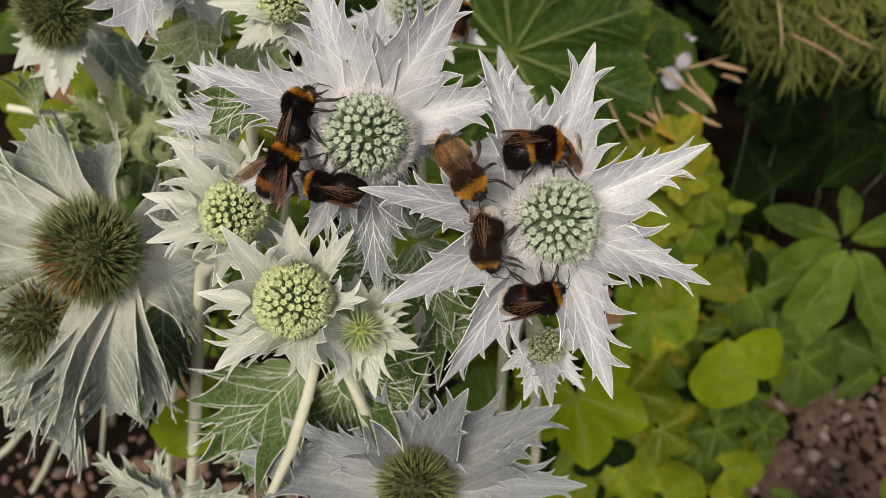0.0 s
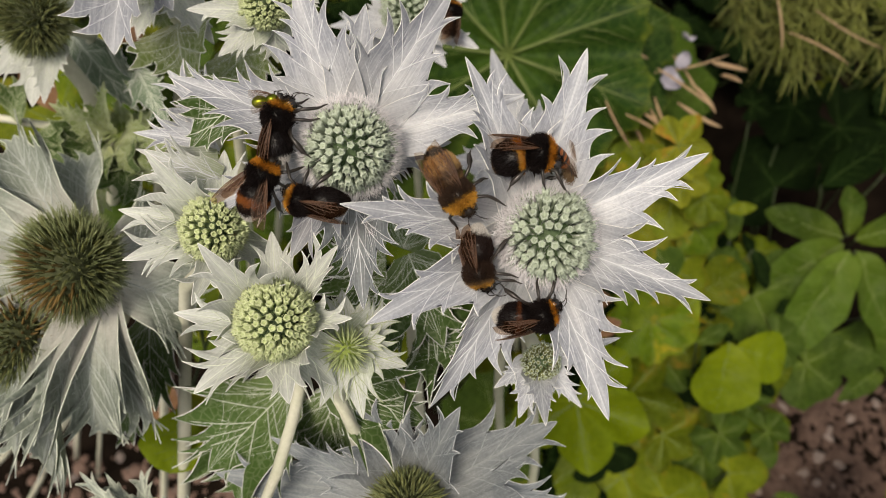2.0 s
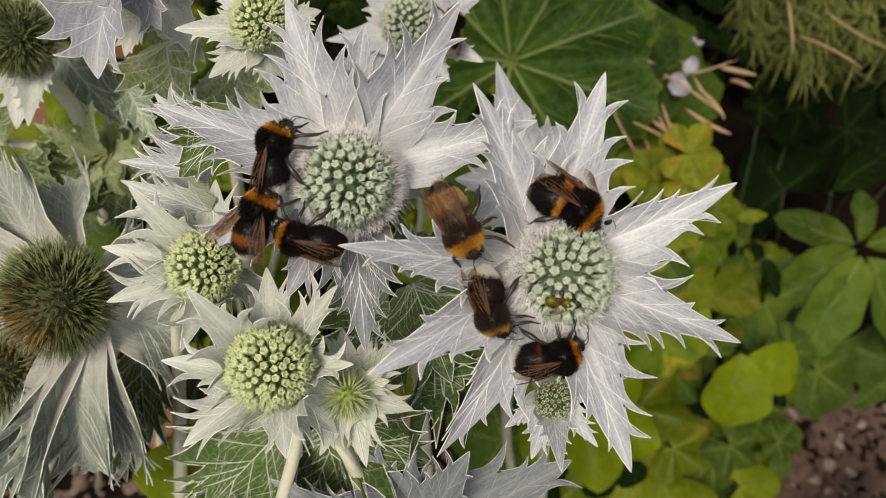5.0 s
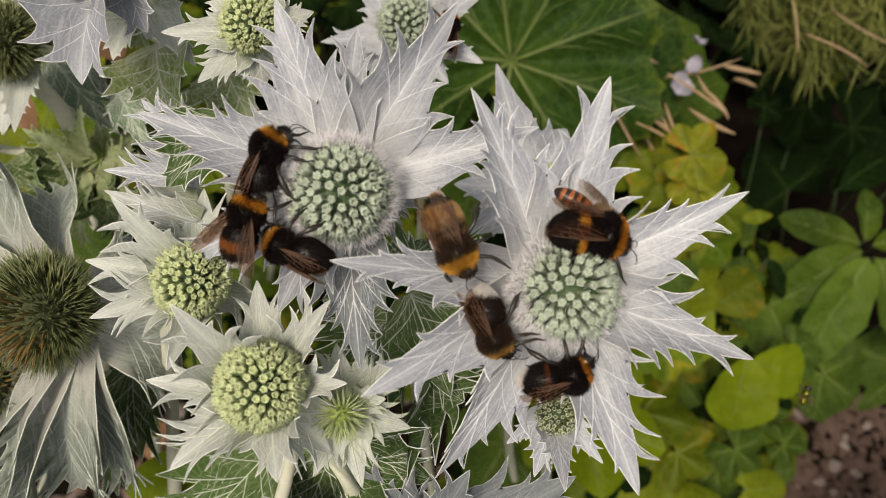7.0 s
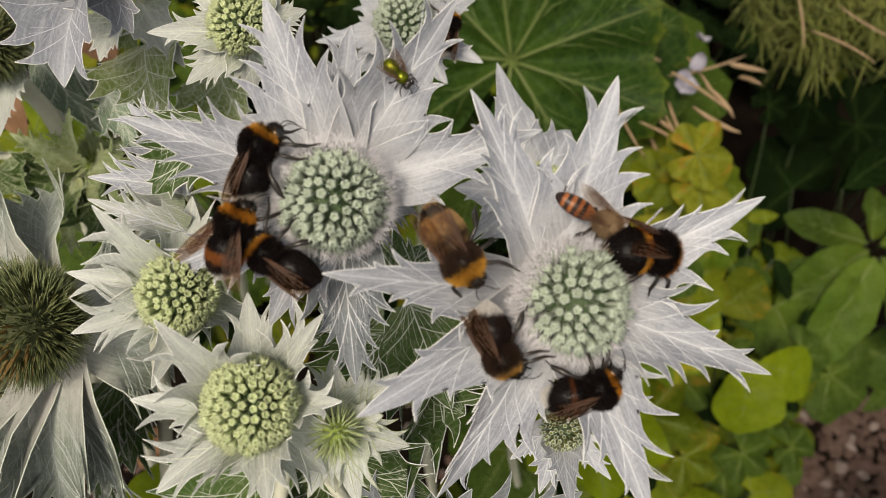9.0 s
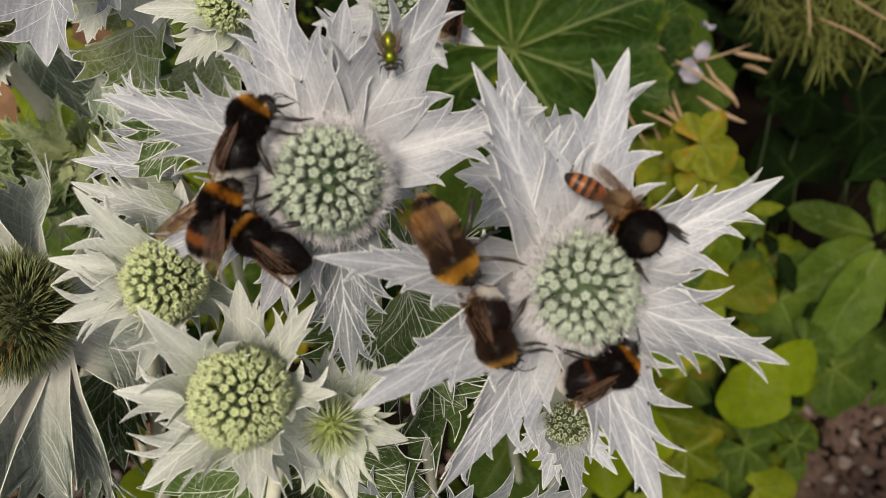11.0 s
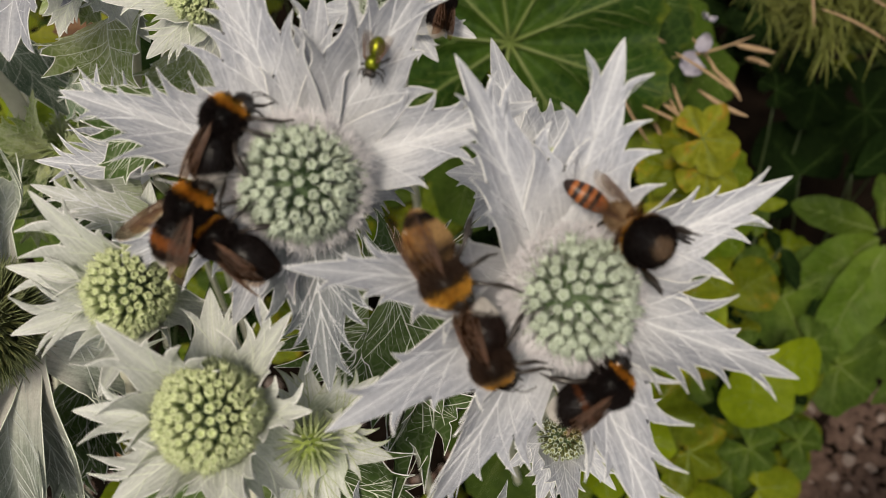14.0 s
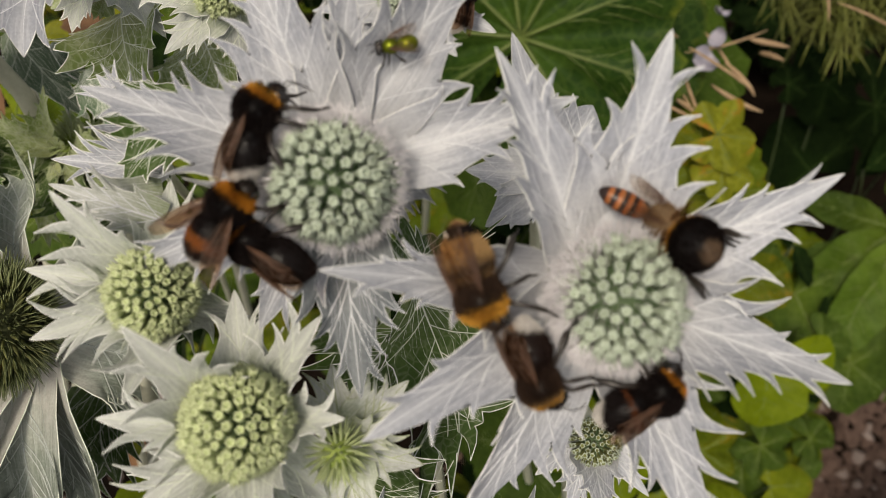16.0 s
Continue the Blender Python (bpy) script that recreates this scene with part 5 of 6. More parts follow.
sea_holly("grey-white sea holly hanging its bracts over the bed", (-0.0777, 0.1682, 0.6017), (-0.070, -0.214, 1.004), 0.010, 0.018, [
    ((-0.0782, 0.1298, 0.5942), 0.021, 0.10), ((-0.0670, 0.1467, 0.5911), 0.016, 0.10), ((-0.0603, 0.1588, 0.5923), 0.015, 0.08), ((-0.0919, 0.1481, 0.5962), 0.013, 0.10), ((-0.1023, 0.1586, 0.5977), 0.014, 0.08)],
    13, SILVER, VEIN, CORE, FLORET, BRISTLE, foot=(-0.3145, 0.2532, -0.0147), count=170, size=0.1, skirt=160, spike=0.5, first=0.55, last=0.92, spines=2, belly=0.6, fold=0.6, neck=0.6)


sea_holly("young pale green sea holly rosette not yet open", (-0.1152, 0.1646, 0.5090), (-0.040, -0.368, 0.932), 0.006, 0.010, [
    ((-0.1311, 0.1749, 0.5061), 0.010, 0.04), ((-0.1293, 0.1608, 0.4995), 0.010, 0.05), ((-0.1158, 0.1550, 0.4967), 0.010, 0.05), ((-0.1032, 0.1633, 0.5006), 0.010, 0.04), ((-0.1062, 0.1756, 0.5064), 0.009, 0.04), ((-0.1196, 0.1804, 0.5086), 0.009, 0.04)],
    14, OLIVE_LEAF, VEIN_GREEN, CORE_LIME, FLORET_LIME, BRISTLE_GREEN, foot=(-0.2932, 0.1898, -0.0001), count=100, size=0.13, skirt=60, skirt_len=0.3, tips=40, kind="spike", spike=0.35)
sea_holly("young pale green sea holly rosette not yet open", (-0.0876, 0.1772, 0.5662), (-0.040, -0.359, 0.936), 0.006, 0.010, [
    ((-0.1021, 0.1838, 0.5654), 0.012, 0.04), ((-0.0977, 0.1722, 0.5599), 0.012, 0.05), ((-0.0818, 0.1689, 0.5584), 0.013, 0.05), ((-0.0735, 0.1773, 0.5624), 0.012, 0.04), ((-0.0827, 0.1905, 0.5685), 0.012, 0.04)],
    15, OLIVE_LEAF, VEIN_GREEN, CORE_LIME, FLORET_LIME, BRISTLE_GREEN, foot=(-0.2596, 0.2405, 0.0236), count=100, size=0.13, skirt=60, skirt_len=0.3, tips=40, kind="spike", spike=0.3)


# ---- sea holly leaves and stems ----
def holly_stalk(label, pts, r, leaves, seed, mat=HOLLY_LEAF, vmat=VEIN_CREAM, spike=0.3, **shape):
    """A pale stalk with toothed, white-veined leaves. leaves: rows of base, tip, width."""
    rng = random.Random(seed)
    thing = empty("sea_holly_stalk", Matrix.Translation(Vector(pts[0])))
    tagged(thing, label, "plant stalk", "sea holly stalks")
    ps = [Vector(p) for p in pts]
    fine = []
    for a, b in zip(ps, ps[1:]):
        fine += [a.lerp(b, k / 4) for k in range(4)]
    fine.append(ps[-1])
    stem_part(thing, fine, r, r * 1.15, STEM)
    for base, tip, width, *coat in leaves:
        form = dict(spines=5, spike=spike * 2.3, arch=0.10, wave=0.11, fold=0.45, neck=0.35, vein_r=0.00012, belly=0.45, first=0.12, last=0.9, lines=((0.16, 0.95), (0.32, 0.9), (0.5, 0.82), (0.68, 0.7), (0.86, 0.5)))
        form.update(shape)
        add_blade(thing, base, tip, (0, -0.35, 1), width, rng, coat[0] if coat else mat, coat[1] if coat[1:] else vmat, name="leaf", **form)
    return thing


SHELF = "pale sea holly stalk with toothed white-veined green leaves"
holly_stalk(SHELF, [(-0.0422, 0.0679, 0.5169), (-0.0495, 0.0669, 0.4502), (-0.0676, 0.0583, 0.2807), (-0.1110, 0.0406, -0.1358)], 0.0016, [
    ((-0.0439, 0.0650, 0.5210), (-0.0658, 0.0417, 0.5179), 0.032), ((-0.0284, 0.0609, 0.5467), (-0.0022, 0.0508, 0.5365), 0.022), ((-0.0290, 0.0663, 0.5161), (-0.0412, 0.0458, 0.4955), 0.022), ((-0.0502, 0.0631, 0.5146), (-0.0620, 0.0350, 0.4960), 0.026)], 42)
holly_stalk("pale sea holly stalk with spiny grey-green leaves", [(-0.1299, 0.1790, 0.5444), (-0.1225, 0.1717, 0.5266), (-0.1202, 0.1630, 0.5060), (-0.1496, 0.1709, 0.4325), (-0.3275, 0.1648, -0.0118)], 0.0026, [
    ((-0.1322, 0.1960, 0.5251), (-0.1084, 0.1705, 0.5132), 0.0165, SAGE_LEAF, VEIN_CREAM), ((-0.1071, 0.1818, 0.5228), (-0.0924, 0.1585, 0.5186), 0.011, SAGE_LEAF, VEIN_CREAM), ((-0.1226, 0.1956, 0.5183), (-0.1112, 0.1831, 0.5146), 0.008, SAGE_LEAF, VEIN_CREAM), ((-0.1202, 0.1602, 0.5069), (-0.1272, 0.1375, 0.5107), 0.018), ((-0.1174, 0.1593, 0.5065), (-0.0998, 0.1306, 0.5108), 0.018),
    ((-0.1221, 0.1620, 0.5078), (-0.1414, 0.1470, 0.5184), 0.015), ((-0.1145, 0.1616, 0.5098), (-0.0870, 0.1477, 0.5231), 0.012, OLIVE_LEAF), ((-0.1155, 0.1591, 0.5086), (-0.0905, 0.1360, 0.5155), 0.011, OLIVE_LEAF), ((-0.1203, 0.1584, 0.5083), (-0.1166, 0.1307, 0.5075), 0.012, OLIVE_LEAF),
    ((-0.1192, 0.1618, 0.5098), (-0.1336, 0.1646, 0.5266), 0.010, OLIVE_LEAF), ((-0.1177, 0.1626, 0.5102), (-0.1136, 0.1702, 0.5314), 0.009, OLIVE_LEAF)], 44, vmat=VEIN_GREEN, spike=0.26)
holly_stalk("pale side branch of sea holly with narrow leaves", [(-0.1587, 0.1652, 0.5181), (-0.1401, 0.1639, 0.5142), (-0.1216, 0.1628, 0.5070), (-0.1554, 0.1776, 0.4246), (-0.3399, 0.1161, -0.0345)], 0.0014, [
    ((-0.1494, 0.1636, 0.5173), (-0.1393, 0.1724, 0.5325), 0.012), ((-0.1401, 0.1639, 0.5142), (-0.1271, 0.1442, 0.5171), 0.011)], 49, vmat=VEIN_GREEN, spike=0.26)
holly_stalk("broad green sea holly leaf with white net of veins", [(-0.0658, 0.1569, 0.5363), (-0.0738, 0.1550, 0.4913), (-0.1765, 0.2342, 0.0427)], 0.002, [
    ((-0.0774, 0.1663, 0.5639), (-0.0706, 0.1420, 0.5615), 0.025, OLIVE_LEAF), ((-0.0571, 0.1348, 0.5679), (-0.0637, 0.1106, 0.5721), 0.0155), ((-0.0434, 0.1201, 0.5925), (-0.0572, 0.1039, 0.5905), 0.020),
    ((-0.0666, 0.1790, 0.5405), (-0.0558, 0.1564, 0.5377), 0.026, OLIVE_LEAF), ((-0.0768, 0.1746, 0.5721), (-0.0643, 0.1560, 0.5668), 0.013, CREAM), ((-0.0835, 0.1756, 0.5670), (-0.0892, 0.1619, 0.5629), 0.012, CREAM)], 45, HOLLY_LEAF, VEIN_CREAM, 0.15)
holly_stalk("broad green sea holly leaf with white net of veins", [(-0.0074, 0.0912, 0.5388), (-0.0077, 0.0818, 0.4903), (-0.0137, 0.0907, -0.0683)], 0.002, [
    ((-0.0073, 0.0967, 0.5468), (0.0026, 0.0695, 0.5452), 0.024), ((-0.0106, 0.0892, 0.5433), (-0.0244, 0.0789, 0.5330), 0.026), ((-0.0091, 0.1004, 0.5430), (-0.0042, 0.1160, 0.5393), 0.02), ((-0.0040, 0.0772, 0.5377), (0.0059, 0.0696, 0.5397), 0.026), ((-0.0142, 0.0974, 0.5416), (-0.0311, 0.0974, 0.5416), 0.026)], 46)
holly_stalk("spiny pale sea holly leaves low in the bed", [(-0.0909, 0.0291, 0.4877), (-0.1425, 0.0198, 0.3179), (-0.2566, -0.0604, -0.0726)], 0.002, [
    ((-0.0873, 0.0285, 0.4929), (-0.1040, 0.0421, 0.5158), 0.009), ((-0.0873, 0.0285, 0.4929), (-0.0984, 0.0422, 0.5104), 0.007), ((-0.0873, 0.0285, 0.4929), (-0.0899, 0.0439, 0.5057), 0.008), ((-0.0872, 0.0291, 0.4877), (-0.0620, 0.0318, 0.4945), 0.016)], 47, DROOP, VEIN_CREAM, 0.4)
holly_stalk("spiny grey-green sea holly leaves", [(-0.1047, 0.0869, 0.4595), (-0.1603, 0.0824, 0.2919), (-0.2691, -0.0127, -0.0725)], 0.002, [
    ((-0.0953, 0.0934, 0.5045), (-0.0919, 0.0644, 0.4954), 0.024), ((-0.1061, 0.0927, 0.4953), (-0.1011, 0.0549, 0.4865), 0.02)], 48, HOLLY_LEAF, VEIN_CREAM, 0.3)


holly_stalk("narrow silver spiny leaves of sea holly beside the blooms", [(-0.0553, 0.1145, 0.5773), (-0.0677, 0.1305, 0.5463), (-0.0838, 0.1550, 0.4813), (-0.1865, 0.2342, 0.0327)], 0.0012, [
    ((-0.0537, 0.1100, 0.5840), (-0.0728, 0.1112, 0.5880), 0.0085), ((-0.0548, 0.1186, 0.5814), (-0.0661, 0.1282, 0.5903), 0.0105), ((-0.0563, 0.1093, 0.5794), (-0.0655, 0.1206, 0.5846), 0.0075), ((-0.0506, 0.1020, 0.5881), (-0.0664, 0.0981, 0.5897), 0.0085, CREAM), ((-0.0491, 0.0961, 0.5908), (-0.0678, 0.1016, 0.5957), 0.0075, CREAM)], 50, SILVER, VEIN, 0.42, spines=3, belly=0.22, neck=0.85, first=0.2, last=0.8, wave=0.05, fold=0.35, lines=((0.28, 0.8), (0.58, 0.6)), vein_r=0.0001)


# ---- insects ----
def lobe(spine, radii, turns=20, steps=18):
    """A rounded body part about a bent spine in its upright plane. spine(s): y, z and pitch; radii(s): half width and half height.
    Returns a function of s and the angle round it, and the grid's verts and faces."""
    def at(s, a):
        y, z, pitch = spine(s)
        rx, rz = radii(s)
        up = rz * np.sin(a)
        return np.stack([rx * np.cos(a), y + up * np.sin(pitch), z + up * np.cos(pitch)], -1)

    s = np.repeat(np.linspace(0.002, 0.998, steps + 1), turns)
    a = np.tile(np.arange(turns) * 2 * math.pi / turns, steps + 1)
    faces = []
    for j in range(steps):
        for i in range(turns):
            i2 = (i + 1) % turns
            faces.append((j * turns + i, j * turns + i2, (j + 1) * turns + i2, (j + 1) * turns + i))
    faces.append(tuple(range(turns))[::-1])
    faces.append(tuple(steps * turns + i for i in range(turns)))
    return at, s, [Vector(p) for p in at(s, a)], faces


def fur(name, parent, at, count, length, mat, seed, mark, thick=0.000045, lean=0.5, span=(0.02, 0.98)):
    """Short hair on a lobe, combed towards the tail. mark(s): the place along the body that sets its colour."""
    rng = np.random.default_rng(seed)
    s, a = rng.uniform(*span, count), rng.uniform(0, 2 * math.pi, count)
    p = at(s, a)
    ds, da = at(np.minimum(s + 0.01, 0.999), a) - at(s - 0.01, a), at(s, a + 0.02) - at(s, a - 0.02)
    unit = lambda v: v / np.maximum(np.linalg.norm(v, axis=1, keepdims=True), 1e-12)
    n = unit(np.cross(da, ds))
    core = (at(s, a) + at(s, a + math.pi)) / 2
    n *= np.sign(np.sum(n * (p - core), axis=1, keepdims=True))
    comb = unit(ds) * (1.0 if mark(0.9) < mark(0.1) else -1.0)
    d = unit(n + comb * lean + rng.normal(0, 0.28, (count, 3)))
    w = unit(np.cross(d, rng.normal(0, 1, (count, 3)))) * thick
    ln = length * rng.uniform(0.55, 1.2, (count, 1))
    verts = np.concatenate([p - w - d * 0.0001, p + w - d * 0.0001, p + d * ln * 0.6 + comb * ln * 0.1 + w * 0.6, p + d * ln + comb * ln * 0.25], 1).reshape(-1, 3)
    i = np.arange(count) * 4
    faces = np.concatenate([np.stack([i, i + 1, i + 2], 1), np.stack([i, i + 2, i + 3], 1)]).tolist()
    uv = np.stack([np.full(count * 4, 0.5), np.repeat((mark(s) + 10) / 20, 4)], 1)
    ob = mesh_ob(name, verts, faces, mat, parent, uvs=uv)
    ob["kind"] = "stuff"
    return ob


def wing_mesh(length, width, vein=1.0):
    """A flat veined wing along -y, hinged at the origin: membrane and veins. Its front edge is nearly straight, its hind edge swells to a rounded end."""
    n = 18
    top, low = [], []
    for i in range(n + 1):
        s = i / n
        end = math.sqrt(max(0.0, 1 - s ** 7))
        top.append((0.14 * width * math.sin(math.pi * s ** 0.8) + 0.05 * width * (end - 1), -length * s))
        low.append((-width * (0.12 + 0.80 * math.sin(math.pi / 2 * min(1, s / 0.72)) ** 1.3) * end, -length * (s - 0.05 * math.sin(math.pi * s))))
    lift = lambda x, y: 0.05 * length * math.sin(2.6 * -y / length) * (1 + 0.4 * x / width) + 0.018 * width * math.sin(x / width * 16)
    verts, faces = [], []
    across = 6
    for z in (0.00002, -0.00002):
        for (a, y), (b, yb) in zip(top, low):
            for k in range(across + 1):
                q = k / across
                x, yy = a + (b - a) * q, y + (yb - y) * q
                verts.append((x, yy, lift(x, yy) + z))
    w = across + 1
    for i in range(n):
        for k in range(across):
            a = i * w + k
            faces.append((a, a + 1, a + w + 1, a + w))
            b = a + w * (n + 1)
            faces.append((b + w, b + w + 1, b + 1, b))
    vv, vf = [], []

    def along(i, q):
        (a, y), (b, yb) = top[min(i, n)], low[min(i, n)]
        x, yy = a + (b - a) * q, y + (yb - y) * q
        return (x, yy, lift(x, yy) + 0.00005)

    tube(vv, vf, [along(i, 0.02) for i in range(n)], [(0.00013 - 0.000004 * i) * vein for i in range(n)], 4)
    tube(vv, vf, [along(i, 0.14) for i in range(n - 5)], [0.00009 * vein] * (n - 5), 3)
    for q0, q1, i0, i1 in ((0.14, 0.34, 3, 15), (0.30, 0.58, 2, 14), (0.62, 0.82, 1, 11)):
        tube(vv, vf, [along(i, q0 + (q1 - q0) * (i - i0) / (i1 - i0)) for i in range(i0, i1 + 1)], [0.00007 * vein] * (i1 - i0 + 1), 3)
    for i, q0, q1 in ((5, 0.16, 0.36), (8, 0.04, 0.26), (9, 0.26, 0.5), (12, 0.06, 0.32), (12, 0.3, 0.54), (14, 0.02, 0.30), (7, 0.45, 0.72), (10, 0.5, 0.8)):
        tube(vv, vf, [along(i, q0), along(i + 1, (q0 + q1) / 2), along(i + 1, q1)], [0.000055 * vein] * 3, 3)
    return verts, faces, vv, vf


def legs_and_feelers(bee, k, rng, mat=None, spread=1.0, reach=1.0, face=(0, 8.2, 0.5), nod=0.0):
    """Six jointed hairy legs and two elbowed feelers. face: where the feelers spring, in millimetres; nod: the head's pitch."""
    mat = mat or HORN
    for sg in (-1, 1):
        for i, (y, fy) in enumerate(((4.9, 2.8), (3.2, 0.6), (1.6, -3.8))):
            v, f = [], []
            way = fy + rng.uniform(-1.2, 1.2)
            hip = Vector((sg * 1.4, y, -2.3))
            knee = hip + Vector((sg * 2.5 * spread, way * 0.45, -0.5 + 0.9 * rng.random())) * reach
            shin = knee + Vector((sg * 0.5 * spread, way * 0.5, -3.1 if i == 0 else -2.6)) * reach
            toe = shin + Vector((sg * 0.5, way * 0.30 + 0.5, -1.6)) * reach
            pts = [hip, hip.lerp(knee, 0.5) + Vector((0, 0, 0.2)), knee, knee.lerp(shin, 0.5) + Vector((sg * 0.12, 0, 0)), shin, shin.lerp(toe, 0.35), shin.lerp(toe, 0.7) + Vector((0, 0.1, 0)), toe]
            wide = 1.7 if i == 2 else 1.05
            tube(v, f, [p * k * 0.001 for p in pts], [q * k * 0.001 for q in (0.44, 0.47, 0.37, 0.42 * wide, 0.32 * wide, 0.22, 0.19, 0.11)], 7)
            hv, hf = [], []
            for _ in range(90):
                q = rng.uniform(0, 0.8)
                p = hip.lerp(knee, q / 0.4) if q < 0.4 else knee.lerp(shin, (q - 0.4) / 0.4)
                d = Vector((rng.uniform(-1, 1), rng.uniform(-1, 1), rng.uniform(-1, 1))).normalized() * rng.uniform(0.35, 0.65)
                tube(hv, hf, [p * k * 0.001, (p + d) * k * 0.001], [0.00006, 0.00002], 3)
            leg = mesh_ob("leg", v, f, mat, bee)
            mesh_ob("leg_hair", hv, hf, mat, leg)["kind"] = "stuff"
        v, f = [], []
        a = Vector((sg * 0.6, 0, 0))
        down = Euler((-nod, 0, 0)).to_matrix()
        bend = [a, a + Vector((sg * 0.8, 0.9, 0.7)), a + Vector((sg * 1.2, 2.0, 0.6)), a + Vector((sg * 1.5, 3.2, 0.0)), a + Vector((sg * 1.6, 4.2, -0.9))]
        tube(v, f, [(Vector(face) + down @ p) * k * 0.001 for p in bend], [0.00011, 0.00009, 0.00010, 0.00009, 0.00006], 6)
        mesh_ob("antenna", v, f, mat, bee)


def bumblebee(label, k, coat, seed, wing_open=14, wing_lift=12, spread=1.0, curl=30, nod=40, reach=1.15, slim=0.88, name="bumblebee", film=WING):
    """A furry bee, head along +y, back along +z. k: size factor. coat: colours along the body from tail to collar.
    curl: degrees by which the abdomen bends under; nod: by which the face hangs."""
    rng = random.Random(seed)
    s = k * 0.001
    bee = empty(name, Matrix.Identity(4))
    tagged(bee, label, "bumblebee", "bumblebees on the blooms")
    # The body's parts are laid out at the size factor one, and scaled as objects.
    grow = Matrix.Diagonal((k * slim, k, k * slim, 1))
    skin = banded("cuticle_of_" + name + str(seed), [(y, tuple(q * 0.55 for q in c)) for y, c in coat], 0.42, gloss=0.45)
    coat_mat = banded("coat_of_" + name + str(seed), coat, 0.7)
    curl, nod = radians(curl), radians(nod)
    full = 0.0098
    table = np.linspace(0, 1, 60)
    bend = curl * table ** 0.8
    ty = 0.0011 - np.concatenate([[0], np.cumsum(np.cos(bend[:-1]))]) * full / 59
    tz = -np.concatenate([[0], np.cumsum(np.sin(bend[:-1]))]) * full / 59

    def belly_line(q):
        return np.interp(q, table, ty), np.interp(q, table, tz), -np.interp(q, table, bend)

    def belly_size(q):
        r = 0.0043 * np.sin(math.pi * (0.05 + 0.95 * q) ** 0.82) ** 0.62 * (1 + 0.022 * np.abs(np.sin(q * 6 * math.pi)))
        return r, r * 0.92

    def add(part, at, st, verts, faces, mark, count, length, lean):
        uv = np.stack([np.full(len(verts), 0.5), (mark(st) + 10) / 20], 1)
        ob = mesh_ob(part, verts, faces, skin, bee, uvs=uv)
        ob.matrix_basis = grow
        fur("fur", ob, at, count, length, coat_mat, seed + len(part), mark, lean=lean)
        return ob

    mark = lambda q: 0.8 - 10.4 * q
    add("abdomen", *lobe(belly_line, belly_size), mark, 9000, 0.0010, 0.9)
    mark = lambda q: 6.9 * q
    add("thorax", *lobe(lambda q: (0.0068 * q, 0.0003 + 0.0005 * np.sin(math.pi * q), 0 * q), lambda q: (0.0039 * np.sin(math.pi * q) ** 0.55, 0.0037 * np.sin(math.pi * q) ** 0.55)), mark, 9000, 0.0015, 0.35)
    neck = Vector((0, 0.0058, -0.0002))
    tip = Euler((-nod, 0, 0)).to_matrix()
    mark = lambda q: 7.2 + 2.0 * q
    at, st, verts, faces = lobe(lambda q: (0.0036 * q - 0.0002, 0 * q, 0 * q), lambda q: (0.0023 * np.sin(math.pi * q) ** 0.5 * (1.05 - 0.3 * q), 0.0020 * np.sin(math.pi * q) ** 0.5))
    head = mesh_ob("head", verts, faces, HORN, bee)
    head.matrix_basis = grow @ Matrix.LocRotScale(neck, tip.to_quaternion(), None)
    fur("fur", head, at, 1300, 0.0008, coat_mat, seed + 5, mark)
    for sg in (-1, 1):
        v, f = sphere_grid(0.0007, 0.0013, 0.0013, 12, 8, (sg * 0.0020, 0.0018, 0.0001))
        mesh_ob("eye", v, f, EYE, head)
    v, f = [], []
    tube(v, f, [(0, 0.0032, -0.0006), (0, 0.0044, -0.0012), (0, 0.0056, -0.0024)], [0.0004, 0.00026, 0.0001], 6)
    mesh_ob("tongue", v, f, HORN, head)
    for sg in (-1, 1):
        for ln, wd, dy, extra in ((0.0136, 0.0037, 0.0040, 0), (0.0094, 0.0028, 0.0024, 6)):
            wv, wf, vv, vf = wing_mesh(ln * k, wd * k)
            if sg < 0:
                wv = [(-x, y, z) for x, y, z in wv]
                vv = [(-x, y, z) for x, y, z in vv]
                wf, vf = [q[::-1] for q in wf], [q[::-1] for q in vf]
            m = pose(sg * 2.4 * s * slim, dy * k, (3.1 * slim - extra * 0.06) * s, 0, 0, sg * (wing_open + extra + rng.uniform(-3, 3))) @ pose(0, 0, 0, -wing_lift * 0.5 + 6 + extra * 0.3, sg * (20 + rng.uniform(-6, 6)), 0)
            w = mesh_ob("wing", wv, wf, film, bee, "smoky brown translucent wing")
            w.matrix_basis = m
            mesh_ob("wing_venation", vv, vf, WING_VEIN, w)
    legs_and_feelers(bee, k, rng, spread=spread, reach=reach, face=(neck + tip @ Vector((0, 0.0026, 0.0012))) * 1000, nod=nod)
    return bee


BUFF = (0.40, 0.25, 0.11)
BLACK, SOOT, GOLD, ORANGE, WHITE = (0.008, 0.005, 0.0048), (0.017, 0.009, 0.007), (0.52, 0.26, 0.04), (0.44, 0.17, 0.018), (0.62, 0.59, 0.55)
BROWN, TAWNY, RUST, GREY_TAIL, UMBER_BAND = (0.035, 0.020, 0.013), (0.20, 0.12, 0.055), (0.26, 0.085, 0.02), (0.15, 0.10, 0.065), (0.09, 0.028, 0.009)
TERRESTRIS = [(-9.8, GREY_TAIL), (-8.7, GREY_TAIL), (-8.0, BLACK), (-2.4, BLACK), (-2.0, GOLD), (-1.0, ORANGE), (-0.6, BLACK), (4.7, BLACK), (5.2, ORANGE), (6.2, ORANGE), (6.6, BLACK)]
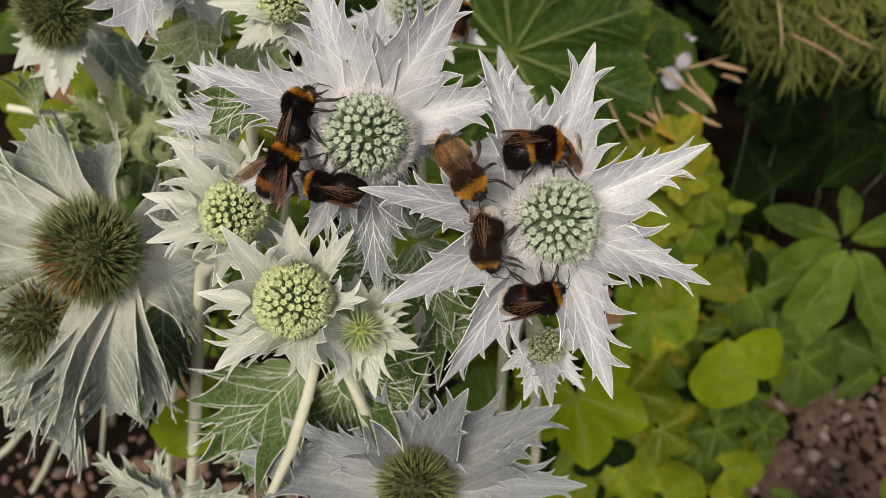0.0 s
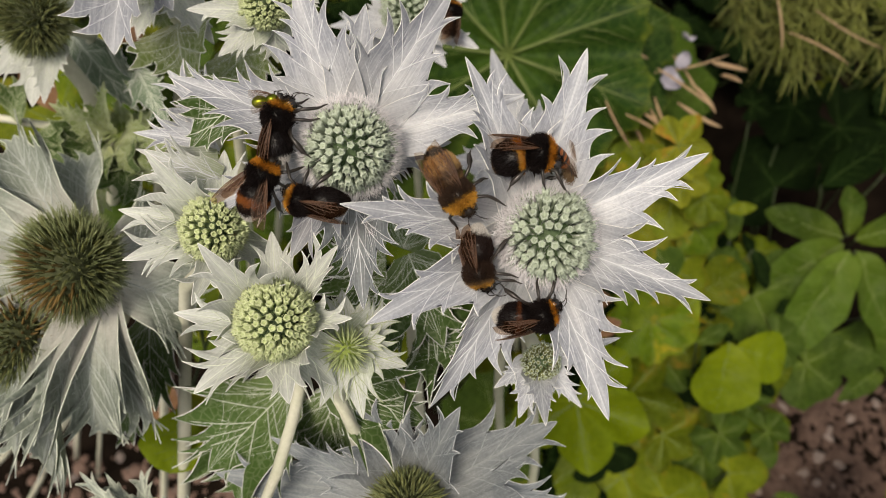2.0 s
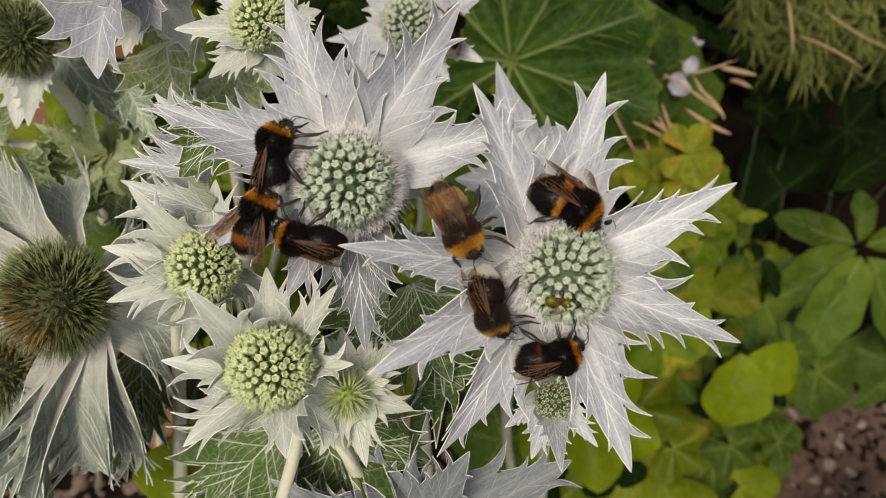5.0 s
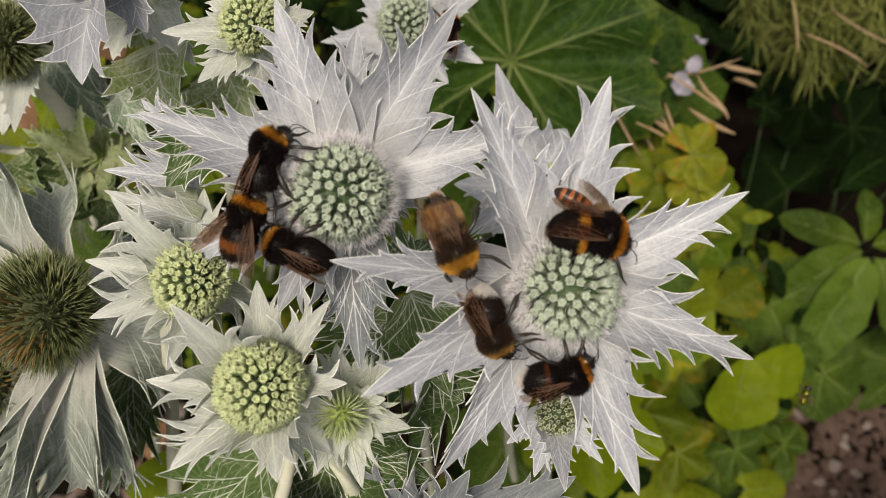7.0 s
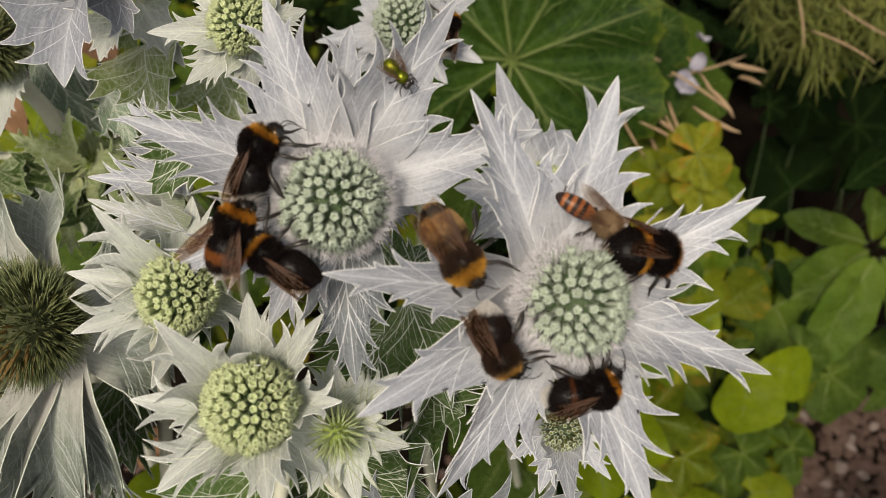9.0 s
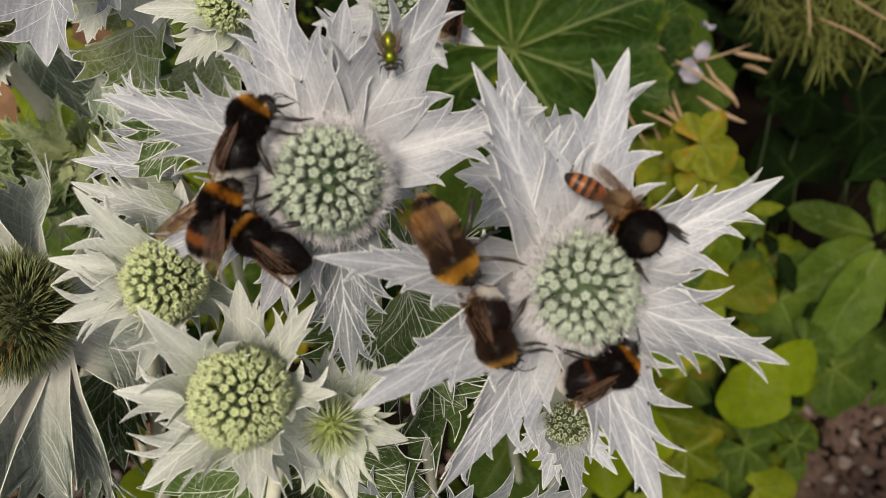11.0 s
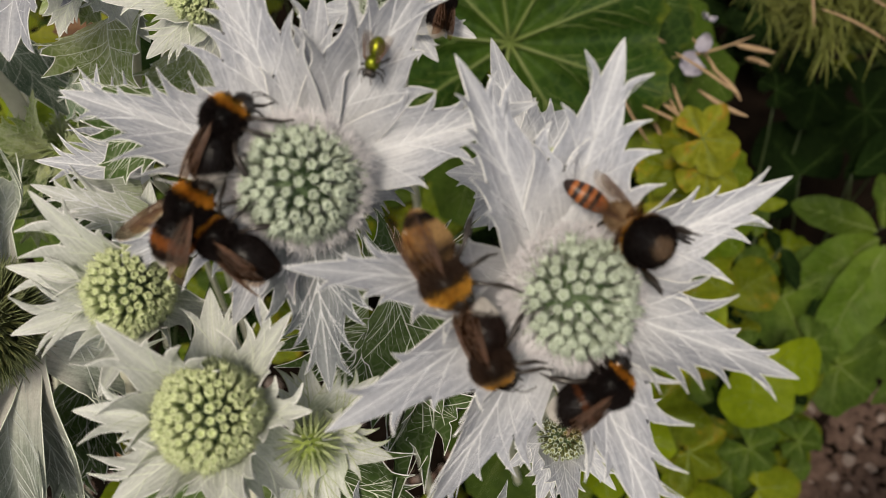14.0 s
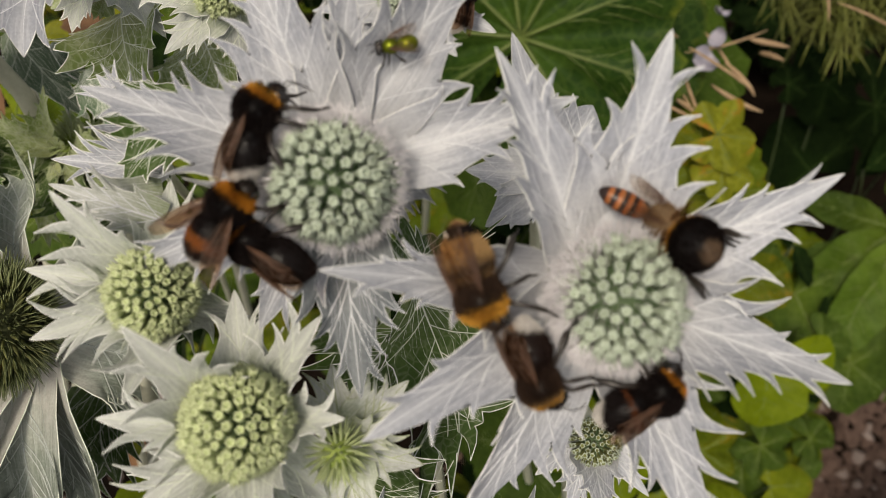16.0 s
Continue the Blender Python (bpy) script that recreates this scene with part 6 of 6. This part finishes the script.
DARK_TAIL = [(-9.5, WHITE), (-6.2, WHITE), (-5.6, BLACK), (5.2, BLACK), (5.6, ORANGE), (6.3, GOLD), (6.7, BLACK)]
PLAIN_TAIL = [(-9.5, SOOT), (-7, BLACK), (4.9, BLACK), (5.5, ORANGE), (6.3, GOLD), (6.9, SOOT)]
FADED = [(-9.5, BUFF), (-8.9, BUFF), (-8.4, BLACK), (-6.6, BLACK), (-6.1, BUFF), (-3.2, BUFF), (-1.4, BROWN), (0.2, TAWNY), (1.0, BROWN), (4.2, BROWN), (4.9, GOLD), (6.3, GOLD), (6.7, BROWN)]
LOW_COAT = [(-9.5, WHITE), (-7.6, WHITE), (-7.0, BLACK), (-3.0, BLACK), (-2.5, UMBER_BAND), (-2.0, UMBER_BAND), (-1.5, BLACK), (5.5, BLACK), (5.9, ORANGE), (6.4, ORANGE), (6.8, BLACK)]
RUSTY = [(-9.5, WHITE), (-7.2, WHITE), (-6.6, SOOT), (-4.6, SOOT), (-4.0, RUST), (-2.7, RUST), (-2.2, BLACK), (4.8, BLACK), (5.3, ORANGE), (6.2, ORANGE), (6.6, BLACK)]
UMBER = [(-9.5, WHITE), (-6.6, WHITE), (-6.0, SOOT), (-1, SOOT), (4.8, BROWN), (5.5, TAWNY), (6.3, GOLD), (6.7, BLACK)]

bee_collar = bumblebee("black bumblebee with orange collar and white tail, clinging to bloom", 0.88, DARK_TAIL, 201, 5, 4, curl=40, nod=58, reach=1.15, slim=0.80)
bee_rusty = bumblebee("black bumblebee with rusty bands and spread wings on bloom", 0.81, RUSTY, 202, 26, 14, curl=34, nod=40, slim=0.85)
bee_dusty = bumblebee("black bumblebee with orange collar and pollen-dusted face", 0.80, PLAIN_TAIL, 203, 6, 4, curl=48, nod=50, slim=0.84)
bee_faded = bumblebee("faded tawny bumblebee with yellow collar and pale brown wings", 0.86, FADED, 204, 5, 6, spread=1.3, curl=18, nod=38, reach=1.12, slim=0.84, film=PALE_WING)
bee_umber = bumblebee("dark brown bumblebee with white tail and pale collar", 0.78, UMBER, 205, 5, 4, curl=38, nod=50, reach=1.2, slim=0.85)
bee_banded = bumblebee("black bumblebee with two orange bands and pale tail", 0.84, TERRESTRIS, 206, 10, 8, curl=48, nod=36, slim=0.98)
bee_low = bumblebee("black bumblebee with orange bands on a lower bract", 0.80, LOW_COAT, 207, 10, 4, curl=44, nod=44, reach=1.25)
bee_back = bumblebee("dark bumblebee on a bloom farther back", 0.85, DARK_TAIL, 208, 10, 6)


def honeybee():
    rng = random.Random(300)
    bee = empty("honeybee", Matrix.Identity(4))
    tagged(bee, "slender honeybee with orange and dark striped abdomen", "honeybee")
    stripe = []
    for i in range(4):
        y = -6.6 + i * 1.45
        stripe += [(y, (0.018, 0.009, 0.007)), (y + 0.5, (0.025, 0.011, 0.008)), (y + 0.75, (0.30, 0.085, 0.02)), (y + 1.2, (0.34, 0.13, 0.045))]
    coat = banded("honeybee_stripes", stripe + [(0.6, TAWNY), (6.5, TAWNY)], 0.4, 0.0005, 0.4)
    shape = lambda p: Vector((p.x * (1 + 0.03 * p.y * 1000), p.y, p.z * (1 + 0.03 * p.y * 1000)))
    v, f = sphere_grid(0.0017, 0.0038, 0.0016, 18, 16, (0, -0.0034, 0), shape)
    mesh_ob("abdomen", v, f, coat, bee, "orange and dark striped abdomen", uvs=[(0.5, p.y * 50 + 0.5) for p in v])
    down = material("honeybee_fur", (0.14, 0.09, 0.05), (0.30, 0.20, 0.11), 0.8, 1500, 300, 0, 0)
    at, st, v, f = lobe(lambda q: (0.0005 + 0.0046 * q, 0 * q, 0 * q), lambda q: (0.0021 * np.sin(math.pi * q) ** 0.5, 0.0020 * np.sin(math.pi * q) ** 0.5), 16, 12)
    thorax = mesh_ob("thorax", v, f, down, bee)
    fur("fur", thorax, at, 2600, 0.0008, down, 301, lambda q: 7 * q)
    v, f = sphere_grid(0.0017, 0.0010, 0.0015, 14, 10, (0, 0.0059, -0.0004))
    head = mesh_ob("head", v, f, HORN, bee)
    for sg in (-1, 1):
        v, f = sphere_grid(0.0006, 0.0008, 0.0012, 10, 8, (sg * 0.0014, 0.0059, -0.0003))
        mesh_ob("eye", v, f, EYE, head)
        for ln, wd, dy, ex in ((0.0076, 0.0027, 0.0030, 0), (0.0054, 0.0020, 0.0018, 10)):
            wv, wf, vv, vf = wing_mesh(ln, wd, 0.5)
            if sg < 0:
                wv, vv = [(-x, y, z) for x, y, z in wv], [(-x, y, z) for x, y, z in vv]
                wf, vf = [q[::-1] for q in wf], [q[::-1] for q in vf]
            w = mesh_ob("wing", wv, wf, CLEAR_WING, bee, "smoky translucent wing")
            w.matrix_basis = pose(sg * 0.0014, dy, 0.0017, -4, sg * 10, sg * (12 + ex))
            mesh_ob("wing_venation", vv, vf, WING_VEIN, w)
    legs_and_feelers(bee, 0.66, rng)
    return bee


def greenbottle():
    rng = random.Random(400)
    fly = empty("greenbottle_fly", Matrix.Identity(4))
    tagged(fly, "shiny metallic green fly with dark wings", "fly")
    v, f = sphere_grid(0.0016, 0.0020, 0.0014, 16, 12, (0, -0.0022, 0))
    mesh_ob("abdomen", v, f, GREEN_METAL, fly)
    v, f = sphere_grid(0.0015, 0.0016, 0.0014, 16, 12, (0, 0.0009, 0.0001))
    mesh_ob("thorax", v, f, GREEN_METAL, fly)
    v, f = sphere_grid(0.0013, 0.0008, 0.0011, 14, 10, (0, 0.0029, -0.0001))
    head = mesh_ob("head", v, f, HORN, fly)
    for sg in (-1, 1):
        v, f = sphere_grid(0.0006, 0.0007, 0.0009, 10, 8, (sg * 0.0008, 0.0031, 0.0))
        mesh_ob("eye", v, f, EYE, head)
        wv, wf, vv, vf = wing_mesh(0.0058, 0.0024)
        if sg < 0:
            wv, vv = [(-x, y, z) for x, y, z in wv], [(-x, y, z) for x, y, z in vv]
            wf, vf = [q[::-1] for q in wf], [q[::-1] for q in vf]
        w = mesh_ob("wing", wv, wf, CLEAR_WING, fly, "clear grey wing")
        w.matrix_basis = pose(sg * 0.001, 0.0012, 0.0012, -3, sg * 6, sg * 20)
        mesh_ob("wing_venation", vv, vf, WING_VEIN, w)
    legs_and_feelers(fly, 0.42, rng, spread=1.4)
    for ob in fly.children_recursive:
        ob.data.transform(Matrix.Scale(0.8, 4))
        ob.location *= 0.8
    return fly


bee_honey = honeybee()
fly_green = greenbottle()


# ---- what moves ----
def motions():
    """Every insect's way over the blooms: seconds, place and turn."""
    def go(thing, rows):
        walk(thing, [(t, pose(*p)) for t, *p in rows])

    go(bee_collar, [
        (0, -0.0303, 0.0909, 0.6180, 41.5, -42.3, -51.5),
        (1.5, -0.0300, 0.0907, 0.6180, 42.3, -43.0, -50.6),
        (3.5, -0.0298, 0.0922, 0.6186, 45.0, -44.9, -47.6),
        (4.2, -0.0294, 0.0920, 0.6186, 43.9, -44.2, -48.7),
        (6.3, -0.0294, 0.0926, 0.6189, 37.3, -39.8, -54.7),
        (7, -0.0289, 0.0929, 0.6189, 35.6, -38.6, -56.1),
        (9, -0.0285, 0.0940, 0.6195, 35.9, -38.9, -55.7),
        (11.3, -0.0285, 0.0946, 0.6198, 34.5, -38.4, -56.5),
        (12.5, -0.0280, 0.0939, 0.6195, 33.7, -38.1, -56.9),
        (14.5, -0.0268, 0.0944, 0.6197, 34.0, -38.6, -56.4),
        (16, -0.0265, 0.0949, 0.6198, 34.8, -39.5, -55.4),
    ])
    go(bee_rusty, [
        (0, -0.0339, 0.0807, 0.6144, 27.0, -1.8, -34.8),
        (1.5, -0.0336, 0.0806, 0.6143, 27.4, -2.4, -33.3),
        (3.5, -0.0333, 0.0805, 0.6143, 28.0, -3.7, -30.1),
        (4.2, -0.0329, 0.0807, 0.6144, 28.0, -3.6, -30.3),
        (6.3, -0.0328, 0.0819, 0.6149, 28.3, -4.2, -28.7),
        (7, -0.0326, 0.0823, 0.6152, 28.2, -4.2, -28.8),
        (9, -0.0326, 0.0824, 0.6152, 27.6, -3.3, -30.8),
        (11.3, -0.0332, 0.0826, 0.6153, 26.4, -1.9, -34.4),
        (12.5, -0.0326, 0.0824, 0.6152, 25.7, -1.2, -36.2),
        (14.5, -0.0323, 0.0832, 0.6156, 24.9, -0.5, -38.2),
        (16, -0.0312, 0.0831, 0.6155, 23.1, 1.6, -43.6),
    ])
    go(bee_dusty, [
        (0, -0.0227, 0.0782, 0.6121, 3.0, -77.5, 72.0),
        (1.5, -0.0226, 0.0783, 0.6122, 3.8, -77.4, 71.0),
        (3.5, -0.0230, 0.0784, 0.6122, 8.4, -76.8, 64.3),
        (4.2, -0.0228, 0.0783, 0.6121, 8.7, -76.8, 63.9),
        (6.3, -0.0240, 0.0788, 0.6124, 20.4, -74.6, 45.0),
        (7, -0.0238, 0.0790, 0.6125, 24.3, -73.3, 37.5),
        (9, -0.0246, 0.0790, 0.6125, 30.8, -69.4, 22.0),
        (11.3, -0.0252, 0.0793, 0.6126, 30.8, -68.5, 20.2),
        (12.5, -0.0248, 0.0792, 0.6125, 30.4, -68.3, 20.5),
        (14.5, -0.0255, 0.0800, 0.6129, 30.6, -67.3, 18.3),
        (16, -0.0250, 0.0796, 0.6127, 28.8, -68.7, 23.6),
    ])
    go(bee_faded, [
        (0, 0.0036, 0.0793, 0.6181, -24.0, 29.2, -156.6),
        (1.5, 0.0042, 0.0789, 0.6180, -24.0, 29.0, -156.9),
        (3.5, 0.0031, 0.0804, 0.6186, -25.6, 27.1, -165.9),
        (4.2, 0.0039, 0.0797, 0.6183, -24.9, 27.8, -162.0),
        (6.3, 0.0030, 0.0787, 0.6179, -25.2, 27.0, -163.8),
        (7, 0.0031, 0.0786, 0.6178, -25.5, 26.2, -166.5),
        (8, 0.0034, 0.0787, 0.6179, -24.7, 26.9, -161.0),
        (9, 0.0036, 0.0786, 0.6179, -24.0, 27.2, -157.5),
        (11.3, 0.0022, 0.0767, 0.6171, -31.6, 45.8, -172.8),
        (12.5, 0.0031, 0.0765, 0.6168, -31.6, 41.9, 178.7),
        (14.5, 0.0037, 0.0748, 0.6160, -31.1, 45.4, -172.9),
        (16, 0.0032, 0.0737, 0.6156, -31.0, 42.4, -179.4),
    ])
    go(bee_umber, [
        (0, 0.0090, 0.0675, 0.6093, -50.1, 48.4, 142.9),
        (1.5, 0.0094, 0.0670, 0.6091, -52.5, 50.6, 147.0),
        (3.5, 0.0091, 0.0675, 0.6093, -53.8, 52.1, 150.1),
        (4.2, 0.0096, 0.0674, 0.6093, -54.6, 53.1, 151.6),
        (6.3, 0.0091, 0.0660, 0.6087, -55.6, 54.2, 153.9),
        (7, 0.0096, 0.0662, 0.6088, -56.6, 55.4, 156.1),
        (9, 0.0102, 0.0656, 0.6085, -57.3, 56.6, 158.2),
        (11.3, 0.0091, 0.0660, 0.6086, -54.0, 53.4, 152.9),
        (12.5, 0.0093, 0.0658, 0.6085, -52.7, 52.4, 151.5),
        (14.5, 0.0107, 0.0651, 0.6082, -54.7, 55.0, 156.3),
        (16, 0.0109, 0.0637, 0.6076, -54.7, 55.6, 157.6),
    ])
    go(bee_banded, [
        (0, 0.0188, 0.0857, 0.6154, -5.4, -36.6, -82.6),
        (1.5, 0.0189, 0.0865, 0.6158, -7.7, -36.4, -85.0),
        (3, 0.0194, 0.0865, 0.6158, -11.1, -36.4, -88.8),
        (3.5, 0.0211, 0.0862, 0.6157, -13.4, -36.4, -91.1),
        (4.2, 0.0227, 0.0857, 0.6155, -15.4, -36.5, -93.6),
        (6.3, 0.0255, 0.0812, 0.6146, -29.6, -12.6, -149.2),
        (6.5, 0.0253, 0.0816, 0.6148, -27.3, -10.1, -140.1),
        (7, 0.0268, 0.0796, 0.6161, -12.0, -7.6, -99.9),
        (7.5, 0.0282, 0.0797, 0.6162, -13.7, -8.2, -103.3),
        (8, 0.0286, 0.0788, 0.6157, -16.1, -6.4, -109.1),
        (8.5, 0.0318, 0.0791, 0.6148, -29.9, -10.2, -108.9),
        (9, 0.0356, 0.0801, 0.6108, -35.9, -10.6, -82.8),
        (10.2, 0.0332, 0.0802, 0.6119, -62.5, -25.5, -38.2),
        (11.3, 0.0322, 0.0795, 0.6127, -89.3, -22.6, 49.6),
        (12.5, 0.0334, 0.0791, 0.6124, -89.4, -22.4, 49.6),
        (14.5, 0.0333, 0.0792, 0.6125, -89.4, -22.1, 49.4),
        (16, 0.0329, 0.0789, 0.6124, -89.5, -21.9, 49.4),
    ])
    go(bee_low, [
        (0, 0.0186, 0.0577, 0.6015, 38.3, 80.5, -39.3),
        (1.5, 0.0188, 0.0582, 0.6017, 37.6, 80.6, -40.3),
        (2.5, 0.0198, 0.0574, 0.6014, 36.4, 80.7, -41.6),
        (3.5, 0.0196, 0.0581, 0.6016, 35.9, 80.8, -42.4),
        (4.2, 0.0198, 0.0588, 0.6020, 39.1, 80.2, -37.5),
        (6.3, 0.0209, 0.0580, 0.6017, 40.6, 79.7, -34.3),
        (7, 0.0213, 0.0584, 0.6018, 42.7, 79.0, -30.5),
        (9, 0.0246, 0.0587, 0.6019, 46.0, 77.7, -24.0),
        (11.3, 0.0262, 0.0602, 0.6027, 50.0, 73.7, -11.1),
        (12.5, 0.0266, 0.0599, 0.6025, 50.4, 72.2, -7.1),
        (14.5, 0.0256, 0.0594, 0.6023, 50.2, 70.7, -3.8),
        (16, 0.0262, 0.0595, 0.6024, 48.8, 72.4, -8.9),
    ])
    go(bee_honey, [
        (0, 0.0274, 0.0867, 0.6106, -49.6, -3.2, -111.1),
        (1.5, 0.0277, 0.0870, 0.6107, -49.0, -3.0, -109.6),
        (3.5, 0.0286, 0.0871, 0.6108, -49.2, -3.2, -110.0),
        (4.2, 0.0290, 0.0873, 0.6109, -44.9, -3.4, -111.0),
        (6.3, 0.0278, 0.0857, 0.6123, -12.9, -4.8, -117.6),
        (7, 0.0280, 0.0860, 0.6125, -12.1, -4.5, -115.9),
        (9, 0.0271, 0.0856, 0.6134, -13.1, -5.0, -117.9),
        (11.3, 0.0278, 0.0857, 0.6134, -12.2, -5.0, -116.2),
        (12.5, 0.0285, 0.0847, 0.6129, -13.7, -5.9, -119.8),
        (14.5, 0.0284, 0.0844, 0.6128, -13.7, -6.2, -120.0),
        (16, 0.0276, 0.0838, 0.6126, -11.5, -5.3, -114.7),
    ])
    go(bee_back, [
        (0, 0.0054, 0.1817, 0.5457, 31.3, 36.8, 9.0),
        (1.5, 0.0051, 0.1823, 0.5459, 31.3, 37.0, 8.7),
        (3.5, 0.0052, 0.1836, 0.5465, 31.2, 37.3, 8.3),
        (7, 0.0038, 0.1826, 0.5460, 31.2, 37.7, 7.9),
        (9, 0.0041, 0.1825, 0.5460, 31.0, 38.3, 5.5),
        (12.5, 0.0056, 0.1816, 0.5456, 30.5, 38.1, 7.1),
        (16, 0.0053, 0.1809, 0.5453, 30.0, 38.4, 6.6),
    ])
    go(fly_green, [
        (0, -0.1169, 0.1139, 0.6155, 0.0, 19.3, -90.0),
        (0.7, -0.1129, 0.1154, 0.6140, -0.1, 19.3, -90.1),
        (0.8, -0.0998, 0.1112, 0.6171, -5.1, 18.9, -102.1),
        (0.9, -0.0865, 0.1078, 0.6182, -7.5, 18.4, -107.7),
        (1, -0.0759, 0.1040, 0.6181, -5.1, 18.8, -102.1),
        (1.1, -0.0602, 0.1009, 0.6196, 2.4, 19.2, -84.2),
        (1.2, -0.0458, 0.1027, 0.6234, 11.3, 17.2, -62.5),
        (1.3, -0.0320, 0.1076, 0.6286, 16.5, 14.6, -47.8),
        (1.4, -0.0266, 0.1086, 0.6309, 5.4, 18.8, -77.1),
        (1.5, -0.0253, 0.1089, 0.6318, -22.0, 9.1, -152.5),
        (1.6, -0.0286, 0.1080, 0.6310, -24.4, -3.9, 169.0),
        (1.7, -0.0334, 0.1006, 0.6261, -23.8, -5.9, 163.0),
        (1.8, -0.0336, 0.0960, 0.6215, -13.3, 21.3, -122.9),
        (2, -0.0313, 0.0960, 0.6215, 4.3, 24.6, -79.5),
        (2.1, -0.0321, 0.0981, 0.6225, 12.8, 21.6, -58.0),
        (2.2, -0.0314, 0.1009, 0.6260, 16.4, 19.0, -47.7),
        (2.4, -0.0202, 0.1139, 0.6376, -9.3, 23.2, -112.4),
        (2.5, -0.0138, 0.1038, 0.6329, -21.6, 12.6, -150.9),
        (2.6, -0.0103, 0.0982, 0.6303, -22.9, 9.9, -157.5),
        (2.8, 0.0035, 0.0658, 0.6130, -23.6, 7.9, -162.2),
        (2.9, 0.0082, 0.0595, 0.6067, -16.9, 18.5, -133.4),
        (3, 0.0103, 0.0597, 0.6057, 12.7, 21.6, -58.2),
        (3.1, 0.0111, 0.0625, 0.6070, 21.7, 12.5, -28.2),
        (3.2, 0.0141, 0.0650, 0.6093, 8.6, 23.4, -68.9),
        (3.5, 0.0212, 0.0657, 0.6118, -8.3, 55.8, -106.6),
        (4, 0.0219, 0.0669, 0.6124, -8.4, 55.8, -106.8),
        (4.2, 0.0223, 0.0661, 0.6120, -8.4, 55.8, -106.8),
        (6.3, 0.0222, 0.0659, 0.6108, 7.9, 64.6, -74.7),
        (6.5, 0.0222, 0.0649, 0.6093, 7.9, 64.6, -74.8),
        (6.6, 0.0228, 0.0635, 0.6075, -19.4, 48.2, -133.5),
        (6.8, 0.0403, 0.0605, 0.5686, -5.5, 24.2, -102.4),
        (6.9, 0.0870, 0.0692, 0.5175, 8.1, 23.5, -69.5),
        (7, 0.1155, 0.0812, 0.4900, 23.2, 9.0, -19.4),
        (7.1, 0.1288, 0.1028, 0.4890, 24.7, -1.2, 3.5),
        (7.2, 0.1215, 0.1230, 0.5094, 23.7, -7.4, 17.2),
        (7.3, 0.1024, 0.1349, 0.5371, 21.2, -13.1, 31.2),
        (7.6, 0.0376, 0.1539, 0.6011, -3.5, -24.5, 99.4),
        (7.85, 0.0014, 0.1245, 0.6315, -18.8, -16.4, 141.4),
        (8, -0.0058, 0.1246, 0.6205, -24.7, -1.0, 178.8),
        (8.1, -0.0063, 0.1135, 0.6220, -24.6, 3.2, -172.1),
        (8.3, -0.0063, 0.1110, 0.6208, -19.5, 7.2, -141.3),
        (9, -0.0047, 0.1103, 0.6205, -18.2, 7.9, -136.4),
        (11.3, -0.0058, 0.1095, 0.6201, -24.4, -0.7, -179.4),
        (12.5, -0.0051, 0.1080, 0.6194, -24.1, -1.6, 176.6),
        (13.5, -0.0048, 0.1077, 0.6193, -22.9, -4.2, 163.5),
        (14.5, -0.0052, 0.1078, 0.6193, -21.1, -6.1, 153.3),
        (15, -0.0062, 0.1084, 0.6196, -10.6, -10.6, 118.1),
        (15.5, -0.0060, 0.1084, 0.6196, -2.7, -11.4, 98.0),
        (16, -0.0066, 0.1086, 0.6197, -2.7, -11.3, 98.0),
    ])


motions()
